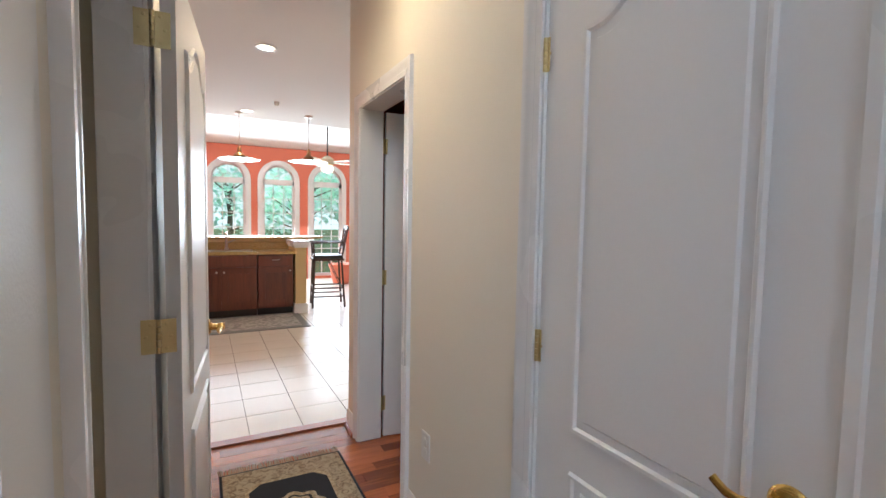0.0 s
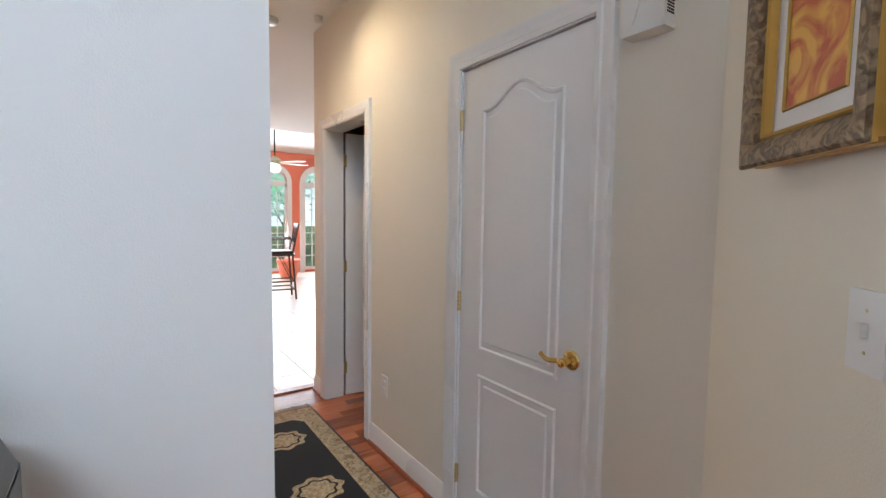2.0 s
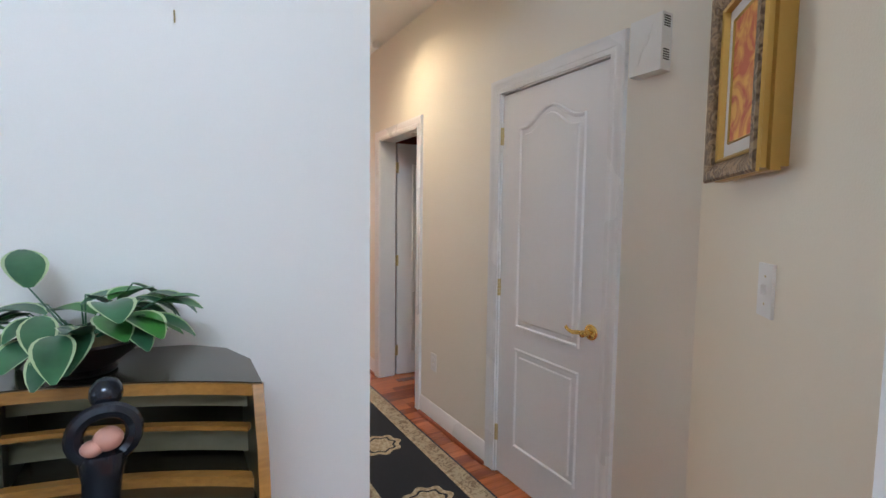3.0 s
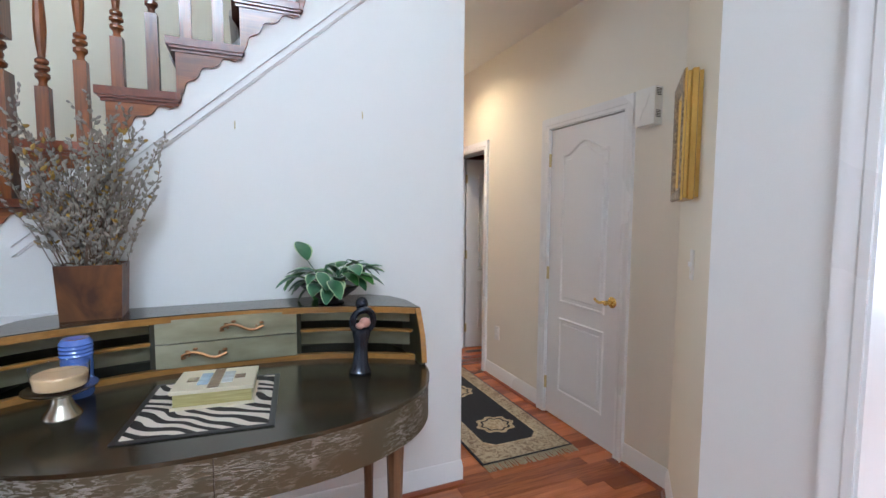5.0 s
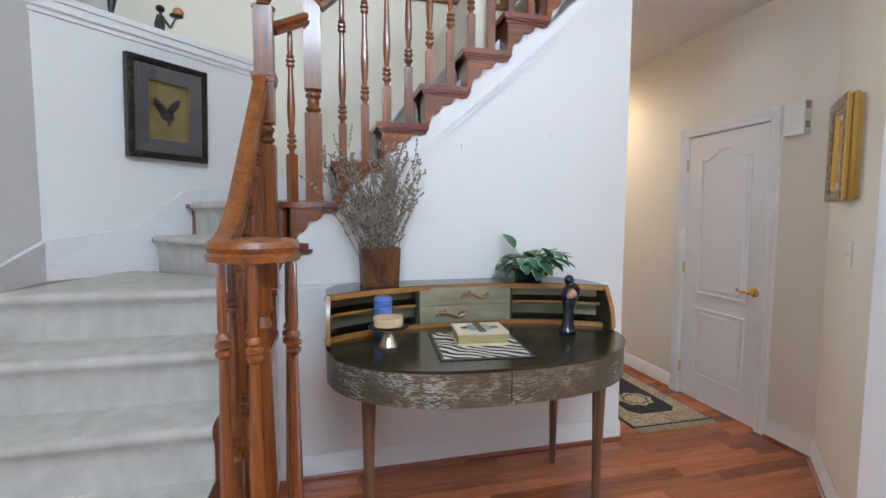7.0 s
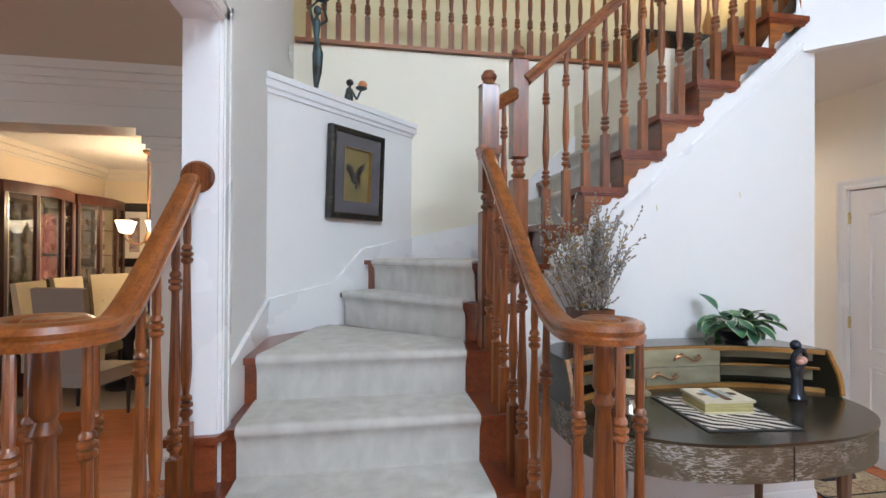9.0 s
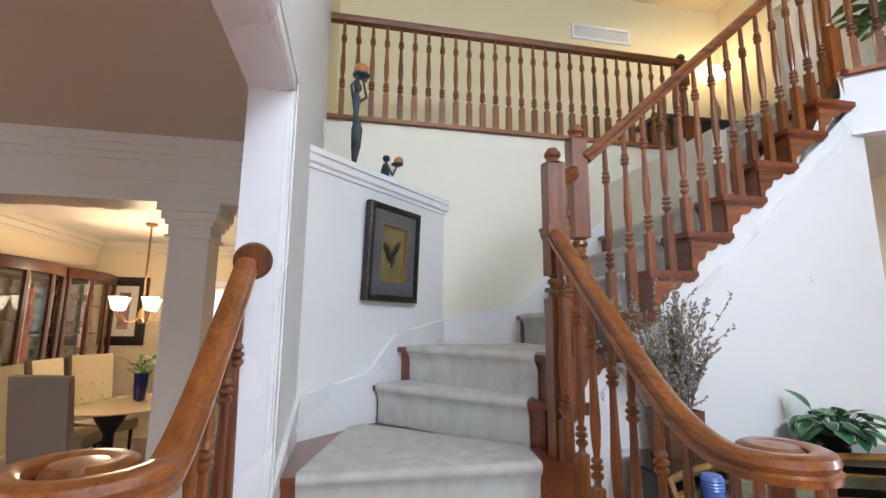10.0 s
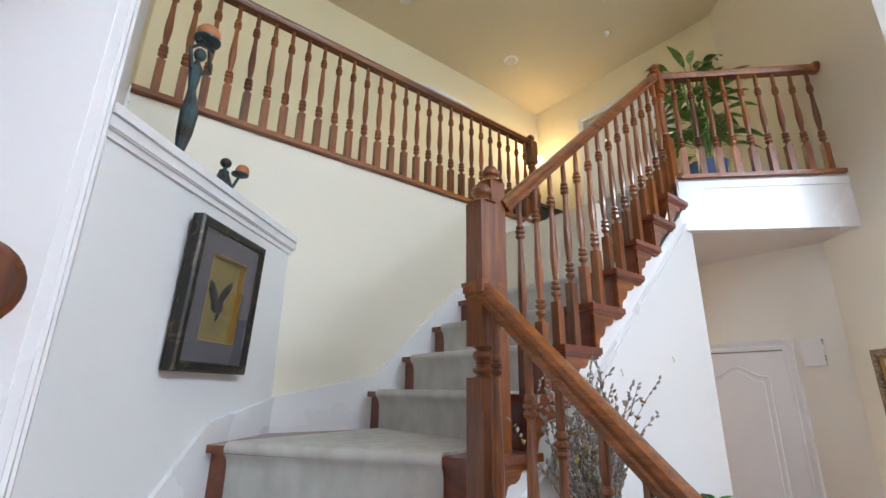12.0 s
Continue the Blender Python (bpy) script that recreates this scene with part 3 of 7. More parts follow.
# carpet runner
carpet = thing("stair_runner", (0, 0, 0), 0, "pale grey carpet runner over the stairs", "carpet runner")
T = 0.014


def runner(a, b, a2, b2, z, drop=RISE):
    """A strip over one step: its front edge from a to b, its back edge from a2 to b2, and down the riser below."""
    a, b, a2, b2 = (Vector((*p, 0)) for p in (a, b, a2, b2))
    n = Vector((-(b - a).y, (b - a).x, 0)).normalized()
    n = n if n.dot(a2 + b2 - a - b) > 0 else -n
    rows = [(0.018, -drop + 0.004), (0.016, -0.085), (0.011, -0.055)] + [(0.012 - 0.026 * math.cos(radians(q)), -0.012 + 0.026 * math.sin(radians(q))) for q in range(-60, 91, 25)]
    left = [a + n * s + Vector((0, 0, z + h)) for s, h in rows] + [a2 + Vector((0, 0, z + T))]
    right = [b + n * s + Vector((0, 0, z + h)) for s, h in rows] + [b2 + Vector((0, 0, z + T))]
    inner_l = [p + n * 0.01 + Vector((0, 0, -0.012)) for p in left]
    inner_r = [p + n * 0.01 + Vector((0, 0, -0.012)) for p in right]
    bm = bmesh.new()
    vs = [[bm.verts.new(p) for p in col] for col in (left, right, inner_r, inner_l)]
    for c in range(4):
        d = (c + 1) % 4
        for i in range(len(rows)):
            bm.faces.new((vs[c][i], vs[d][i], vs[d][i + 1], vs[c][i + 1]))
    part("carpet_section", bm, M_CARPET, carpet)


for j in range(1, 5):
    runner((-3.07, STEP_Y[j]), (-2.09, STEP_Y[j]), (-3.07, STEP_Y[j + 1] + 0.05), (-2.09, STEP_Y[j + 1] + 0.05), RISE * j)
runner((-3.06, 0.42), (-2.09, 0.42), (-2.85, 1.30), (-2.06, 0.66), RISE * 5)
runner((-2.72, 1.305), (-2.06, 0.64), (-2.50, 1.46), (-1.98, 0.74), RISE * 6)
runner((-2.53, 1.41), (-2.00, 0.68), (-1.60, 1.74), (-1.62, 0.76), RISE * 7)
for j in range(8, 16):
    runner((front_of(j), 1.73), (front_of(j), 0.78), (front_of(j + 1) + 0.05, 1.73), (front_of(j + 1) + 0.05, 0.78), RISE * j)

# ---- balustrades ----
_bal = {}


def baluster_mesh(h, block=0.20, top=0.03):
    """A turned baluster of height h on a square block."""
    key = (round(h, 2), round(block, 2))
    if key in _bal:
        return _bal[key]
    bm = bmesh.new()
    w = 0.0205
    box(bm, -w, -w, 0, w, w, block)
    u = h - block
    # a stack of three beads on the block, a long slim shaft, three more beads and a pin
    k = min(1.0, u / 0.60)
    z1, z2 = block + 0.118 * k, block + u * 0.70
    prof = [(0.0195, block), (0.0145, block + 0.006), (0.0120, block + 0.016 * k), (0.0150, block + 0.026 * k), (0.0235, block + 0.034 * k), (0.0235, block + 0.046 * k), (0.0125, block + 0.053 * k),
            (0.0130, block + 0.057 * k), (0.0240, block + 0.064 * k), (0.0240, block + 0.074 * k), (0.0125, block + 0.081 * k), (0.0215, block + 0.088 * k), (0.0215, block + 0.097 * k), (0.0115, block + 0.106 * k),
            (0.0125, z1), (0.0165, z1 + 0.035 * k), (0.0200, z1 + 0.09 * k), (0.0195, z1 + 0.13 * k), (0.0150, z1 + (z2 - z1) * 0.68), (0.0118, z2 - 0.012),
            (0.0125, z2), (0.0215, z2 + 0.010), (0.0215, z2 + 0.019), (0.0125, z2 + 0.025), (0.0225, z2 + 0.032), (0.0225, z2 + 0.041), (0.0120, z2 + 0.047), (0.0190, z2 + 0.054), (0.0180, z2 + 0.063), (0.0115, z2 + 0.072),
            (0.0140, z2 + 0.095), (0.0120, h - 0.02), (0.0105, h)]
    lathe(bm, prof, 10)
    _bal[key] = mesh_of(bm, M_OAK)
    return _bal[key]


def baluster(parent, x, y, z0, z1, block=0.20, turn=0.0):
    ob = new("baluster", baluster_mesh(z1 - z0, block))
    ob.parent = parent
    h = round(z1 - z0, 2)
    ob.matrix_local = pose(x, y, z0, 0, 0, turn) @ Matrix.Diagonal((1, 1, (z1 - z0) / h, 1))


def newel(parent, x, y, z0, z1, turned, turn=0.0, w=0.043, collar=0.0):
    """A square post with a turned waist between two heights, a moulded cap and a button."""
    bm = bmesh.new()
    a, b = turned
    box(bm, -w, -w, z0, w, w, a)
    lathe(bm, [(w * 0.95, a), (w * 0.6, a + 0.01), (w * 0.9, a + 0.02), (w * 0.95, a + 0.03), (w * 0.65, a + 0.045), (w * 0.75, (a + b) / 2), (w * 0.65, b - 0.05),
               (w * 0.95, b - 0.035), (w * 0.9, b - 0.02), (w * 0.6, b - 0.012), (w * 0.95, b)], 14)
    box(bm, -w, -w, b, w, w, z1 - 0.085)
    lathe(bm, [(w * 1.3, z1 - 0.085), (w * 0.75, z1 - 0.07), (w * 0.65, z1 - 0.055), (w * 0.9, z1 - 0.045), (w * 0.95, z1 - 0.03), (w * 0.75, z1 - 0.018), (w * 0.6, z1 - 0.006), (0.004, z1)], 14)
    ob = part("newel_post", bm, M_OAK, parent, bevel=0.003)
    ob.matrix_local = pose(x, y, 0, 0, 0, turn)
    if collar:
        bm = bmesh.new()
        for lo, hi, t in ((-0.028, -0.012, 0.004), (-0.0121, 0.012, 0.009), (0.0119, 0.026, 0.013)):
            box(bm, -w - t, -w - t, collar + lo, w + t, w + t, collar + hi)
        part("collar", bm, M_OAK, ob, bevel=0.003)
    return ob


RAIL = [(-0.030, -0.030), (0.030, -0.030), (0.033, -0.012), (0.025, -0.006), (0.031, 0.008), (0.026, 0.024), (0.012, 0.031), (-0.012, 0.031), (-0.026, 0.024), (-0.031, 0.008), (-0.025, -0.006), (-0.033, -0.012)]


def rail(parent, path, material):
    bm = bmesh.new()
    sweep(bm, path, RAIL)
    return part("handrail", bm, material, parent)


# the long flight
YB = 0.645
flight = thing("stair_balustrade", (0, 0, 0), 0, "stained oak balustrade along the upper flight", "balustrade")
RH = 0.84


def rail_z(x):
    return RISE * (8 + (x - X8) / GO) + RH


newel(flight, -1.744, 0.675, RISE * 7, 2.685, (1.94, 2.065))
newel(flight, 0.0, 0.645, RISE * 14, 4.12, (SEC + 0.33, SEC + 0.72))
rail(flight, [(-1.71, YB, rail_z(-1.71)), (-0.9, YB, rail_z(-0.9)), (-0.04, YB, rail_z(-0.04))], M_OAK_X)
for j in range(8, 15):
    for k in (0, 1):
        x = front_of(j) + 0.065 + k * GO / 2
        baluster(flight, x, YB, RISE * j, rail_z(x) - 0.03, 0.20 + 0.1057 * k)
# short piece between the two newels
rail(flight, [(-1.93, 0.53, 2.30), (-1.85, 0.60, 2.36), (-1.77, 0.66, 2.42)], M_OAK_X)
baluster(flight, -1.85, 0.60, RISE * 7, 2.33, 0.24, 40)

# lower flight, both sides
lower = thing("stair_balustrade", (0, 0, 0), 0, "stained oak balustrade ending in a scrolled volute", "balustrade")


def spiral(cx, cy, z, r0, turns, start, sgn, n=26):
    return [(cx + (r0 * (1 - 0.62 * i / n)) * math.cos(start + sgn * 2 * math.pi * turns * i / n), cy + (r0 * (1 - 0.62 * i / n)) * math.sin(start + sgn * 2 * math.pi * turns * i / n), z) for i in range(n + 1)]


def lower_side(parent, x, cx, y_top, z_top, zv, k, sgn):
    """A sloping rail on the line x that levels out into a volute round cx."""
    cy, r = -0.475, abs(cx - x)
    yc = y_top - (z_top - zv) / k
    ya, yb = yc + 0.20, max(cy, yc - 0.16)
    za = zv + (ya - yc) * k
    # straight run, then an easement that levels out before the scroll
    path = [(x, y_top, z_top), (x, (y_top + ya) / 2, (z_top + za) / 2)]
    for i in range(9):
        u = i / 8
        path.append((x, (1 - u) ** 2 * ya + 2 * u * (1 - u) * yc + u * u * yb, (1 - u) ** 2 * za + (2 * u * (1 - u) + u * u) * zv))
    if yb > cy + 0.03:
        path.append((x, (yb + cy) / 2, zv))
    path += spiral(cx, cy, zv, r, 1.15, math.pi if sgn > 0 else 0, sgn)
    rail(parent, path, M_OAK_Y)
    bm = bmesh.new()
    lathe(bm, [(0.05, zv - 0.03), (0.058, zv - 0.02), (0.058, zv + 0.012), (0.045, zv + 0.03), (0.012, zv + 0.034)], 16, Matrix.Translation((cx, cy, 0)))
    part("volute_cap", bm, M_OAK_Y, parent)
    bm = bmesh.new()
    z0 = RISE
    box(bm, -0.036, -0.036, z0, 0.036, 0.036, z0 + 0.22)
    lathe(bm, [(0.036, z0 + 0.22), (0.022, z0 + 0.24), (0.032, z0 + 0.26), (0.024, z0 + 0.29), (0.034, z0 + 0.36), (0.036, z0 + 0.42), (0.026, z0 + 0.80), (0.022, z0 + 0.86), (0.033, z0 + 0.88), (0.022, z0 + 0.91), (0.033, z0 + 0.93), (0.026, zv - 0.03)], 14)
    ob = part("newel_post", bm, M_OAK, parent)
    ob.location = (cx, cy, 0)
    for i in range(5):
        a = (math.pi if sgn > 0 else 0) + sgn * radians(20 + 68 * i)
        baluster(parent, cx + r * 0.92 * math.cos(a), cy + r * 0.92 * math.sin(a), RISE, zv - 0.03, 0.16, 20 * i)
    for y in (-0.30, -0.19, -0.06, 0.05, 0.18, 0.29, 0.43) if y_top > 0.2 else (-0.30, -0.20, -0.06, 0.04):
        j = max(q for q in STEP_Y if STEP_Y[q] <= y)
        zt = z_top - (y_top - y) * k
        baluster(parent, x, y, RISE * j, max(zt, zv) - 0.03, 0.16 + 0.9 * ((y - STEP_Y[j])) * 0.9)


lower_side(lower, -1.975, -1.865, 0.47, 2.035, 1.315, 0.91, 1)
newel(lower, -1.96, 0.505, RISE * 5, 2.47, (1.745, 1.85), collar=2.05)
left_rail = thing("stair_balustrade", (0, 0, 0), 0, "oak balustrade running to a rosette on the opening", "balustrade")
lower_side(left_rail, -3.215, -3.35, 0.08, 1.805, 1.345, 0.93, -1)
_bm = bmesh.new()
lathe(_bm, [(0.061, 0), (0.061, 0.012), (0.052, 0.022), (0.012, 0.024)], 26, pose(-3.200, 0.105, 1.820, 90))
part("rosette", _bm, M_OAK, left_rail, "round oak rosette")

# gallery and landing
gallery = thing("gallery_balustrade", (0, 0, 0), 0, "long stained oak balustrade along the upper gallery", "balustrade")
YG, ZG = 1.875, 3.985
_bm = bmesh.new()
box(_bm, -3.12, 1.835, SEC + 0.0, -0.04, 1.93, SEC + 0.028)
part("base_rail", _bm, M_OAK_X, gallery, bevel=0.006)
rail(gallery, [(-3.13, YG, ZG), (-1.5, YG, ZG), (-0.06, YG, ZG)], M_OAK_X)
newel(gallery, -0.03, YG, SEC, 4.07, (SEC + 0.30, SEC + 0.62))
for i in range(27):
    baluster(gallery, -3.022 + i * 0.1115, YG, SEC + 0.028, ZG - 0.03, 0.21)
landing = thing("landing_balustrade", (0, 0, 0), 0, "oak balustrade across the landing to a wall rosette", "balustrade")
_a, _b = Vector((0.0, 0.645, 0)), Vector((0.79, -0.145, 0))
_d = (_b - _a).normalized()
_tr = math.degrees(math.atan2(_d.y, _d.x))
_bm = bmesh.new()
box(_bm, 0.0, -0.05, SEC - 0.002, (_b - _a).length - 0.005, 0.045, SEC + 0.026, Matrix.Translation(_a) @ Matrix.Rotation(radians(_tr), 4, "Z"))
part("base_rail", _bm, M_OAK_X, landing, bevel=0.006)
rail(landing, [(*(_a + _d * 0.04).xy, 4.0), (*(_a + _d * 0.6).xy, 4.0), (*(_b - _d * 0.02).xy, 4.0)], M_OAK_X)
for i in range(9):
    p = _a + _d * (0.11 + 0.117 * i)
    baluster(landing, p.x, p.y, SEC + 0.026, 3.97, 0.21, _tr)
_bm = bmesh.new()
lathe(_bm, [(0.05, 0), (0.05, 0.012), (0.04, 0.02), (0.01, 0.022)], 18, Matrix.Translation((0.788, -0.148, 4.0)) @ (-_d).to_track_quat("Z", "Y").to_matrix().to_4x4())
part("rosette", _bm, M_OAK, landing)

# ---- doors, casings and baseboards ----
def door_leaf(parent, w, h, t=0.035):
    """A moulded leaf with an arched upper panel and a square lower one, both faces; hinges at x = 0, leaf along +x, seen face at y = 0 towards -y."""
    bm = bmesh.new()
    box(bm, 0, 0, 0.008, w, t, h)
    part("leaf", bm, M_DOOR, parent, bevel=0.002)
    a, b = 0.138 * w / 0.7, w - 0.118 * w / 0.7

    def outline(lo, hi, arched, inset):
        x0, x1, z0, z1 = a + inset, b - inset, lo + inset, hi - inset
        top = [(x1, z1), (x0, z1)]
        if arched:
            top = []
            for i in range(17):
                u = i / 16
                x = x1 + (x0 - x1) * u
                s = abs(2 * u - 1)
                k = 1.0 if s < 0.05 else 0.5 + 0.5 * math.cos(math.pi * min(1, max(0, (s - 0.0) / 0.86)))
                top.append((x, z1 - 0.075 * (1 - k)))
        return [(x0, z0), (x1, z0)] + top

    for lo, hi, arched in ((0.83, 1.915, True), (0.20, 0.725, False)):
        for face in (0, 1):
            bm = bmesh.new()
            rings = []
            for inset, depth in ((0.0, 0.0), (0.005, -0.009), (0.013, -0.0075), (0.02, 0.004), (0.036, 0.0035), (0.044, -0.006)):
                y = depth if face == 0 else t - depth
                rings.append([bm.verts.new((x, y - (0.0007 if face == 0 else -0.0007), z)) for x, z in outline(lo, hi, arched, inset)])
            for r, q in zip(rings, rings[1:]):
                for i in range(len(r)):
                    k = (i + 1) % len(r)
                    bm.faces.new((r[i], r[k], q[k], q[i]))
            bm.faces.new(rings[-1])
            part("panel_moulding", bm, M_DOOR, parent)


def hinge(parent, place, turn, w=0.038, h=0.09):
    """Two leaves with rounded corners, screws and a knuckle."""
    bm = bmesh.new()
    for sgn in (-1, 1):
        box(bm, sgn * 0.004, -0.0025, -h / 2, sgn * w, 0.0, h / 2)
        for z in (-0.032, 0.0, 0.032):
            lathe(bm, [(0.0045, 0), (0.003, 0.0012)], 8, Matrix.Translation((sgn * (w * 0.45 + (0.010 if z == 0 else 0)), -0.0025, z)) @ Matrix.Rotation(radians(90), 4, "X"))
    for i in range(5):
        lathe(bm, [(0.0058, -h / 2 + i * h / 5 + 0.0008), (0.0062, -h / 2 + i * h / 5 + 0.002), (0.0062, -h / 2 + (i + 1) * h / 5 - 0.002), (0.0058, -h / 2 + (i + 1) * h / 5 - 0.0008)], 10, Matrix.Translation((0, -0.006, 0)))
    ob = part("hinge", bm, M_BRASS_DULL, parent, "brass hinge")
    ob.matrix_local = pose(*place, 0, 0, turn)


def lever(parent, place, turn, sgn):
    bm = bmesh.new()
    r = Matrix.Rotation(radians(90), 4, "X")
    lathe(bm, [(0.033, 0), (0.034, 0.004), (0.030, 0.008), (0.027, 0.009), (0.026, 0.013), (0.014, 0.016), (0.012, 0.04), (0.015, 0.045), (0.015, 0.058), (0.006, 0.064)], 20, r)
    path = [(0.0, -0.050, 0.0), (sgn * 0.025, -0.052, 0.001), (sgn * 0.055, -0.050, -0.006), (sgn * 0.076, -0.048, -0.004), (sgn * 0.093, -0.046, 0.004), (sgn * 0.101, -0.046, 0.010)]
    sweep(bm, path, [(0.006 * math.cos(a), 0.009 * math.sin(a)) for a in [2 * math.pi * i / 8 for i in range(8)]])
    ob = part("door_handle", bm, M_BRASS, parent, "polished brass lever handle", bevel=0)
    ob.matrix_local = pose(*place, 0, 0, turn)


CASING = ((0.0, 0.011), (0.020, 0.014), (0.026, 0.010), (0.050, 0.013), (0.058, 0.018), (0.070, 0.018), (0.074, 0.0))


def casing(name, p, q, h, label, inset=0.006):
    """A moulded door casing on the wall line p to q (seen from its left), round an opening of height h."""
    p, q = Vector((*p, 0)), Vector((*q, 0))
    d = q - p
    m = Matrix.Translation(p) @ Matrix.Rotation(math.atan2(d.y, d.x), 4, "Z")
    L, bm = d.length, bmesh.new()
    rings = []
    for off, proud in ((-inset, -0.002),) + tuple((o - inset, pr) for o, pr in CASING) + ((0.074 - inset, -0.002),):
        rings.append([bm.verts.new(m @ Vector(c)) for c in ((-off, proud, 0.001), (-off, proud, h + off), (L + off, proud, h + off), (L + off, proud, 0.001))])
    for r, s in zip(rings, rings[1:]):
        for i in range(3):
            bm.faces.new((r[i], r[i + 1], s[i + 1], s[i]))
    return solid(name, bm, M_TRIM, label, "door casing", "structure")


def jamb(name, p, q, h, depth, label):
    """The lining of an opening, with a stop."""
    p, q = Vector((*p, 0)), Vector((*q, 0))
    d = q - p
    m = Matrix.Translation(p) @ Matrix.Rotation(math.atan2(d.y, d.x), 4, "Z")
    L, bm = d.length, bmesh.new()
    for x0, x1 in ((0.0, 0.014), (L - 0.014, L)):
        box(bm, x0, -depth, 0.001, x1, 0.002, h - 0.012, m)
    box(bm, 0.0, -depth, h - 0.012, L, 0.002, h, m)
    return solid(name, bm, M_TRIM, label, "door frame", "structure")


def baseboard(name, pts, h=0.125, shoe=True):
    """Moulded white skirting along wall lines (seen from their left), with a stained shoe moulding."""
    bm = bmesh.new()
    sweep(bm, [(*p, 0.0) for p in pts], [(0.002, 0.001), (-0.014, 0.001), (-0.014, h - 0.03), (-0.010, h - 0.022), (-0.010, h - 0.012), (-0.004, h), (0.002, h)])
    ob = solid(name, bm, M_TRIM, "white moulded baseboard along the wall", "baseboard", "structure")
    if shoe:
        bm = bmesh.new()
        sweep(bm, [(*p, 0.0) for p in pts], [(-0.014, 0.0005), (-0.030, 0.0005), (-0.028, 0.010), (-0.022, 0.017), (-0.014, 0.019)])
        part("shoe_moulding", bm, M_SHOE, ob, "cherry-stained shoe moulding")


# closed closet door in the east wall
casing("door_casing_1", (1.05, 0.47), (1.05, 1.18), 2.035, "white moulded casing round the closet door")
jamb("door_frame_1", (1.05, 0.47), (1.05, 1.18), 2.035, 0.14, "white lining of the closet doorway")
closet = thing("closet_door", (1.058, 1.165, 0), -90, "closed white moulded closet door with arched panel", "door")
door_leaf(closet, 0.68, 2.018)
lever(closet, (0.626, 0.0, 0.917), 0, -1)
for _z in (0.225, 1.022, 1.812):
    hinge(closet, (0.0, -0.004, _z), 0, 0.012)
# open powder-room door
casing("door_casing_2", (1.05, 2.115), (1.05, 2.82), 2.02, "white moulded casing round the powder room doorway")
jamb("door_frame_2", (1.05, 2.115), (1.05, 2.82), 2.02, 0.14, "white lining of the powder room doorway")
powder = thing("powder_room_door", (1.205, 2.805, 0), -8, "open white moulded door in the powder room doorway", "door")
door_leaf(powder, 0.675, 2.004)
for _z in (0.225, 1.01, 1.80):
    hinge(powder, (0.0, -0.004, _z), 45, 0.03)
# door folded back against the west wall
casing("door_casing_3", (0.10, 1.57), (0.10, 0.82), 2.035, "white moulded casing round the under-stair doorway")
jamb("door_frame_3", (0.10, 1.57), (0.10, 0.82), 2.035, 0.10, "white lining of the under-stair doorway")
understair = thing("understair_door", (0.172, 1.562, 0), 84.6, "white moulded door standing open along the hall wall", "door")
door_leaf(understair, 0.735, 2.018)
lever(understair, (0.67, 0.0, 0.917), 0, -1)
for _z in (0.225, 1.05, 1.83):
    hinge(understair, (-0.010, 0.050, _z), -84.6, 0.040)

baseboard("baseboard_1", [(1.05, 0.10), (1.05, 0.40)])
baseboard("baseboard_2", [(1.05, 1.25), (1.05, 2.045)])
baseboard("baseboard_3", [(1.05, 2.89), (1.05, 3.04), (1.19, 3.04)])
baseboard("baseboard_4", [(0.41, -0.865), (0.41, -0.54), (1.05, 0.10)])
baseboard("baseboard_5", [(0.10, 0.745), (0.10, 0.60), (-1.90, 0.60)])
baseboard("baseboard_6", [(0.10, 3.13), (0.10, 1.645)])
_bm = bmesh.new()
box(_bm, 0.10, 3.09, -0.01, 1.12, 3.16, 0.012)
solid("threshold", _bm, M_SHOE, "cherry threshold between boards and tiles", "threshold", "structure", bevel=0.005)

# cased opening to the study
casing("door_casing_4", (0.41, -2.30), (0.41, -0.935), 2.45, "white fluted casing round the study opening")
jamb("door_frame_4", (0.41, -2.30), (0.41, -0.935), 2.45, 0.16, "white lining of the study opening")
# wide opening to the living room: casing on the far jamb and head
_bm = bmesh.new()
for a, b, c in ((0.0, 0.085, 0.016), (0.012, 0.05, 0.022), (0.062, 0.085, 0.026)):
    box(_bm, -3.131, 0.11 + a - 0.004, 0.845, -3.13 + c, 0.11 + b, 2.43 + b)
    box(_bm, -3.131, -2.0 - b, 2.43 + a - 0.004, -3.13 + c, 0.11 + b, 2.43 + b)
solid("door_casing_5", _bm, M_TRIM, "white moulded casing round the living room opening", "door casing", "structure", bevel=0.003)
_bm = bmesh.new()
box(_bm, -3.258, 0.098, 4 * RISE + 0.0005, -3.128, 0.162, 2.42)
box(_bm, -3.258, -2.0, 2.418, -3.128, 0.112, 2.432)
solid("door_frame_5", _bm, M_TRIM, "white lining of the living room opening", "door frame", "structure", bevel=0.002)

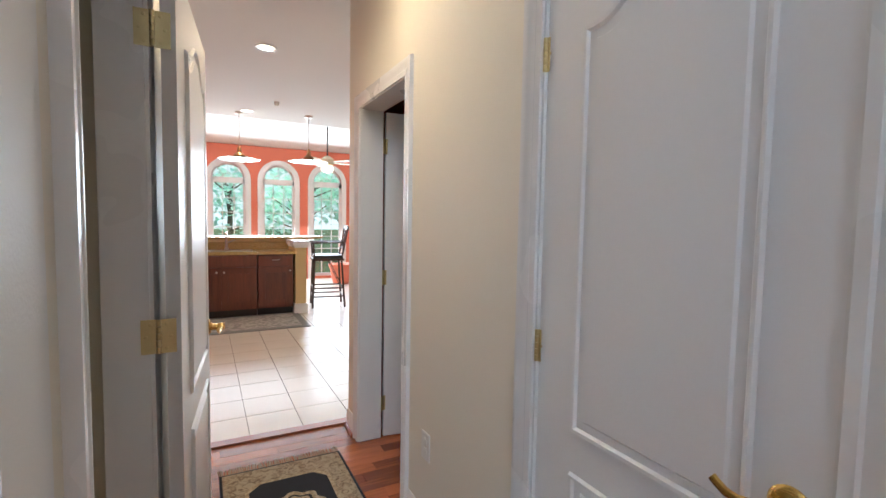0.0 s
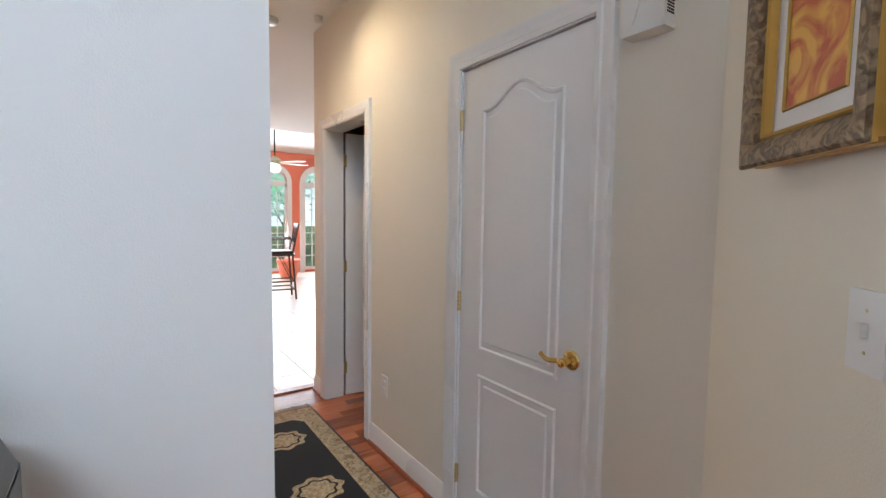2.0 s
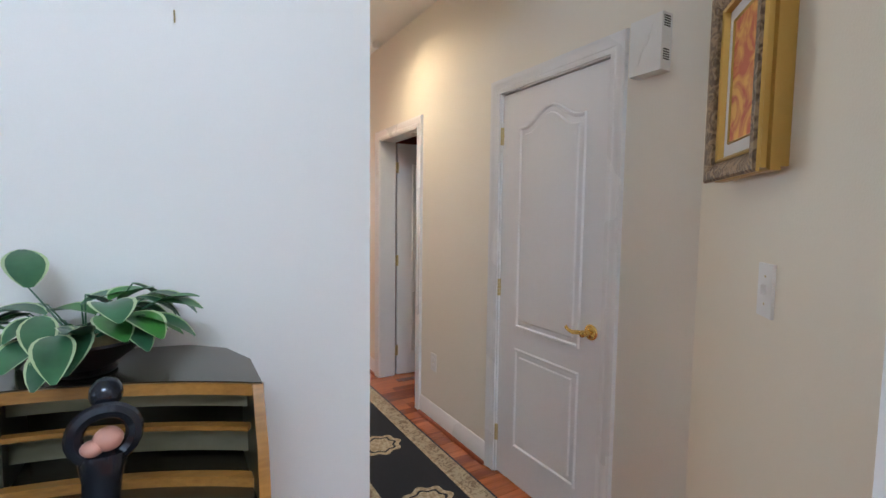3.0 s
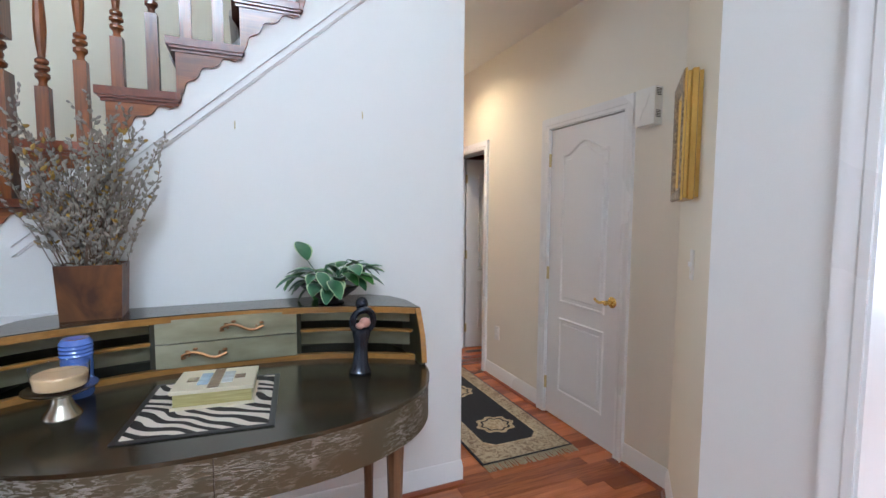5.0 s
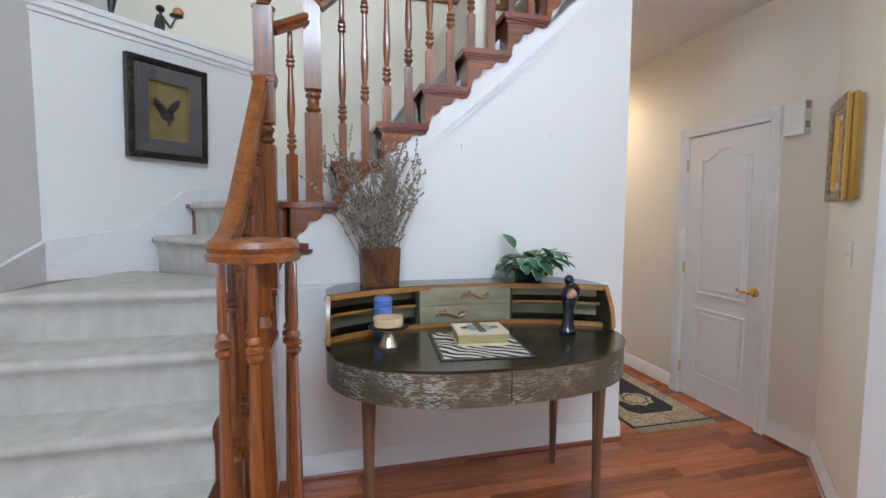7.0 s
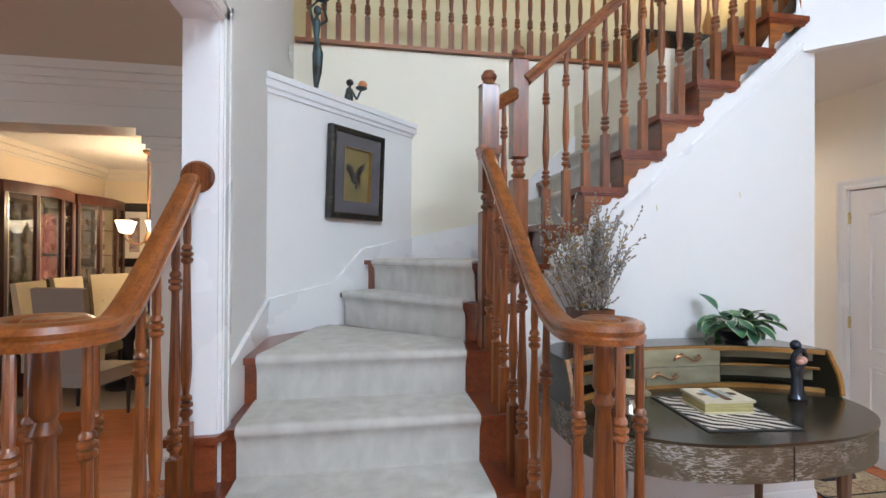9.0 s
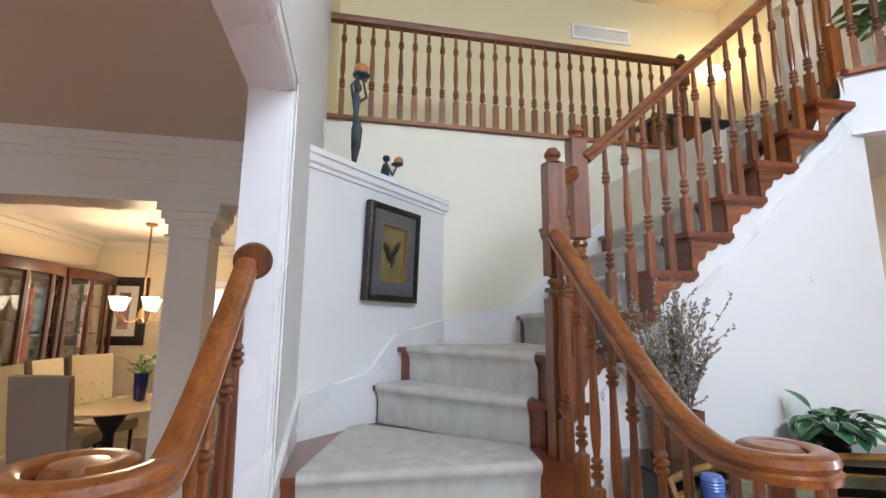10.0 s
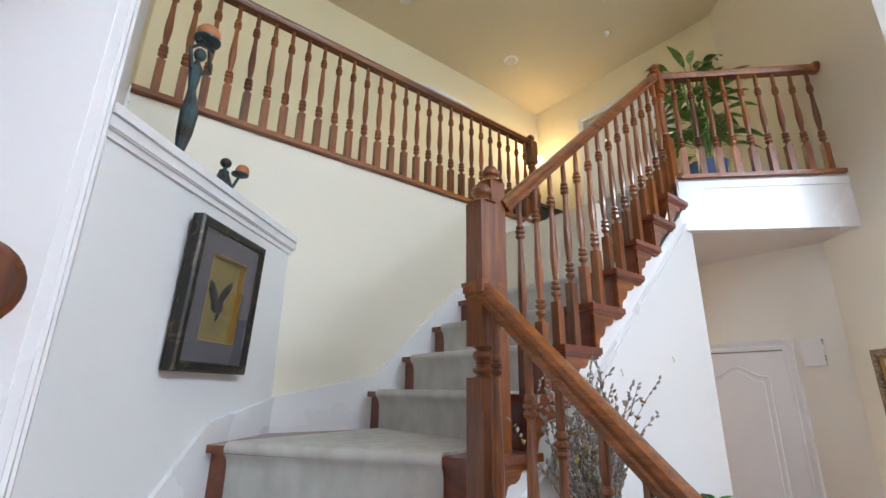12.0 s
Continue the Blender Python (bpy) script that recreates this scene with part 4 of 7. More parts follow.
# wall skirt boards that step with the stairs
def skirt(name, pts, bottom):
    """A band on a wall: pts are (x, y, top) along it; it reaches down to bottom."""
    bm, n = bmesh.new(), len(pts)
    for a, b in zip(pts, pts[1:]):
        d = Vector((b[0] - a[0], b[1] - a[1], 0)).normalized()
        o = Vector((d.y, -d.x, 0))
        for th, lo_a, lo_b, hi_a, hi_b in ((0.014, bottom, bottom, a[2] - 0.02, b[2] - 0.02), (0.020, a[2] - 0.03, b[2] - 0.03, a[2], b[2])):
            v = [bm.verts.new((p[0] + o.x * t, p[1] + o.y * t, z)) for t in (-0.001, th) for p, z in ((a, lo_a), (b, lo_b), (b, hi_b), (a, hi_a))]
            for f in ((0, 1, 2, 3), (7, 6, 5, 4), (0, 4, 5, 1), (1, 5, 6, 2), (2, 6, 7, 3), (3, 7, 4, 0)):
                bm.faces.new([v[i] for i in f])
    solid(name, bm, M_TRIM, "white skirt board stepping up with the stairs", "skirt board", "structure", smooth=False)


skirt("trim_1", [(-3.13, 0.19, 1.06), (-3.13, 0.955, 1.27)], 0.8)
skirt("trim_2", [(-3.13, 0.955, 1.27), (-2.79, 1.295, 1.34), (-2.61, 1.475, 1.56), (-2.225, 1.86, 1.655)], 1.0)
skirt("trim_3", [(-2.225, 1.86, 1.655), (-1.62, 1.86, 1.78), (-1.40, 1.86, 2.0), (front_of(15), 1.86, RISE * 15 + 0.13)], 1.4)

# moulded line on the stair wall below the brackets
_bm = bmesh.new()
for w, t, dz in ((0.050, 0.007, 0.0), (0.012, 0.019, 0.019), (0.012, 0.014, -0.016)):
    sweep(_bm, [(x, 0.5995, 1.292 + (x + 1.70) * 0.877 + dz) for x in (-1.70, -0.8, 0.0)], [(-0.001, -w / 2), (-0.001, w / 2), (t, w / 2), (t, -w / 2)])
solid("trim_4", _bm, M_TRIM, "slim white moulding following the stair rake", "trim", "structure", smooth=False)
_bm = bmesh.new()
for w, t, o in ((0.042, 0.006, 0.0), (0.011, 0.012, 0.015), (0.011, 0.010, -0.013)):
    prof = [(-0.001, o - w / 2), (-0.001, o + w / 2), (t, o + w / 2), (t, o - w / 2)]
    sweep(_bm, [(-1.938, 0.5995, 0.981), (-1.883, 0.5995, 1.039), (-1.45, 0.5995, 1.039)], prof)
    sweep(_bm, [(-1.943, 0.5995, 0.985), (-1.943, 0.5995, 0.74)], prof, up=Vector((1, 0, 0)))
solid("trim_5", _bm, M_TRIM, "short white moulding on the stair wall", "trim", "structure", smooth=False)

# ledge over the angled wall
_bm = bmesh.new()
prism(_bm, [(-3.13, 0.915), (-2.185, 1.86), (-3.13, 1.86)], 2.47, 2.50)
solid("ledge_shelf", _bm, M_TRIM, "white ledge behind the angled wall", "ledge", "structure", smooth=False)
_bm = bmesh.new()
_p, _q = Vector((-2.19, 1.86, 0)), Vector((-3.13, 0.92, 0))
for z0, z1, t in ((2.44, 2.465, 0.012), (2.465, 2.515, 0.022), (2.515, 2.55, 0.034)):
    d = (_q - _p)
    m = Matrix.Translation(_p) @ Matrix.Rotation(math.atan2(d.y, d.x), 4, "Z")
    box(_bm, 0, -0.001, z0, d.length, t - 0.02 + 0.02, z1, m @ Matrix.Translation((0, -0.025, 0)))
solid("ledge_moulding", _bm, M_TRIM, "white moulding along the ledge front", "trim", "structure", bevel=0.004)

# ---- hall things ----
chime = thing("door_chime", (1.049, 0.292, 1.995), -90, "white plastic door chime box beside the closet door", "door chime")
_bm = bmesh.new()
box(_bm, -0.062, -0.055, -0.095, 0.062, 0.0, 0.095)
part("cover", _bm, M_PLASTIC, chime, bevel=0.004)
for _dx, _dz in ((0.014, 0.03), (-0.02, -0.035)):
    _bm = bmesh.new()
    box(_bm, -0.003, -0.0575, -0.035, 0.003, -0.054, 0.035, Matrix.Translation((_dx, 0, _dz)) @ Matrix.Rotation(radians(18), 4, "Y"))
    part("raised_bar", _bm, M_PLASTIC, chime)
for _z in (-0.06, 0.05):
    for i in range(5):
        _bm = bmesh.new()
        box(_bm, 0.0615, -0.045, _z + i * 0.008, 0.0635, -0.012, _z + i * 0.008 + 0.004)
        part("vent_slot", _bm, M_DARKGAP, chime)

picture = thing("framed_picture", (0.747, -0.203, 1.493), 225, "orange and gold artwork in a carved gilt frame", "picture")
M_GILT = paint("gilt_side", (0.52, 0.32, 0.08), 0.35, 70, 0.12, 0.03, 0.8)
M_CARVED = two_tone("carved_antique_gilt", (0.12, 0.075, 0.04), (0.31, 0.215, 0.12), 34, 0.40, 0.62, 0.5, 0.5, bump=1.0, detail=2, distort=2.2)
M_MAT = paint("picture_mat", (0.78, 0.74, 0.70), 0.8, 90, 0.02, 0.01)
M_ART = two_tone("abstract_art_print", (0.55, 0.10, 0.02), (0.80, 0.42, 0.06), 9, 0.42, 0.6, 0.5, distort=2.0)
PW, PH = 0.172, 0.485


def frame_ring(parent, name, w, h, prof, material, label="", base=0.0):
    """A mitred frame: prof is (inset from the outer edge, proud of the wall)."""
    bm, rings = bmesh.new(), []
    for i, d in prof:
        rings.append([bm.verts.new((x, -d, z + base)) for x, z in ((-w + i, i), (w - i, i), (w - i, h - i), (-w + i, h - i))])
    for r, s in zip(rings, rings[1:]):
        for k in range(4):
            bm.faces.new((r[k], r[(k + 1) % 4], s[(k + 1) % 4], s[k]))
    return part(name, bm, material, parent, label)


frame_ring(picture, "frame_side", PW, PH, ((0.010, 0.0), (0.010, 0.014), (0.002, 0.017), (0.002, 0.036), (0.008, 0.041), (0.008, 0.052), (0.0, 0.055), (0.0, 0.062)), M_GILT, "bright gilt stepped outer edge")
frame_ring(picture, "carved_frame", PW, PH, ((0.0, 0.062), (0.006, 0.067), (0.022, 0.068), (0.040, 0.060), (0.048, 0.050)), M_CARVED, "carved antique gold face")
frame_ring(picture, "inner_lip", PW, PH, ((0.048, 0.050), (0.051, 0.053), (0.057, 0.050), (0.060, 0.036)), M_GILT)
frame_ring(picture, "mat", PW, PH, ((0.060, 0.036), (0.090, 0.036), (0.092, 0.033)), M_MAT, "off-white mat")
frame_ring(picture, "fillet", PW, PH, ((0.090, 0.0365), (0.092, 0.040), (0.096, 0.036)), M_GILT)
_bm = bmesh.new()
box(_bm, -PW + 0.091, -0.035, 0.091, PW - 0.091, -0.029, PH - 0.091)
part("print", _bm, M_ART, picture, "orange abstract print")


def wall_plate(name, place, turn, rocker, label, category):
    t = thing(name, place, turn, label, category)
    bm = bmesh.new()
    box(bm, -0.036, -0.006, -0.058, 0.036, 0.0, 0.058)
    part("plate", bm, M_PLASTIC, t, bevel=0.004)
    bm = bmesh.new()
    if rocker:
        box(bm, -0.005, -0.016, -0.008, 0.005, -0.005, 0.012)
        part("toggle", bm, M_PLASTIC, t, bevel=0.002)
    else:
        for z in (-0.021, 0.021):
            lathe(bm, [(0.017, 0.0), (0.017, 0.003), (0.014, 0.004)], 16, Matrix.Translation((0, -0.005, z)) @ Matrix.Rotation(radians(90), 4, "X"))
        part("sockets", bm, M_PLASTIC, t, bevel=0)
    for z in ((-0.03, 0.03) if rocker else (0.0,)):
        bm = bmesh.new()
        lathe(bm, [(0.003, 0), (0.002, 0.001)], 8, Matrix.Translation((0, -0.006, z)) @ Matrix.Rotation(radians(90), 4, "X"))
        part("screw", bm, M_BRASS_DULL, t)


wall_plate("light_switch", (0.675, -0.275, 1.243), 225, True, "white toggle light switch on the angled wall", "light switch")
wall_plate("power_outlet", (1.05, 1.863, 0.41), -90, False, "white duplex outlet low on the hall wall", "power outlet")
wall_plate("light_switch", (-3.12, 1.62, 2.95), 90, True, "white switch plate high on the stairwell wall", "light switch")
wall_plate("light_switch", (0.86, -0.09, SEC + 0.14), 225, False, "white outlet plate beside the landing rail", "power outlet")


def ceiling_light(x, y, z, on, label):
    t = thing("recessed_light", (x, y, z), 0, label, "ceiling light", "recessed ceiling lights")
    bm = bmesh.new()
    lathe(bm, [(0.062, -0.001), (0.066, -0.008), (0.085, -0.007), (0.092, -0.001)], 24)
    bm.faces.ensure_lookup_table()
    bmesh.ops.delete(bm, geom=[f for f in bm.faces if len(f.verts) > 4], context="FACES")
    part("trim_ring", bm, M_TRIM, t)
    bm = bmesh.new()
    lathe(bm, [(0.02, -0.006), (0.062, -0.003)], 20)
    part("lens", bm, M_LENS if on else M_LENS_OFF, t)


M_LENS = glow("warm_lamp_lens", (1.0, 0.80, 0.50), 9.0)
M_LENS_OFF = paint("pale_lamp_lens", (0.55, 0.50, 0.42), 0.4, 30, 0.05, 0.0)
for _x, _y in ((0.70, 4.30), (0.74, 6.84), (0.60, 2.05)):
    ceiling_light(_x, _y, HC, True, "glowing recessed ceiling light with white ring")
for _x, _y in ((0.49, 2.56), (-1.6, 2.5), (-1.4, -1.5)):
    ceiling_light(_x, _y, UPC, False, "recessed light in the high ceiling")


def ceiling_disc(name, x, y, z, r, h, label, cat):
    bm = bmesh.new()
    lathe(bm, [(r * 0.45, z - h), (r * 0.8, z - h * 0.85), (r, z - h * 0.35), (r, z - 0.001)], 20, Matrix.Translation((x, y, 0)))
    solid(name, bm, M_PLASTIC, label, cat)


ceiling_disc("smoke_detector", 0.71, 2.99, HC, 0.065, 0.04, "white smoke detector on the hall ceiling", "smoke detector")
for _x in (-1.07, -1.37):
    ceiling_disc("smoke_detector", _x, 2.60, UPC, 0.065, 0.04, "white smoke detector on the high ceiling", "smoke detector")
for _p in ((0.985, 2.75, HC), (1.03, 6.15, HC), (1.0, 1.55, UPC)):
    ceiling_disc("sprinkler_head", *_p, 0.03, 0.05, "small white sprinkler head in the ceiling", "sprinkler")
# small hooks and a nail left in the stair wall
for _x, _z in ((-0.955, 1.80), (-0.42, 1.888)):
    _bm = bmesh.new()
    sweep(_bm, [(0, -0.001, 0.012), (0, -0.006, 0.004), (0, -0.012, -0.012), (0, -0.004, -0.018)], [(0.002 * math.cos(a), 0.002 * math.sin(a)) for a in [2 * math.pi * i / 6 for i in range(6)]], up=Vector((1, 0, 0)))
    ob = solid("picture_hook", _bm, M_BRASS_DULL, "small empty picture hook on the stair wall", "hook")
    ob.location = (_x, 0.599, _z)

# ---- runner rug in the hall ----
M_RUGBLK = paint("black_rug_pile", (0.012, 0.012, 0.016), 0.95, 300, 0.3, 0.10)
M_RUGTAN = two_tone("tan_patterned_border", (0.22, 0.15, 0.09), (0.45, 0.36, 0.24), 26, 0.38, 0.56, 0.95, bump=0.15, distort=1.6)
M_RUGGOLD = two_tone("gold_rug_motif", (0.36, 0.26, 0.15), (0.55, 0.44, 0.29), 60, 0.4, 0.6, 0.95, bump=0.1)
M_FRINGE = paint("rug_fringe", (0.42, 0.33, 0.21), 0.95, 200, 0.15, 0.08)
rug = thing("runner_rug", (0.594, 1.71, 0.003), 0, "black and tan runner rug with medallions and fringe", "rug")
RW, RL = 0.315, 1.03


def flat(bm, pts, z):
    bm.faces.new([bm.verts.new((x, y, z)) for x, y in pts])


_bm = bmesh.new()
box(_bm, -RW, -RL, 0, RW, RL, 0.007)
part("edge_binding", _bm, M_RUGBLK, rug, bevel=0.003)
_bm = bmesh.new()
box(_bm, -RW + 0.013, -RL + 0.013, 0.0065, RW - 0.013, RL - 0.013, 0.0085)
part("border", _bm, M_RUGTAN, rug, "tan patterned border")
_c, _w, _l = 0.06, RW - 0.125, RL - 0.17
_oct = lambda w, l, c: [(-w + c, -l), (w - c, -l), (w, -l + c), (w, l - c), (w - c, l), (-w + c, l), (-w, l - c), (-w, -l + c)]
_bm = bmesh.new()
prism(_bm, _oct(_w + 0.018, _l + 0.018, _c), 0.0085, 0.0098)
part("field_edge", _bm, M_RUGGOLD, rug)
_bm = bmesh.new()
prism(_bm, _oct(_w, _l, _c), 0.0085, 0.0108)
part("field", _bm, M_RUGBLK, rug, "black centre field")
for _y in (-0.62, 0.0, 0.60):
    _bm = bmesh.new()
    for r0, r1 in ((0.115, 0.088), (0.075, 0.0)):
        pts = [((1 + 0.09 * math.cos(8 * a)) * math.cos(a), (1 + 0.09 * math.cos(8 * a)) * math.sin(a)) for a in [2 * math.pi * i / 64 for i in range(64)]]
        if r1:
            o, n = [[_bm.verts.new((x * r * 1.12, y * r, 0.0122)) for x, y in pts] for r in (r0, r1)]
            for i in range(64):
                _bm.faces.new((o[i], o[(i + 1) % 64], n[(i + 1) % 64], n[i]))
        else:
            _bm.faces.new([_bm.verts.new((x * r0 * 1.12, y * r0, 0.0122)) for x, y in pts])
    ob = part("medallion", _bm, M_RUGGOLD, rug, "gold medallion")
    ob.location = (0, _y, 0)
for _s in (-1, 1):
    _bm = bmesh.new()
    x = -RW + 0.005
    while x < RW:
        l = 0.055 + 0.02 * random.random()
        k = 0.02 * (random.random() - 0.5)
        sweep(_bm, [(x, _s * (RL - 0.002), 0.005), (x + k * 0.5, _s * (RL + l * 0.5), 0.004), (x + k, _s * (RL + l), 0.0025)], [(-0.0028, -0.0016), (0.0028, -0.0016), (0.0, 0.002)])
        x += 0.0075
    tagged(part("fringe", _bm, M_FRINGE, rug, "knotted tan fringe", smooth=False), kind="stuff")

# ---- half-moon writing desk ----
M_BRONZE = paint("dark_bronze_lacquer", (0.066, 0.054, 0.033), 0.22, 9, 0.35, 0.01, 0.55, 0.3)
def fern_metal(name, ground, silver):
    """Bronzed ground with sprays of fine silvery strokes that come and go in patches."""
    m, t, n, l, b = nodes_of(name)
    tc = n.new("ShaderNodeTexCoord")
    strokes = []
    for turn in (38, -32):
        mp, x = n.new("ShaderNodeMapping"), n.new("ShaderNodeTexNoise")
        mp.inputs["Rotation"].default_value = (0, radians(turn), 0)
        mp.inputs["Scale"].default_value = (26, 40, 120)
        x.inputs["Scale"].default_value, x.inputs["Detail"].default_value, x.inputs["Distortion"].default_value = 1.0, 3, 1.2
        l.new(tc.outputs["Object"], mp.inputs[0]), l.new(mp.outputs[0], x.inputs[0])
        strokes.append(x)
    big, pick = n.new("ShaderNodeTexNoise"), n.new("ShaderNodeTexNoise")
    big.inputs["Scale"].default_value, big.inputs["Detail"].default_value = 6.5, 5
    pick.inputs["Scale"].default_value = 11
    l.new(tc.outputs["Object"], big.inputs[0]), l.new(tc.outputs["Object"], pick.inputs[0])
    gate, mx = n.new("ShaderNodeMath"), n.new("ShaderNodeMix")
    gate.operation = "GREATER_THAN"
    gate.inputs[1].default_value = 0.5
    l.new(pick.outputs["Fac"], gate.inputs[0]), l.new(gate.outputs[0], mx.inputs[0])
    l.new(strokes[0].outputs["Fac"], mx.inputs[2]), l.new(strokes[1].outputs["Fac"], mx.inputs[3])
    r1, r2, mul = n.new("ShaderNodeValToRGB"), n.new("ShaderNodeValToRGB"), n.new("ShaderNodeMath")
    r1.color_ramp.elements[0].position, r1.color_ramp.elements[1].position = 0.49, 0.60
    r2.color_ramp.elements[0].position, r2.color_ramp.elements[1].position = 0.40, 0.58
    l.new(mx.outputs[0], r1.inputs[0]), l.new(big.outputs["Fac"], r2.inputs[0])
    mul.operation = "MULTIPLY"
    l.new(r1.outputs[0], mul.inputs[0]), l.new(r2.outputs[0], mul.inputs[1])
    col = n.new("ShaderNodeMix")
    col.data_type = "RGBA"
    col.inputs[6].default_value, col.inputs[7].default_value = (*ground, 1), (*silver, 1)
    l.new(mul.outputs[0], col.inputs[0]), l.new(col.outputs[2], b.inputs["Base Color"])
    bp = n.new("ShaderNodeBump")
    bp.inputs["Strength"].default_value, bp.inputs["Distance"].default_value = 0.6, 0.004
    l.new(mul.outputs[0], bp.inputs["Height"]), l.new(bp.outputs[0], b.inputs["Normal"])
    b.inputs["Roughness"].default_value, b.inputs["Metallic"].default_value = 0.36, 0.55
    return m


M_EMBOSS = fern_metal("embossed_fern_metal", (0.135, 0.118, 0.075), (0.46, 0.45, 0.41))
M_SAGE = two_tone("sage_silver_leaf", (0.26, 0.245, 0.155), (0.46, 0.435, 0.30), 5, 0.35, 0.65, 0.34, 0.45, detail=5, stretch=(0.6, 1, 2))
M_INSIDE = paint("dark_cubby_inside", (0.045, 0.042, 0.026), 0.35, 20, 0.25, 0.01, 0.35)
M_EDGE = wood("gilded_wood_edge", (0.20, 0.088, 0.016), (0.45, 0.215, 0.05), 0, 0.32, 0.3)
M_DLEG = wood("bronzed_wood_leg", (0.07, 0.032, 0.016), (0.21, 0.115, 0.06), 2, 0.35, 0.3)
M_ANTIQ = paint("antique_copper", (0.36, 0.19, 0.09), 0.38, 60, 0.15, 0.03, 0.9)
M_PEWTER = paint("pewter", (0.55, 0.50, 0.42), 0.25, 20, 0.1, 0.01, 1.0)

desk = thing("writing_desk", (-0.99, 0.57, 0), 0, "half-moon writing desk in bronzed lacquer with embossed apron", "desk")
DW, DD, ZT = 0.70, 0.87, 0.845


def moon(w, d, back=0.0, n=40, e=2.6):
    """The outline of the desk: straight at the back, a full curve to the front (-y)."""
    pts = []
    for i in range(n + 1):
        a = math.pi * i / n
        c, s = math.cos(a), math.sin(a)
        pts.append((w * math.copysign(abs(c) ** (2 / e), c), -0.40 - (d - 0.40) * abs(s) ** (2 / 2.1)))
    return [(w, -back)] + pts + [(-w, -back)]


_bm = bmesh.new()
prism(_bm, moon(DW, DD), ZT - 0.145, ZT - 0.008)
part("apron", _bm, M_EMBOSS, desk, "embossed silvery floral apron", bevel=0.004)
_bm = bmesh.new()
prism(_bm, moon(DW + 0.004, DD + 0.004), ZT - 0.012, ZT)
part("top", _bm, M_BRONZE, desk, "glossy dark bronze top", bevel=0.004)
for _x in (-0.02,):
    _bm = bmesh.new()
    box(_bm, _x - 0.0010, -DD - 0.0045 + 0.055 * (abs(_x) / 0.7) ** 2 * 1.2, ZT - 0.14, _x + 0.0015, -DD + 0.04, ZT - 0.014)
    part("drawer_gap", _bm, M_DARKGAP, desk)
for _x, _y in ((0.53, -0.60), (0.55, -0.13), (-0.53, -0.56), (-0.50, -0.10)):
    _bm = bmesh.new()
    prof = [(0.013, 0.0), (0.017, 0.012), (0.014, 0.022), (0.018, 0.04), (0.021, 0.25), (0.028, 0.52), (0.033, 0.66), (0.034, ZT - 0.13)]
    lathe(_bm, prof, 8, Matrix.Translation((_x, _y, 0)), math.pi / 8)
    part("leg", _bm, M_DLEG, desk)

# upper deck: a back row of drawers and pigeonholes that curves forward at the ends
ZD = 1.055


def fy(x):
    """The front line of the upper deck."""
    u = min(1.0, abs(x) / DW)
    return -0.19 - 0.20 * u ** 2.4


_xs = [-DW + 2 * DW * i / 32 for i in range(33)]
_bm = bmesh.new()
prism(_bm, [(DW - 0.24, 0.0), (DW - 0.12, -0.028), (DW - 0.04, -0.10), (DW, -0.22)] + [(x, fy(x)) for x in reversed(_xs)] + [(-DW, -0.22), (-DW + 0.04, -0.10), (-DW + 0.12, -0.028), (-DW + 0.24, 0.0)], ZD - 0.004, ZD + 0.006)
part("deck_top", _bm, M_BRONZE, desk, "dark bronze deck top", bevel=0.003)
_bm = bmesh.new()
sweep(_bm, [(x, fy(x), ZD - 0.008) for x in _xs], [(-0.007, -0.012), (0.006, -0.012), (0.006, 0.011), (-0.007, 0.011)])
part("deck_edge", _bm, M_EDGE, desk, "gilded wood edge")
_bm = bmesh.new()
sweep(_bm, [(x, fy(x) + 0.008, ZT + 0.010) for x in _xs], [(-0.012, -0.010), (0.012, -0.010), (0.012, 0.010), (-0.012, 0.010)])
part("base_rail", _bm, M_EDGE, desk)
_bm = bmesh.new()
prism(_bm, [(DW - 0.24, 0.0), (DW - 0.12, -0.028), (DW - 0.04, -0.10), (DW - 0.003, -0.22), (DW - 0.018, -0.22), (DW - 0.055, -0.11), (DW - 0.13, -0.042), (DW - 0.24, -0.014), (-DW + 0.24, -0.014), (-DW + 0.13, -0.042), (-DW + 0.055, -0.11), (-DW + 0.018, -0.22), (-DW + 0.003, -0.22), (-DW + 0.04, -0.10), (-DW + 0.12, -0.028), (-DW + 0.24, 0.0)], ZT, ZD - 0.004)
part("deck_back", _bm, M_INSIDE, desk)
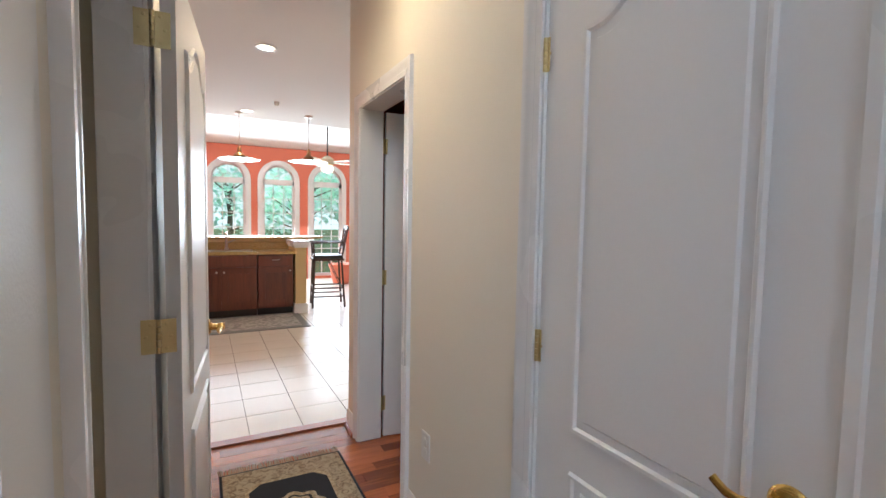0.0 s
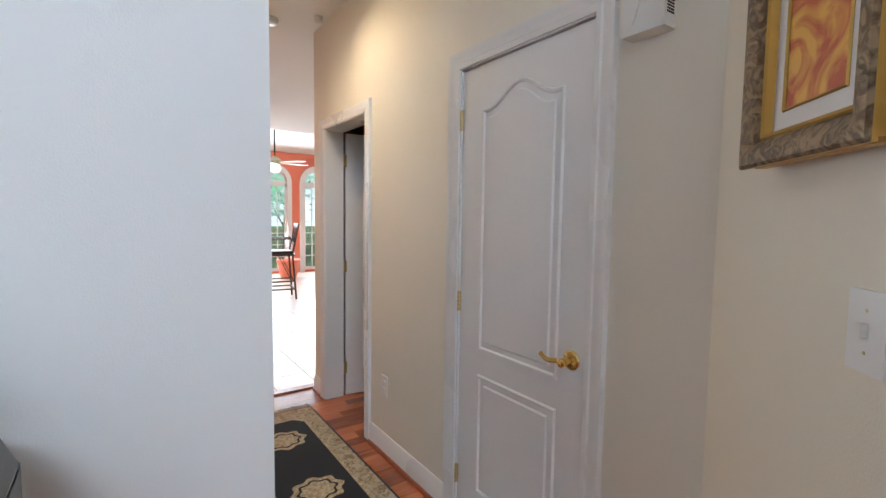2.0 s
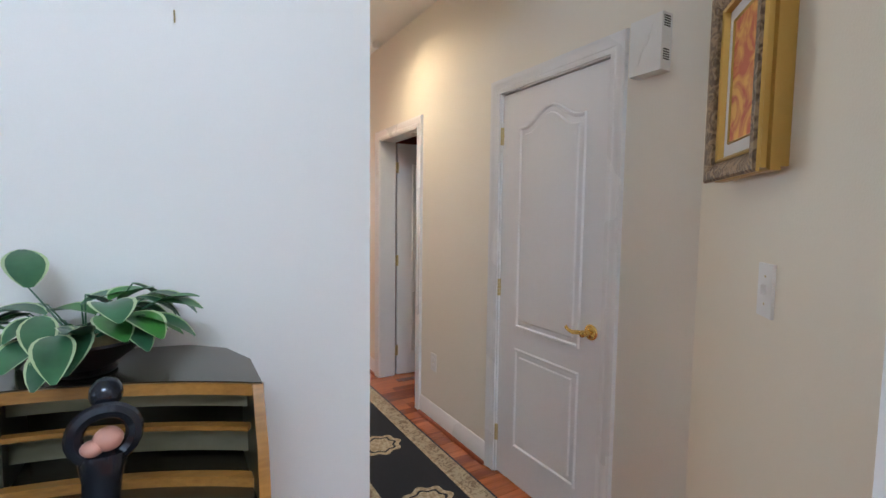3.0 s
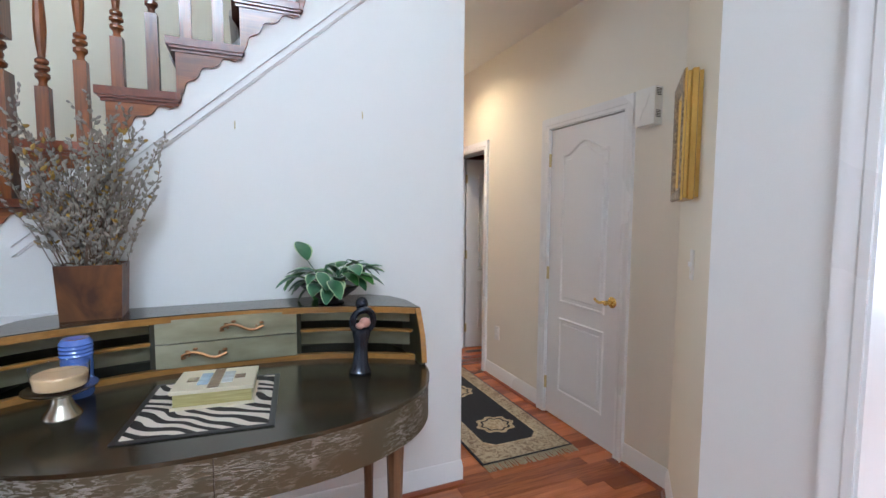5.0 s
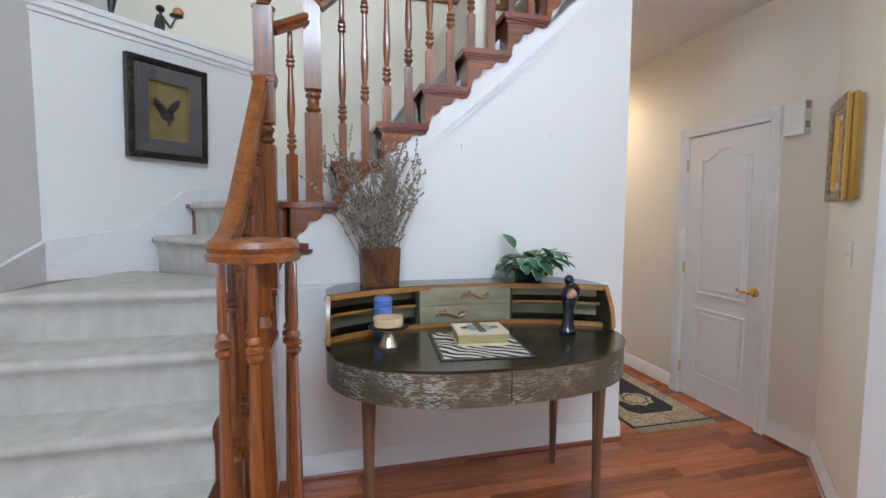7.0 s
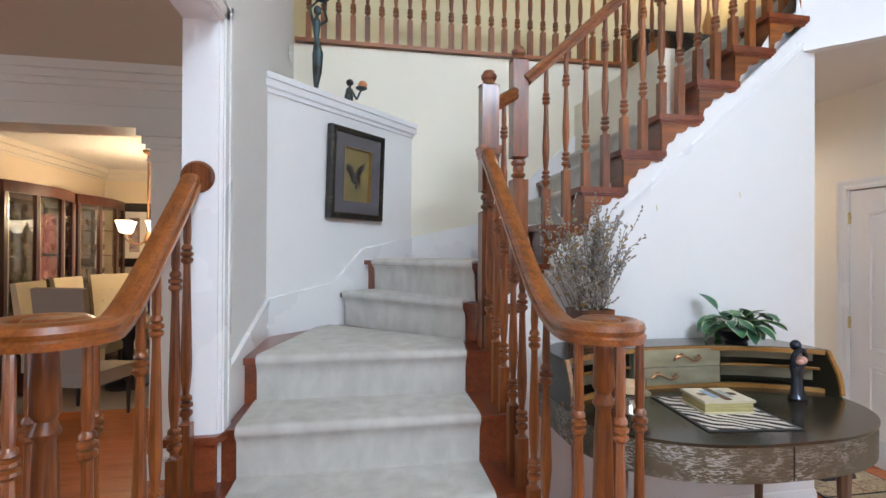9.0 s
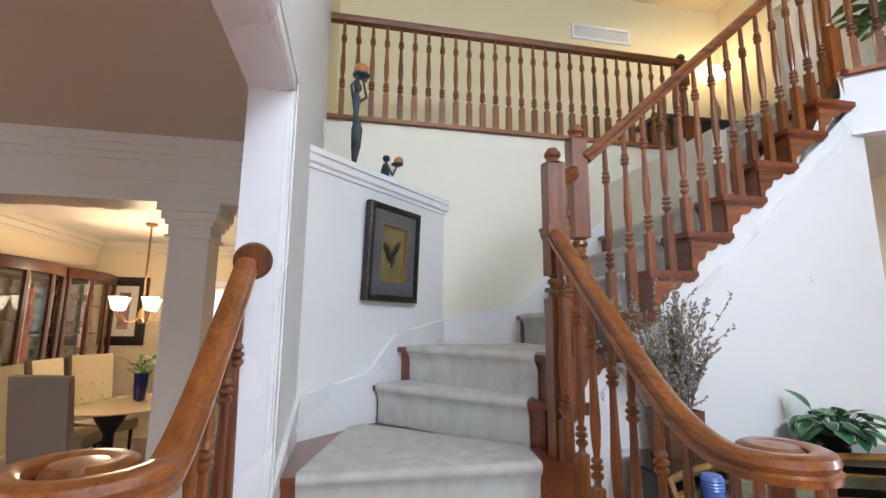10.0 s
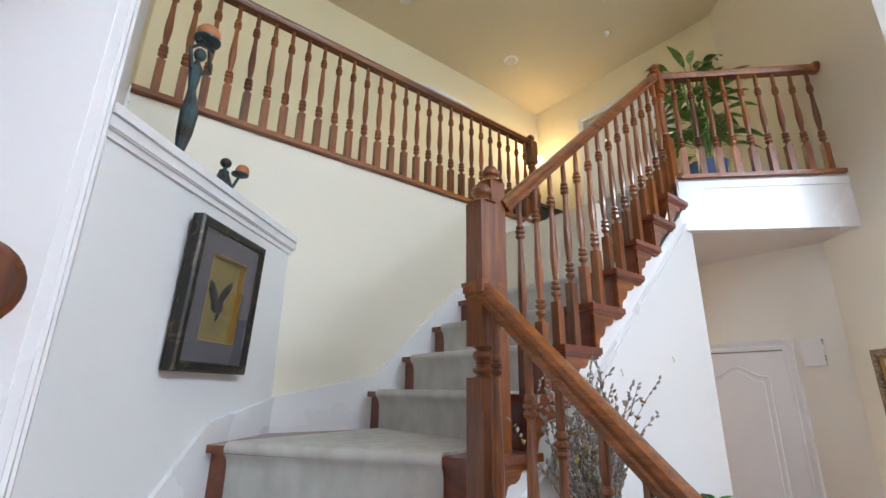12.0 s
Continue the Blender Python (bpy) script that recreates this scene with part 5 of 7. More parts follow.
for _s in (-1, 1):
    x = _s * DW
    side = [(-0.21, ZT - 0.01), (-0.70 + 0.26, ZT - 0.01), (-0.462, ZT + 0.012), (-0.458, ZT + 0.05), (-0.445, ZT + 0.11), (fy(DW) - 0.0, ZD + 0.002), (-0.21, ZD + 0.002)]
    _bm = bmesh.new()
    v = [[_bm.verts.new((x + o, y, z)) for y, z in side] for o in (-_s * 0.018, 0.0)]
    _bm.faces.new(v[0]), _bm.faces.new(v[1][::-1])
    for i in range(len(side)):
        k = (i + 1) % len(side)
        _bm.faces.new((v[0][i], v[0][k], v[1][k], v[1][i]))
    part("side_panel", _bm, M_INSIDE, desk)
    _bm = bmesh.new()
    sweep(_bm, [(x - _s * 0.009, y, z) for y, z in side[2:6]], [(-0.010, -0.005), (0.010, -0.005), (0.010, 0.006), (-0.010, 0.006)], up=Vector((0, -1, 0.3)))
    part("side_edge", _bm, M_EDGE, desk, "gilded curved edge")
    # pigeonhole shelf and two shallow side drawers behind
    _bm = bmesh.new()
    xs = [_s * (0.26 + 0.42 * i / 10) for i in range(11)]
    sweep(_bm, [(q, fy(q) + 0.02, ZT + 0.115) for q in xs], [(-0.01, -0.005), (0.01, -0.005), (0.01, 0.005), (-0.01, 0.005)])
    part("shelf_edge", _bm, M_EDGE, desk)
    for _z in (ZT + 0.048, ZT + 0.145):
        _bm = bmesh.new()
        ring = [(q, fy(q) + 0.055) for q in xs]
        lo, hi = ([_bm.verts.new((a, b, z)) for a, b in ring] for z in (_z, _z + 0.052))
        for i in range(10):
            _bm.faces.new((lo[i], lo[i + 1], hi[i + 1], hi[i]))
        bmesh.ops.solidify(_bm, geom=_bm.faces, thickness=0.01)
        part("side_drawer", _bm, M_SAGE, desk)
    _bm = bmesh.new()
    box(_bm, min(_s * 0.245, _s * 0.262), -0.19, ZT, max(_s * 0.245, _s * 0.262), 0, ZD - 0.004)
    part("divider", _bm, M_INSIDE, desk)
for i, _z in enumerate((ZT + 0.022, ZT + 0.113)):
    _bm = bmesh.new()
    box(_bm, -0.243, -0.205, _z, 0.243, -0.02, _z + 0.087)
    dr = part("drawer", _bm, M_SAGE, desk, "sage silver drawer front", bevel=0.003)
    _bm = bmesh.new()
    hx = 0.045 if i else -0.085
    path = [(hx - 0.075 + 0.15 * k / 14, -0.222 - 0.006 * math.sin(math.pi * k / 14), _z + 0.045 + 0.013 * math.sin(2 * math.pi * k / 14)) for k in range(15)]
    sweep(_bm, path, [(0.0055 * math.cos(a), 0.0055 * math.sin(a)) for a in [2 * math.pi * q / 6 for q in range(6)]])
    for u, dz in ((-0.055, 0.014), (-0.03, 0.022), (0.05, -0.012), (0.068, 0.010), (-0.07, -0.008)):
        ball(_bm, (hx + u, -0.216, _z + 0.045 + dz), 0.009, 8, 0.6)
    for u in (-0.05, 0.05):
        rod(_bm, (hx + u, -0.204, _z + 0.045), (hx + u, -0.224, _z + 0.045), 0.004, seg=6)
    part("handle", _bm, M_ANTIQ, dr, "antique copper twig handle")

# ---- things on the desk ----
M_RUST = two_tone("rusted_metal_vase", (0.060, 0.022, 0.010), (0.22, 0.085, 0.028), 6, 0.35, 0.68, 0.45, 0.35, detail=8, distort=1.4, bump=0.15)
vase = thing("twig_vase", (-1.425, 0.462, ZD + 0.006), 3, "square rusty metal vase of dried willow twigs", "vase")
_bm = bmesh.new()
w0, w1, h = 0.088, 0.096, 0.19
for r0, r1, z0, z1 in ((w0, w1, 0.0, h),):
    v = [[_bm.verts.new((sx * r, sy * r * 0.8, z)) for sx, sy in ((-1, -1), (1, -1), (1, 1), (-1, 1))] for r, z in ((w0, 0), (w1, h), (w1 - 0.006, h), (w0 - 0.006, 0.02))]
    _bm.faces.new(v[0][::-1]), _bm.faces.new(v[3])
    for a, b in zip(v, v[1:]):
        for i in range(4):
            _bm.faces.new((a[i], a[(i + 1) % 4], b[(i + 1) % 4], b[i]))
part("body", _bm, M_RUST, vase, bevel=0.002)
M_TWIG = paint("dry_twig", (0.13, 0.085, 0.055), 0.8, 120, 0.2, 0.05)
M_BUD = paint("grey_willow_bud", (0.31, 0.275, 0.23), 0.9, 120, 0.2, 0.03)
M_BUDB = paint("ochre_dry_leaf", (0.36, 0.22, 0.05), 0.9, 120, 0.25, 0.03)
rng = random.Random(7)
tw, bd, bo = bmesh.new(), bmesh.new(), bmesh.new()


def bud(bm, p, d, r):
    m = Matrix.Translation(p) @ Vector(d).to_track_quat("Z", "Y").to_matrix().to_4x4()
    lathe(bm, [(r * 0.3, 0), (r, r * 1.2), (r * 0.75, r * 2.6), (r * 0.1, r * 3.6)], 5, m)


for i in range(86):
    a, lean = rng.uniform(0, 2 * math.pi), rng.uniform(0.02, 0.42) * (1.3 if rng.random() < 0.3 else 0.9)
    L = rng.uniform(0.22, 0.55) * (1.0 - 0.18 * lean)
    p = Vector((rng.uniform(-0.05, 0.05), rng.uniform(-0.035, 0.035), 0.03))
    lean *= 0.62 if math.cos(a) > 0 else 0.85
    d = Vector((math.cos(a) * lean, math.sin(a) * lean * 0.28, 1)).normalized()
    pts, n = [p.copy()], 9
    for k in range(n):
        d = (d + Vector((rng.uniform(-1, 1), rng.uniform(-0.55, 0.55), rng.uniform(-0.4, 0.3))) * 0.16 + Vector((math.cos(a), math.sin(a) * 0.15, 0)) * (0.012 if math.cos(a) > 0 else 0.035)).normalized()
        if pts[-1].y > 0.085:
            d.y = min(d.y, -0.02)
        pts.append(pts[-1] + d * ((L + 0.16) / n))
        if k > 2:
            for _ in range(3):
                o = Vector((rng.uniform(-1, 1), rng.uniform(-1, 1), rng.uniform(0.2, 1.2))).normalized()
                bud(bo if rng.random() < 0.16 else bd, pts[-1] - d * rng.uniform(0, 0.05), o, rng.uniform(0.0042, 0.0074))
            if rng.random() < 0.35:
                o = (d + Vector((rng.uniform(-1, 1), rng.uniform(-1, 0.4), rng.uniform(-0.2, 0.6))) * 0.7).normalized()
                e = pts[-1] + o * rng.uniform(0.05, 0.11)
                rod(tw, pts[-1], e, 0.0014, 0.0008, 4)
                for q in (0.3, 0.55, 0.8, 1.0):
                    bud(bd, pts[-1].lerp(e, q), (o + Vector((rng.uniform(-1, 1), rng.uniform(-1, 1), rng.uniform(-1, 1))) * 0.7), rng.uniform(0.0040, 0.0066))
    for k in range(n):
        rod(tw, pts[k], pts[k + 1], 0.0024 * (1 - 0.6 * k / n), 0.0024 * (1 - 0.6 * (k + 1) / n), 4)
tagged(part("twig_bundle", tw, M_TWIG, vase, "thin brown dried twigs", smooth=False), kind="stuff")
tagged(part("bud_cluster", bd, M_BUD, vase, "grey willow buds"), kind="stuff")
tagged(part("dry_leaf_cluster", bo, M_BUDB, vase, "ochre dried leaf tips"), kind="stuff")

M_LEAFG = two_tone("variegated_leaf_green", (0.018, 0.075, 0.035), (0.05, 0.17, 0.075), 14, 0.3, 0.7, 0.35, coat=0.25)
M_LEAFB = two_tone("bright_leaf_green", (0.03, 0.14, 0.03), (0.08, 0.28, 0.05), 14, 0.3, 0.7, 0.35, coat=0.25)
M_LEAFE = paint("cream_leaf_edge", (0.42, 0.52, 0.30), 0.4, 60, 0.12, 0.01)


def leaf(bm, base, way, length, width, droop, edge=True, up=Vector((0, 0, 1))):
    """A folded, drooping blade: centre faces in slot 0, rim faces in slot 1."""
    d = Vector(way).normalized()
    side = d.cross(up)
    side = side.normalized() if side.length > 0.05 else Vector((1, 0, 0))
    n, rows, p = 7, [], Vector(base)
    for i in range(n + 1):
        u = i / n
        w = width * (math.sin(math.pi * min(1, u * 0.93 + 0.04)) ** 0.8) * (1 - 0.25 * u)
        nrm = side.cross(d).normalized()
        rows.append([bm.verts.new(p + side * (w * s) + nrm * (abs(s) * w * 0.28)) for s in (-1, -0.84, 0, 0.84, 1)])
        d = (d + Vector((0, 0, -droop / n))).normalized()
        p = p + d * (length / n)
    for a, b in zip(rows, rows[1:]):
        for j in range(4):
            f = bm.faces.new((a[j], a[j + 1], b[j + 1], b[j]))
            f.material_index = 1 if edge and j in (0, 3) else 0
            f.smooth = True


plant = thing("potted_plant", (-0.60, 0.42, ZD + 0.006), 0, "variegated leafy plant in a low black bowl", "potted plant")
M_BOWL = paint("matte_black_bowl", (0.012, 0.011, 0.012), 0.38, 60, 0.2, 0.01)
_bm = bmesh.new()
lathe(_bm, [(0.052, 0.0), (0.055, 0.006), (0.046, 0.012), (0.086, 0.042), (0.122, 0.072), (0.121, 0.077), (0.110, 0.070), (0.03, 0.05)], 28)
part("bowl", _bm, M_BOWL, plant, "black flared bowl")
_bm = bmesh.new()
lathe(_bm, [(0.01, 0.055), (0.09, 0.062), (0.06, 0.072), (0.01, 0.078)], 16)
part("moss", _bm, paint("dry_moss", (0.13, 0.10, 0.04), 0.95, 90, 0.3, 0.1), plant, "brown dried moss")
rng = random.Random(11)
st = bmesh.new()
for i in range(40):
    a = 2 * math.pi * (i * 0.381966) + rng.uniform(-0.25, 0.25)
    el = rng.uniform(0.15, 1.5)
    L = rng.uniform(0.035, 0.135)
    d = Vector((math.cos(a), math.sin(a) * 0.8, el)).normalized()
    b = Vector((math.cos(a) * 0.02, math.sin(a) * 0.02, 0.07))
    tip = b + d * L
    if tip.y > 0.085:
        tip.y = 0.085
    rod(st, b, tip, 0.0022, 0.0016, 5)
    o = Vector((math.cos(a) + rng.uniform(-0.9, 0.9), min(math.sin(a) + rng.uniform(-0.9, 0.6), 0.2), rng.uniform(-0.45, 0.45)))
    _bm, young = bmesh.new(), rng.random() > 0.72
    leaf(_bm, tip, o, rng.uniform(0.085, 0.130), rng.uniform(0.030, 0.045), rng.uniform(0.3, 1.3))
    part("leaf", _bm, (M_LEAFB if young else M_LEAFG, M_LEAFE), plant, "bright green young leaf" if young else "")
for d in ((-0.105, -0.03, 0.105), (0.125, -0.01, 0.135), (0.06, 0.0, 0.14)):
    rod(st, (0, 0, 0.07), d, 0.0022, 0.0016, 5)
    _bm = bmesh.new()
    leaf(_bm, d, (d[0], -0.05, 0.06), 0.095, 0.026, 0.5, edge=False)
    part("leaf", _bm, (M_LEAFB, M_LEAFE), plant, "bright green young leaf")
part("stem_cluster", st, M_LEAFG, plant)

# dark figurine: one plain mesh
M_FIG = paint("dark_blue_bronze", (0.022, 0.026, 0.038), 0.25, 20, 0.3, 0.01, 0.6, 0.3)
M_FIGP = paint("pink_clay", (0.55, 0.28, 0.22), 0.45, 30, 0.1, 0.01)
_bm = bmesh.new()
lathe(_bm, [(0.040, 0.0), (0.044, 0.01), (0.034, 0.03), (0.026, 0.08), (0.027, 0.12), (0.034, 0.15), (0.033, 0.165), (0.012, 0.18)], 18, Matrix.Diagonal((1, 0.85, 1, 1)))
ring = [(0.040 * math.sin(a), -0.006 - 0.020 * (1 - abs(math.cos(a / 2))), 0.196 - 0.042 * math.cos(a)) for a in [2 * math.pi * i / 24 for i in range(24)]]
sweep(_bm, ring, [(0.013 * math.cos(a), 0.011 * math.sin(a)) for a in [2 * math.pi * i / 8 for i in range(8)]], closed=True, up=Vector((0, 1, 0)))
ball(_bm, (0, 0.004, 0.258), 0.024, 14, 1.1)
k0 = len(_bm.faces)
ball(_bm, (0.004, -0.022, 0.192), 0.021, 12, 0.9)
ball(_bm, (-0.016, -0.026, 0.182), 0.016, 12, 0.8)
_bm.faces.ensure_lookup_table()
for f in _bm.faces[k0:]:
    f.material_index = 1
fig = solid("figurine", _bm, (M_FIG, M_FIGP), "dark bronze abstract figurine holding a pink form", "figurine")
fig.matrix_world = pose(-0.550, 0.110, ZT, -4, 4, 8)

# zebra mat and box-like book
M_ZEBRA = two_tone("zebra_stripe_cloth", (0.025, 0.020, 0.018), (0.72, 0.64, 0.55), 10.0, 0.44, 0.56, 0.85, wave=True, distort=9.0, detail=1.0, stretch=(0.8, 1.1, 1))
for _n in M_ZEBRA.node_tree.nodes:
    if _n.type == "TEX_WAVE":
        _n.bands_direction = "DIAGONAL"
        _n.inputs["Detail Scale"].default_value = 0.6
_m = thing("zebra_mat", (-1.038, 0.024, ZT + 0.001), -5.5, "zebra-striped placemat with a black border", "placemat")
_bm = bmesh.new()
box(_bm, -0.197, -0.215, 0, 0.197, 0.215, 0.003)
part("border", _bm, M_BLACK, _m)
_bm = bmesh.new()
box(_bm, -0.180, -0.198, 0.002, 0.180, 0.198, 0.0045)
part("striped_cloth", _bm, M_ZEBRA, _m)
_b = thing("keepsake_box", (-1.018, 0.070, ZT + 0.006), -6, "cream keepsake box with a blue tile pattern on its lid", "box")
M_BOOKC = paint("ivory_cover", (0.66, 0.58, 0.42), 0.4, 40, 0.05, 0.01)
M_GOLDP = two_tone("gilt_page_edge", (0.40, 0.33, 0.12), (0.62, 0.55, 0.26), 50, 0.3, 0.7, 0.4, 0.4, stretch=(0.2, 0.2, 3))
_bm = bmesh.new()
box(_bm, -0.108, -0.085, 0.007, 0.108, 0.085, 0.047)
part("body", _bm, M_GOLDP, _b, "gilt sides", bevel=0.002)
_bm = bmesh.new()
box(_bm, -0.115, -0.092, 0.047, 0.115, 0.092, 0.058)
box(_bm, -0.115, -0.092, 0.0, 0.115, 0.092, 0.008)
part("cover", _bm, M_BOOKC, _b, bevel=0.003)
_cols = [paint("tile_" + n, c, 0.15, 30, 0.1, 0.0, 0.0, 0.5) for n, c in (("blue", (0.10, 0.18, 0.42)), ("pale_blue", (0.36, 0.50, 0.66)), ("brown", (0.22, 0.14, 0.09)), ("white", (0.62, 0.64, 0.64)))]
for i, (x, y) in enumerate([(x, y) for x in (-2, -1, 0, 1, 2) for y in (-2, -1, 0, 1, 2) if abs(x) + abs(y) < 3]):
    _bm = bmesh.new()
    box(_bm, x * 0.034 - 0.0155, y * 0.034 - 0.0155, 0.058, x * 0.034 + 0.0155, y * 0.034 + 0.0155, 0.0605)
    part("tile", _bm, _cols[(i * 7 + x + y) % 4], _b)

# pewter dish with candle, blue jar behind
_d = thing("candle_dish", (-1.425, 0.10, ZT), 0, "pewter footed dish with a cream candle in glass", "candle")
_bm = bmesh.new()
lathe(_bm, [(0.048, 0.0), (0.046, 0.006), (0.030, 0.03), (0.022, 0.055), (0.030, 0.064), (0.060, 0.070), (0.088, 0.082), (0.090, 0.086), (0.06, 0.078), (0.01, 0.074)], 26)
part("dish", _bm, M_PEWTER, _d, "polished pewter foot and rim")
_bm = bmesh.new()
lathe(_bm, [(0.045, 0.079), (0.061, 0.09), (0.066, 0.122), (0.064, 0.126), (0.02, 0.124)], 26)
part("wax", _bm, paint("cream_wax", (0.66, 0.45, 0.25), 0.45, 30, 0.04, 0.0), _d, "cream wax")
_bm = bmesh.new()
lathe(_bm, [(0.048, 0.0785), (0.066, 0.09), (0.071, 0.15), (0.0695, 0.15), (0.0645, 0.09), (0.046, 0.0800)], 26)
ob = part("glass_cup", _bm, glass("clear_glass"), _d, "clear glass cup")
ob.visible_shadow = False
_j = thing("blue_jar", (-1.43, 0.258, ZT + 0.0), 0, "blue ribbed candle jar behind the dish", "jar")
_bm = bmesh.new()
lathe(_bm, [(0.038, 0.0), (0.043, 0.01), (0.043, 0.13)] + [(0.043 + 0.003 * (i % 2), 0.13 + 0.006 * i) for i in range(9)] + [(0.036, 0.188), (0.01, 0.185)], 24)
part("jar", _bm, paint("blue_glass_wax", (0.10, 0.19, 0.55), 0.25, 20, 0.1, 0.0, 0.0, 0.4), _j)

# ---- stairwell and gallery things ----
shadow_box = thing("shadow_box_frame", (-2.664, 1.409, 1.757), 45, "black shadow box with grey mat and gold centre", "picture")
shadow_box.matrix_world = pose(-2.664, 1.409, 1.757, 2.2, 0, 45)  # hangs leaning a little forward
FW, FH = 0.243, 0.595
M_SBF = two_tone("black_gold_worn_frame", (0.018, 0.015, 0.012), (0.12, 0.085, 0.035), 16, 0.55, 0.72, 0.35, 0.2, bump=0.25, detail=5, distort=1.5)
M_GREYMAT = paint("grey_mat_board", (0.105, 0.098, 0.112), 0.85, 90, 0.04, 0.01)
M_GOLDBG = two_tone("gold_fabric_ground", (0.15, 0.11, 0.03), (0.28, 0.215, 0.07), 8, 0.3, 0.7, 0.6, bump=0.1)
frame_ring(shadow_box, "frame", FW, FH, ((0.0, 0.0), (0.0, 0.042), (0.008, 0.050), (0.022, 0.052), (0.036, 0.046), (0.040, 0.038)), M_SBF)
frame_ring(shadow_box, "mat", FW, FH, ((0.040, 0.036), (0.122, 0.036), (0.124, 0.032)), M_GREYMAT, "grey mat")
frame_ring(shadow_box, "fillet", FW, FH, ((0.121, 0.0365), (0.1215, 0.0372), (0.124, 0.0368), (0.125, 0.008)), M_GILT)
_bm = bmesh.new()
box(_bm, -FW + 0.12, -0.009, 0.12, FW - 0.12, -0.003, FH - 0.12)
part("background", _bm, M_GOLDBG, shadow_box, "dull gold background")
_bm = bmesh.new()
for cx, cz, rx, rz, tilt in ((-0.04, 0.315, 0.026, 0.062, -35), (0.035, 0.33, 0.022, 0.070, 38), (0.0, 0.27, 0.046, 0.030, 0), (-0.066, 0.335, 0.024, 0.014, 0), (0.01, 0.235, 0.012, 0.03, 15)):
    m = Matrix.Translation((cx, -0.011, cz)) @ Matrix.Rotation(radians(tilt), 4, "Y") @ Matrix.Diagonal((rx, 0.006, rz, 1))
    bmesh.ops.create_uvsphere(_bm, u_segments=12, v_segments=8, radius=1, matrix=m)
part("dark_shape", _bm, M_BLACK, shadow_box, "dark abstract shape")
_bm = bmesh.new()
box(_bm, -FW + 0.04, -0.0405, 0.04, FW - 0.04, -0.0395, FH - 0.04)
_g = part("glass", _bm, thin_glass("picture_glass", 0.06), shadow_box)
_g.visible_shadow = False

# two ledge figures, each one plain mesh
M_VERD = two_tone("verdigris_bronze", (0.035, 0.030, 0.024), (0.06, 0.10, 0.11), 9, 0.4, 0.6, 0.4, 0.5)
M_ORB = paint("amber_clay_ball", (0.55, 0.20, 0.06), 0.35, 20, 0.12, 0.0)


def tall_figure():
    bm = bmesh.new()
    rods = [((0, 0, 0.02), (0.0, 0, 0.05), 0.02, 0.012), ((0, 0, 0.05), (0.008, 0, 0.16), 0.012, 0.028), ((0.008, 0, 0.16), (0.012, 0, 0.27), 0.028, 0.033), ((0.012, 0, 0.27), (0.002, 0, 0.36), 0.030, 0.014),
            ((0.002, 0, 0.36), (0.0, 0, 0.46), 0.014, 0.026), ((0, 0, 0.46), (0.004, 0, 0.50), 0.022, 0.009), ((-0.022, 0, 0.45), (-0.042, 0, 0.53), 0.009, 0.007), ((-0.042, 0, 0.53), (0.012, 0, 0.60), 0.007, 0.006),
            ((0.022, 0, 0.45), (0.075, 0, 0.50), 0.009, 0.007), ((0.075, 0, 0.50), (0.045, 0, 0.60), 0.007, 0.006), ((-0.01, 0, 0.605), (0.07, 0, 0.605), 0.008, 0.008)]
    for a, b, r, q in rods:
        rod(bm, a, b, r, q, 10)
    for a, b, r, q in rods[:6]:
        ball(bm, b, q * 0.98, 10)
    lathe(bm, [(0.05, 0), (0.05, 0.012), (0.02, 0.022)], 16)
    ball(bm, (0.008, 0, 0.535), 0.024, 10, 1.25)
    lathe(bm, [(0.012, 0.605), (0.05, 0.622), (0.052, 0.63), (0.01, 0.625)], 16, Matrix.Translation((0.03, 0, 0)))
    k = len(bm.faces)
    ball(bm, (0.03, 0, 0.662), 0.046, 16, 0.85)
    bm.faces.ensure_lookup_table()
    for f in bm.faces[k:]:
        f.material_index = 1
    return bm


_f = solid("ledge_sculpture", tall_figure(), (M_VERD, M_ORB), "tall verdigris sculpture lifting an amber ball", "sculpture")
_f.matrix_world = pose(-2.905, 1.315, 2.548, 0, 0, 40) @ Matrix.Diagonal((1.1, 1.1, 1.06, 1))
_bm = bmesh.new()
for a, b, r, q in (((0, 0, 0), (0, 0, 0.06), 0.024, 0.028), ((0, 0, 0.06), (0.005, 0, 0.11), 0.028, 0.020), ((0.005, 0, 0.11), (0.008, 0, 0.13), 0.010, 0.008), ((0.02, 0, 0.10), (0.055, 0, 0.055), 0.009, 0.007), ((0.055, 0, 0.055), (0.085, 0, 0.12), 0.007, 0.006)):
    rod(_bm, a, b, r, q, 10)
ball(_bm, (0.006, 0, 0.15), 0.024, 10, 0.9)
lathe(_bm, [(0.012, 0.118), (0.036, 0.130), (0.037, 0.136), (0.01, 0.134)], 14, Matrix.Translation((0.088, 0, 0)))
_k = len(_bm.faces)
ball(_bm, (0.098, 0, 0.154), 0.030, 14)
_bm.faces.ensure_lookup_table()
for _fc in _bm.faces[_k:]:
    _fc.material_index = 1
_f = solid("ledge_sculpture", _bm, (M_VERD, M_ORB), "small dark sculpture holding an orange ball", "sculpture")
_f.matrix_world = pose(-2.70, 1.475, 2.548, 0, 0, 30) @ Matrix.Diagonal((1.1, 1.1, 1.1, 1))

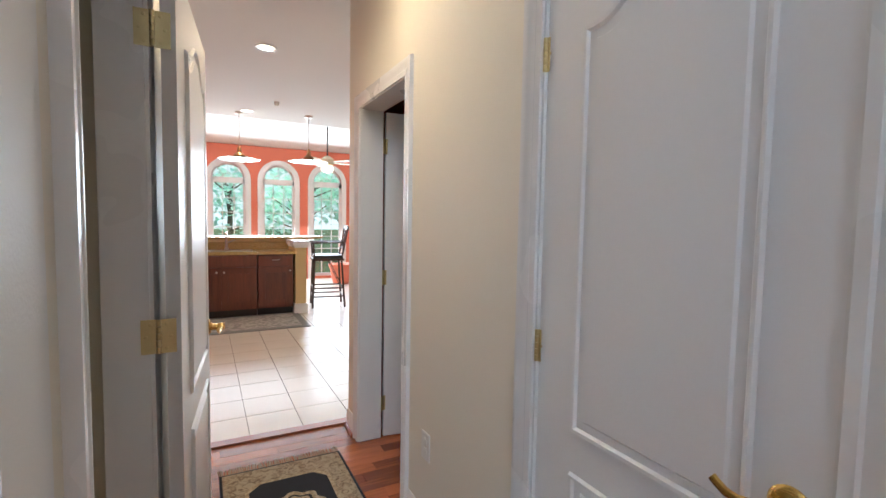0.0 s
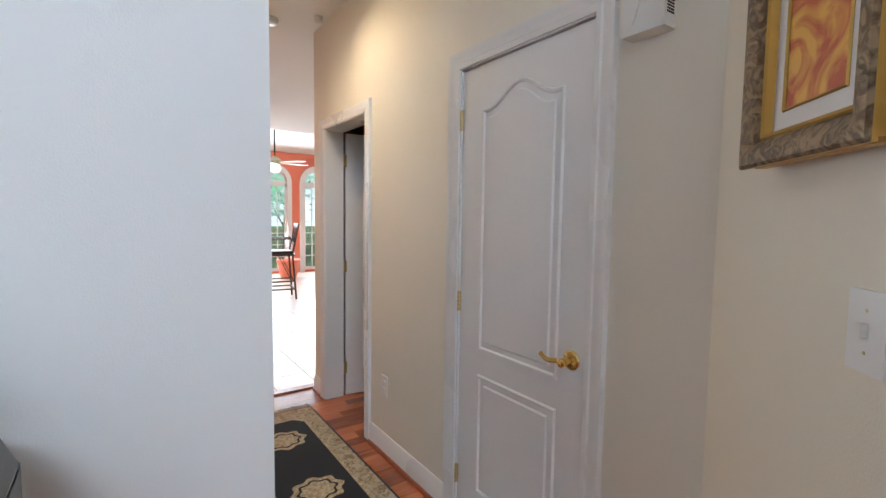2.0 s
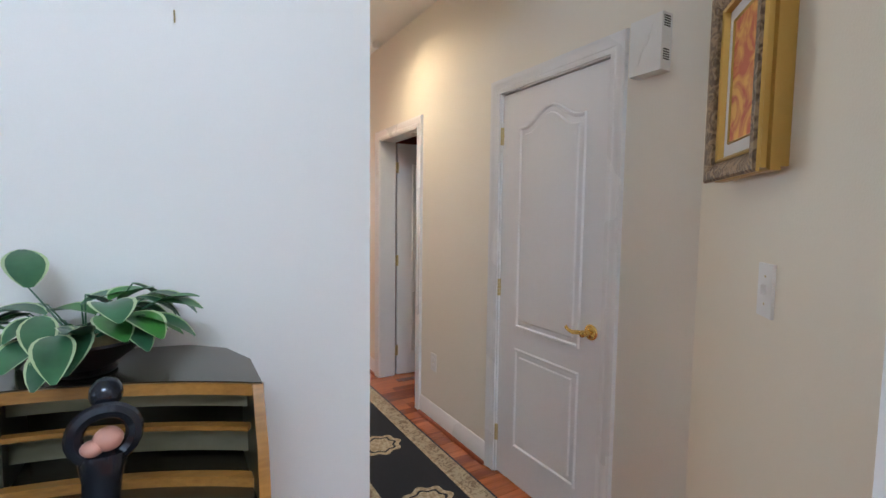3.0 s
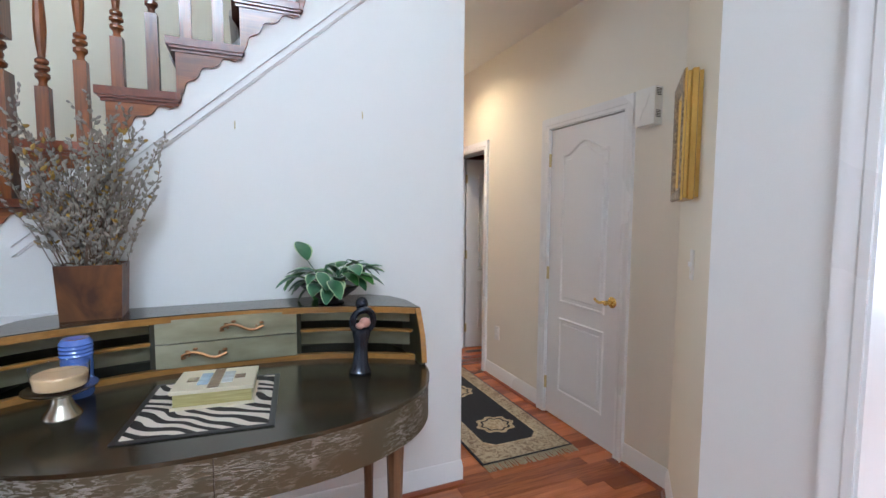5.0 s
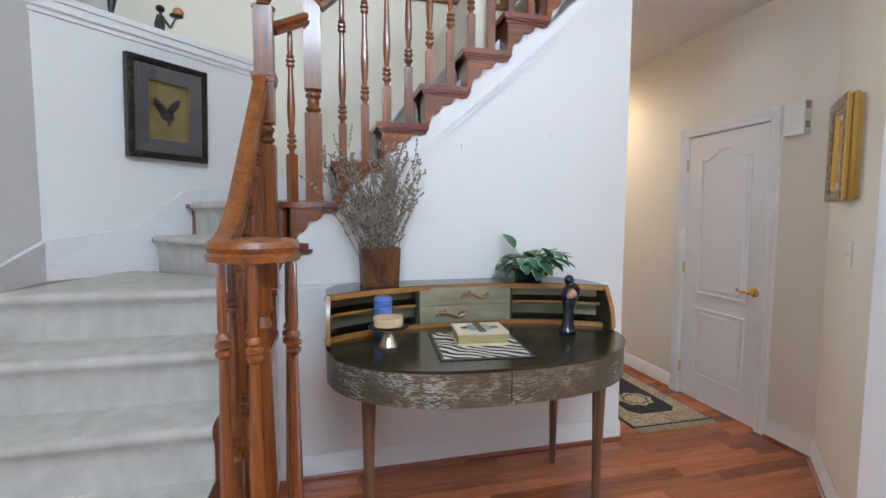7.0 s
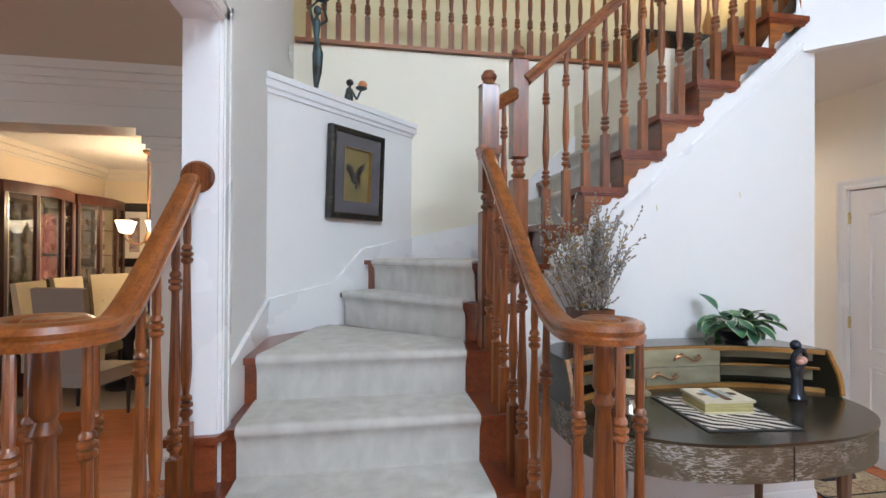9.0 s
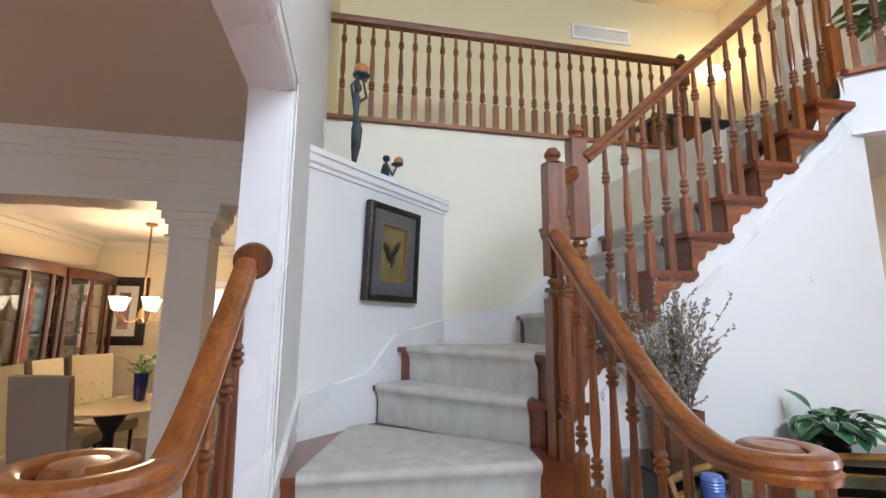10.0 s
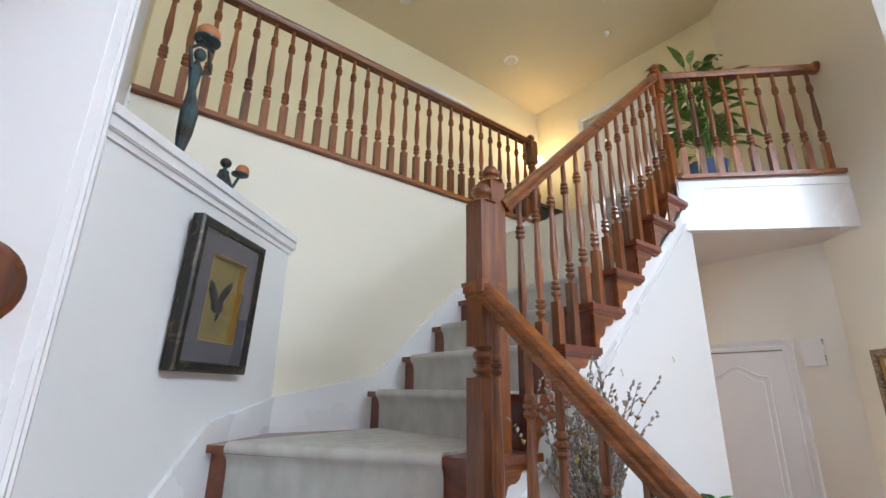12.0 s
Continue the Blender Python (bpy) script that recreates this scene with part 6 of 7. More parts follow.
# tall plant behind the landing rail
palm = thing("floor_plant", (0.62, 0.62, SEC + 0.012), 0, "tall leafy plant in a blue pot on the landing", "potted plant")
_bm = bmesh.new()
lathe(_bm, [(0.10, 0.0), (0.115, 0.02), (0.15, 0.26), (0.16, 0.30), (0.145, 0.30), (0.12, 0.27), (0.01, 0.26)], 22)
part("pot", _bm, paint("blue_glazed_pot", (0.05, 0.10, 0.22), 0.2, 12, 0.2, 0.01, 0.0, 0.5), palm, "blue glazed pot")
M_PALM = two_tone("striped_dark_leaf", (0.06, 0.15, 0.025), (0.20, 0.33, 0.075), 22, 0.35, 0.65, 0.35, coat=0.2)
rng = random.Random(5)
lv, stm = bmesh.new(), bmesh.new()
for i in range(95):
    z = rng.uniform(0.40, 1.18)
    a = rng.uniform(0, 2 * math.pi)
    r = rng.uniform(0.02, 0.10)
    b = Vector((math.cos(a) * r, math.sin(a) * r, z))
    o = Vector((math.cos(a), math.sin(a), rng.uniform(-0.1, 0.8)))
    t = b + o.normalized() * rng.uniform(0.05, 0.16)
    rod(stm, b, t, 0.004, 0.003, 5)
    leaf(lv, t, o, rng.uniform(0.16, 0.27), rng.uniform(0.032, 0.05), rng.uniform(0.6, 1.6), edge=False)
for i in range(5):
    a = i * 1.3
    rod(stm, (0.03 * math.cos(a), 0.03 * math.sin(a), 0.25), (0.09 * math.cos(a), 0.09 * math.sin(a), 1.15), 0.008, 0.005, 6)
for dx, dy, z in ((0.05, 0.0, 1.30), (0.16, -0.04, 1.24), (-0.06, 0.03, 1.25)):
    rod(stm, (0.0, 0, 1.0), (dx * 0.6, dy, z), 0.005, 0.003, 5)
    leaf(lv, (dx * 0.6, dy, z), (dx, dy, 0.18), 0.24, 0.04, 0.9, edge=False)
part("foliage", lv, (M_PALM, M_LEAFE), palm)
part("stem_cluster", stm, M_PALM, palm)

# lamp on a dark table at the end of the gallery
table = thing("console_table", (0.95, 2.92, SEC + 0.012), 0, "black console table against the gallery wall", "console table")
_bm = bmesh.new()
box(_bm, -0.62, -0.22, 0.74, 0.62, 0.2, 0.79)
part("tabletop", _bm, M_BLACK, table, bevel=0.008)
_bm = bmesh.new()
box(_bm, -0.55, -0.19, 0.60, 0.55, 0.17, 0.74)
part("apron", _bm, M_BLACK, table, bevel=0.004)
for _x in (-0.54, 0.54):
    for _y in (-0.17, 0.15):
        _bm = bmesh.new()
        lathe(_bm, [(0.016, 0), (0.024, 0.05), (0.02, 0.3), (0.03, 0.6)], 8, Matrix.Translation((_x, _y, 0)))
        part("leg", _bm, M_BLACK, table)
lamp = thing("table_lamp", (1.30, 2.93, SEC + 0.802), 0, "lit table lamp with a frosted glass shade", "table lamp")
_bm = bmesh.new()
lathe(_bm, [(0.09, 0), (0.09, 0.015), (0.03, 0.03), (0.045, 0.12), (0.06, 0.22), (0.03, 0.34), (0.014, 0.40), (0.014, 0.68)], 18)
part("base", _bm, M_ANTIQ, lamp, "dark bronze lamp base")
_bm = bmesh.new()
lathe(_bm, [(0.15, 0.66), (0.14, 0.70), (0.10, 0.77), (0.03, 0.81)], 22)
part("shade", _bm, glow("lit_frosted_shade", (1.0, 0.78, 0.48), 2.2), lamp, "glowing frosted shade")

upper_door = thing("bedroom_door", (1.70, 2.375, SEC + 0.012), -90, "closed white moulded door on the landing", "door")
door_leaf(upper_door, 1.04, 2.0)
casing("door_casing_6", (1.65, 1.32), (1.65, 2.38), SEC + 2.02, "white casing round the upper doorway")
vent = thing("wall_vent", (-0.03, 3.149, 5.03), 0, "white return-air grille high on the gallery wall", "air vent")
_bm = bmesh.new()
for x0, x1, z0, z1 in ((-0.39, 0.39, 0.17, 0.20), (-0.39, 0.39, 0.0, 0.03), (-0.39, -0.36, 0.03, 0.17), (0.36, 0.39, 0.03, 0.17)):
    box(_bm, x0, -0.014, z0, x1, 0.0, z1)
part("frame", _bm, M_TRIM, vent)
for i in range(11):
    _bm = bmesh.new()
    box(_bm, -0.36, -0.009, -0.0045, 0.36, -0.006, 0.0045, Matrix.Translation((0, 0, 0.037 + i * 0.0127)) @ Matrix.Rotation(radians(35), 4, "X"))
    part("slat", _bm, M_TRIM, vent)
# ---- living and dining side ----
M_DTRIM = paint("cream_trim", (0.74, 0.68, 0.58), 0.4, 60, 0.02, 0.01)
_bm = bmesh.new()
box(_bm, -8.5, 1.60, 2.36, -3.26, 1.86, HC)
for z0, z1, t in ((2.36, 2.39, 0.012), (2.50, 2.515, 0.012), (2.62, 2.66, 0.02), (2.66, 2.71, 0.045), (2.71, HC, 0.07)):
    box(_bm, -8.5, 1.60 - t, z0, -3.26, 1.601, z1)
solid("beam", _bm, M_DTRIM, "moulded cream beam between living and dining rooms", "beam", "structure", smooth=False)
col = thing("column", (-3.90, 1.73, 0), 0, "square cream column with a moulded capital", "column", kind="structure")
_bm = bmesh.new()
box(_bm, -0.115, -0.115, 0.14, 0.115, 0.115, 2.14)
part("shaft", _bm, M_DTRIM, col, bevel=0.004)
_bm = bmesh.new()
for z0, z1, t in ((2.14, 2.16, 0.135), (2.16, 2.22, 0.122), (2.22, 2.25, 0.14), (2.25, 2.30, 0.158), (2.30, 2.359, 0.18)):
    box(_bm, -t, -t, z0, t, t, z1)
part("capital", _bm, M_DTRIM, col, bevel=0.004)
_bm = bmesh.new()
box(_bm, -0.145, -0.145, 0.0, 0.145, 0.145, 0.14)
part("plinth", _bm, M_DTRIM, col, bevel=0.006)
_bm = bmesh.new()
for p, q in (((-2.42, 6.0), (-6.55, 6.0)), ((-6.55, 6.0), (-6.55, 1.9))):
    p, q = Vector((*p, 0)), Vector((*q, 0))
    d = q - p
    m = Matrix.Translation(p) @ Matrix.Rotation(math.atan2(d.y, d.x), 4, "Z")
    for z0, z1, t in ((2.60, 2.63, 0.015), (2.63, 2.70, 0.05), (2.70, HC - 0.002, 0.10)):
        box(_bm, 0, 0.0, z0, d.length, t, z1, m)
solid("crown_moulding", _bm, M_DTRIM, "cream crown moulding of the dining room", "trim", "structure", smooth=False)

M_CHERRYD = wood("dark_cherry_cabinet", (0.030, 0.008, 0.005), (0.085, 0.022, 0.012), 2, 0.3, 0.4)
M_MIRROR = paint("cabinet_mirror_back", (0.26, 0.27, 0.29), 0.04, 4, 0.02, 0.0, 1.0)


def china_cabinet(place):
    """A tall cabinet with a bowed cornice, glazed bays with bright metal strips, shelves and a lower cupboard."""
    c = thing("china_cabinet", place, 90, "dark cherry china cabinet with glazed doors and glassware", "china cabinet", "china cabinets in the dining room")
    W, D = 0.56, 0.40
    bm = bmesh.new()
    bow = [(-W + 2 * W * i / 16, -D - 0.10 * math.cos(math.pi * (i / 16 - 0.5))) for i in range(17)]
    prism(bm, [(W, 0)] + bow[::-1] + [(-W, 0)][::1], 2.12, 2.24)
    part("cornice", bm, M_CHERRYD, c, bevel=0.008)
    bm = bmesh.new()
    prism(bm, [(W, 0)] + bow[::-1] + [(-W, 0)], 0.05, 0.78)
    part("cupboard", bm, M_CHERRYD, c, bevel=0.006)
    bm = bmesh.new()
    box(bm, -W + 0.03, -0.02, 0.78, W - 0.03, -0.005, 2.12)
    part("mirror_back", bm, M_MIRROR, c, "mirrored back")
    for x in (-W + 0.03, -0.20, 0.20, W - 0.03):
        y = -D - 0.10 * math.cos(math.pi * (x / (2 * W)))
        bm = bmesh.new()
        box(bm, x - 0.025, y + 0.002, 0.78, x + 0.025, y + 0.045, 2.12)
        part("post", bm, M_CHERRYD, c)
        bm = bmesh.new()
        box(bm, x + 0.026, y + 0.006, 0.80, x + 0.042, y + 0.02, 2.10)
        part("metal_strip", bm, M_PEWTER, c, "bright bevelled strip")
    for z in (1.12, 1.46, 1.80):
        bm = bmesh.new()
        box(bm, -W + 0.05, -D, z, W - 0.05, -0.03, z + 0.008)
        part("glass_shelf", bm, M_PEWTER, c, "glass shelf edge")
        for k in range(6):
            bm = bmesh.new()
            x = -0.42 + 0.165 * k
            lathe(bm, [(0.025, 0), (0.006, 0.01), (0.006, 0.06), (0.03, 0.09), (0.034, 0.15), (0.028, 0.15)], 10, Matrix.Translation((x, -0.18, z + 0.009)))
            part("glassware", bm, M_PEWTER, c)
    for a, b in ((-W + 0.055, -0.225), (-0.175, 0.175), (0.225, W - 0.055)):
        ya, yb = (-D - 0.10 * math.cos(math.pi * (x / (2 * W))) + 0.02 for x in (a, b))
        bm = bmesh.new()
        v = [bm.verts.new(p) for p in ((a, ya, 0.80), (b, yb, 0.80), (b, yb, 2.10), (a, ya, 2.10))]
        bm.faces.new(v)
        bmesh.ops.solidify(bm, geom=bm.faces, thickness=0.004)
        g = part("door_glass", bm, thin_glass("cabinet_glass", 0.25), c)
        g.visible_shadow = False
    return c


china_cabinet((-6.53, 5.15, 0))
china_cabinet((-6.53, 3.98, 0))
M_CREAMUP = paint("cream_upholstery", (0.60, 0.52, 0.36), 0.85, 200, 0.05, 0.05)
M_GREYUP = paint("taupe_upholstery", (0.30, 0.25, 0.20), 0.85, 200, 0.05, 0.05)


def dining_chair(place, turn, fabric, label):
    """A tall upholstered chair: seat, tufted back that leans, and four legs."""
    c = thing("dining_chair", place, turn, label, "chair", "chairs round the dining table")
    bm = bmesh.new()
    box(bm, -0.24, -0.25, 0.36, 0.24, 0.25, 0.48)
    part("seat", bm, fabric, c, bevel=0.03)
    bm = bmesh.new()
    pr = [(0.24, 0.42), (0.20, 0.42), (0.235, 0.8), (0.30, 1.22), (0.345, 1.21), (0.30, 0.8)]
    v = [[bm.verts.new((x * (1.0 if z < 0.9 else 1.03), y, z)) for y, z in pr] for x in (-0.235, 0.235)]
    bm.faces.new(v[0]), bm.faces.new(v[1][::-1])
    for i in range(len(pr)):
        k = (i + 1) % len(pr)
        bm.faces.new((v[0][i], v[1][i], v[1][k], v[0][k]))
    bk = part("backrest", bm, fabric, c, bevel=0.018)
    for z, y in ((0.72, 0.226), (0.88, 0.247), (1.02, 0.275)):
        for x in (-0.12, 0.0, 0.12):
            bm = bmesh.new()
            ball(bm, (x, y, z), 0.012, 8)
            part("button", bm, fabric, bk)
    for x in (-0.2, 0.2):
        for y in (-0.2, 0.2):
            bm = bmesh.new()
            lathe(bm, [(0.014, 0), (0.022, 0.36)], 8, Matrix.Translation((x, y, 0)))
            part("leg", bm, M_BLACK, c)


dining_chair((-5.59, 3.46, 0), 95, M_CREAMUP, "cream tufted high-back dining chair by the cabinets")
dining_chair((-5.71, 4.21, 0), 88, M_CREAMUP, "cream tufted high-back dining chair at the far side")
dining_chair((-5.69, 4.82, 0), 60, M_CREAMUP, "cream tufted high-back dining chair at the table end")
dining_chair((-5.04, 2.87, 0), 165, M_GREYUP, "taupe high-back dining chair seen from behind")
dt = thing("dining_table", (-5.08, 4.36, 0), 70, "oval dining table with a pale top on a black base", "dining table")
_bm = bmesh.new()
lathe(_bm, [(0.60, 0.725), (0.66, 0.735), (0.66, 0.75), (0.64, 0.755)], 40, Matrix.Diagonal((1.25, 0.85, 1, 1)))
part("tabletop", _bm, paint("pale_stone_top", (0.62, 0.50, 0.32), 0.2, 8, 0.08, 0.0, 0.0, 0.3), dt, "pale glossy oval top")
for _x in (-0.45, 0.45):
    _bm = bmesh.new()
    lathe(_bm, [(0.22, 0), (0.22, 0.03), (0.06, 0.08), (0.05, 0.5), (0.16, 0.70), (0.18, 0.726)], 16, Matrix.Translation((_x, 0, 0)))
    part("pedestal", _bm, M_BLACK, dt, "black scrolled pedestal")
fv = thing("flower_vase", (-5.15, 4.35, 0.756), 0, "cobalt blue vase of pale flowers on the table", "vase")
_bm = bmesh.new()
lathe(_bm, [(0.04, 0), (0.06, 0.02), (0.07, 0.2), (0.075, 0.30), (0.062, 0.30), (0.02, 0.28)], 18)
part("vase", _bm, paint("cobalt_glass", (0.01, 0.015, 0.12), 0.1, 10, 0.1, 0.0, 0.0, 0.6), fv)
rng = random.Random(3)
_lv, _fl = bmesh.new(), bmesh.new()
for i in range(46):
    a, e = rng.uniform(0, 6.28), rng.uniform(0.2, 1.4)
    o = Vector((math.cos(a), math.sin(a), e)).normalized()
    b = Vector((0, 0, 0.30)) + o * rng.uniform(0.06, 0.20)
    rod(_lv, (0, 0, 0.27), b, 0.003, 0.002, 4)
    if i % 3:
        leaf(_lv, b, o, rng.uniform(0.09, 0.18), 0.02, rng.uniform(0.4, 1.4), edge=False)
    else:
        for k in range(5):
            leaf(_fl, b, o + Vector((rng.uniform(-1, 1), rng.uniform(-1, 1), rng.uniform(-0.4, 1))), 0.05, 0.015, 0.6, edge=False)
part("foliage", _lv, (M_LEAFB, M_LEAFE), fv)
part("blossom", _fl, paint("cream_petal", (0.70, 0.60, 0.42), 0.6, 40, 0.08, 0.0), fv)
art = thing("framed_art", (-6.12, 5.998, 1.28), 0, "tall print in a wide black frame on the dining wall", "picture")
frame_ring(art, "frame", 0.30, 0.98, ((0.0, 0.0), (0.0, 0.03), (0.015, 0.036), (0.12, 0.026), (0.13, 0.018)), M_BLACK)
frame_ring(art, "mat", 0.30, 0.98, ((0.13, 0.018), (0.225, 0.018), (0.226, 0.015)), M_MAT)
_bm = bmesh.new()
box(_bm, -0.08, -0.016, 0.22, 0.08, -0.012, 0.76)
part("print", _bm, two_tone("muted_figure_print", (0.20, 0.12, 0.16), (0.42, 0.34, 0.30), 9, 0.4, 0.6, 0.6), art)
ch = thing("chandelier", (-5.24, 4.40, 0.07), 0, "bronze chandelier with lit alabaster cups", "chandelier")
_bm = bmesh.new()
rod(_bm, (0, 0, 1.60), (0, 0, HC - 0.1), 0.012, seg=8)
lathe(_bm, [(0.02, 1.52), (0.05, 1.58), (0.03, 1.66), (0.012, 1.7)], 14)
lathe(_bm, [(0.02, HC - 0.12), (0.06, HC - 0.10), (0.065, HC - 0.071)], 16)
part("stem", _bm, M_ANTIQ, ch)
M_CUP = glow("lit_alabaster", (1.0, 0.84, 0.58), 2.6)
for i in range(5):
    a = 2 * math.pi * i / 5 + 0.3
    c, s = math.cos(a), math.sin(a)
    _bm = bmesh.new()
    sweep(_bm, [(c * r, s * r, z) for r, z in ((0.02, 1.60), (0.10, 1.54), (0.20, 1.55), (0.27, 1.62), (0.28, 1.67))], [(0.008 * math.cos(q), 0.008 * math.sin(q)) for q in [2 * math.pi * k / 6 for k in range(6)]])
    arm = part("arm", _bm, M_ANTIQ, ch)
    _bm = bmesh.new()
    lathe(_bm, [(0.03, 1.67), (0.05, 1.69), (0.075, 1.78), (0.09, 1.82), (0.08, 1.82), (0.03, 1.70)], 16, Matrix.Translation((c * 0.28, s * 0.28, 0)))
    part("glass_cup", _bm, M_CUP, arm, "glowing alabaster cup")
dw = thing("window_2", (-4.95, 6.0, 0), 0, "white dining room window with bright daylight", "window", kind="structure")
_bm = bmesh.new()
for x0, x1, z0, z1 in ((-0.5, -0.44, 0.75, 2.15), (0.44, 0.5, 0.75, 2.15), (-0.44, 0.44, 0.75, 0.82), (-0.44, 0.44, 2.08, 2.15), (-0.44, 0.44, 1.43, 1.48), (-0.02, 0.02, 0.82, 2.08)):
    box(_bm, x0, 0.02, z0, x1, 0.07, z1)
part("sash", _bm, M_TRIM, dw)
_bm = bmesh.new()
for x0, x1, z0, z1 in ((-0.58, -0.5, 0.67, 2.23), (0.5, 0.58, 0.67, 2.23), (-0.5, 0.5, 2.15, 2.23), (-0.5, 0.5, 0.67, 0.75)):
    box(_bm, x0, -0.02, z0, x1, 0.0, z1)
part("casing", _bm, M_TRIM, dw, bevel=0.004)

# ---- study seen through the cased opening ----
cab = thing("lacquer_cabinet", (2.58, -0.22, 0), 0, "black lacquer cabinet with red and gold painted flowers", "cabinet")
M_LACQ = paint("black_lacquer", (0.012, 0.010, 0.010), 0.15, 20, 0.2, 0.0, 0.0, 0.6)
M_RED = paint("deep_red_glaze", (0.22, 0.012, 0.012), 0.15, 10, 0.15, 0.0, 0.0, 0.6)
_bm = bmesh.new()
box(_bm, -0.42, -0.2, 0.10, 0.42, 0.2, 0.86)
part("body", _bm, M_LACQ, cab, bevel=0.006)
_bm = bmesh.new()
box(_bm, -0.44, -0.22, 0.86, 0.44, 0.215, 0.94)
part("top", _bm, M_RED, cab, "dark red lacquer top", bevel=0.01)
for _x in (-0.37, 0.37):
    _bm = bmesh.new()
    box(_bm, _x - 0.04, -0.19, 0.0, _x + 0.04, 0.19, 0.1)
    part("foot", _bm, M_LACQ, cab)
rng = random.Random(9)
for _x in (-0.21, 0.21):
    _bm = bmesh.new()
    box(_bm, _x - 0.2, -0.212, 0.14, _x + 0.2, -0.2, 0.83)
    d = part("door", _bm, M_LACQ, cab, bevel=0.003)
    _bm = bmesh.new()
    for k in range(16):
        x, z = _x + rng.uniform(-0.16, 0.16), rng.uniform(0.2, 0.78)
        for q in range(4):
            a = q * 1.57 + rng.uniform(0, 1)
            m = Matrix.Translation((x + 0.016 * math.cos(a), -0.2125, z + 0.016 * math.sin(a))) @ Matrix.Rotation(-a, 4, "Y") @ Matrix.Diagonal((0.014, 0.0015, 0.006, 1))
            bmesh.ops.create_uvsphere(_bm, u_segments=6, v_segments=4, radius=1, matrix=m)
    part("painted_flowers", _bm, paint("red_gold_paint", (0.35, 0.08, 0.03), 0.4, 30, 0.3, 0.0), d, "red and gold painted flowers")
urn = thing("red_urn", (2.37, -0.22, 0.94), 0, "glossy deep red urn on the lacquer cabinet", "urn")
_bm = bmesh.new()
lathe(_bm, [(0.10, 0), (0.105, 0.02), (0.14, 0.12), (0.15, 0.22), (0.13, 0.32), (0.085, 0.38), (0.075, 0.41), (0.09, 0.43), (0.08, 0.43), (0.03, 0.40)], 28)
part("body", _bm, M_RED, urn)
mir = thing("round_mirror", (2.62, -0.001, 1.70), 0, "round wall mirror in a dark beaded frame", "mirror")
_bm = bmesh.new()
lathe(_bm, [(0.0 + 0.30, 0.0), (0.36, 0.0), (0.37, 0.02), (0.35, 0.04), (0.31, 0.035), (0.30, 0.012)], 40, Matrix.Rotation(radians(90), 4, "X") @ Matrix.Diagonal((0.85, 1.15, 1, 1)))
bmesh.ops.delete(_bm, geom=[f for f in _bm.faces if len(f.verts) > 4], context="FACES")
part("frame", _bm, M_BLACK, mir)
_bm = bmesh.new()
lathe(_bm, [(0.305, 0.004), (0.305, 0.012)], 40, Matrix.Rotation(radians(90), 4, "X") @ Matrix.Diagonal((0.85, 1.15, 1, 1)))
part("mirror_glass", _bm, M_MIRROR, mir)

# ---- front door wall behind the walk ----
fd = thing("window_3", (-1.35, -4.6, 0), 0, "tall white foyer window over the front door", "window", kind="structure")
_bm = bmesh.new()
for i in range(4):
    x = -1.05 + 0.7 * i
    box(_bm, x - 0.025, -0.10, 2.75, x + 0.025, -0.05, 4.75)
for i in range(4):
    z = 2.775 + 0.65 * i
    box(_bm, -1.05, -0.098, z - 0.025, 1.05, -0.052, z + 0.025)
part("sash", _bm, M_TRIM, fd)
dr = thing("door_1", (-1.35, -4.6, 0), 0, "white front door with glazed sidelights", "door", kind="structure")
_bm = bmesh.new()
for x in (-1.25, -0.55, 0.55, 1.22):
    box(_bm, x, -0.12, 0.05, x + 0.05, -0.04, 2.15)
box(_bm, -0.5, -0.10, 0.05, 0.55, -0.055, 0.9)
for z in (0.9, 1.5, 2.10):
    box(_bm, -1.2, -0.10, z, 1.22, -0.05, z + 0.05)
part("frame", _bm, M_DOOR, dr)

# ---- kitchen ----
M_CAB = wood("cherry_cabinet", (0.085, 0.018, 0.010), (0.21, 0.052, 0.024), 2, 0.3, 0.35)
M_GRAN = two_tone("golden_granite", (0.40, 0.25, 0.075), (0.60, 0.42, 0.17), 60, 0.35, 0.65, 0.2, detail=8, coat=0.3)
M_YEL = paint("yellow_post_paint", (0.72, 0.54, 0.26), 0.6, 160, 0.03, 0.02)
M_NICKEL = paint("brushed_nickel", (0.62, 0.58, 0.52), 0.3, 40, 0.05, 0.0, 1.0)
YC = 6.87


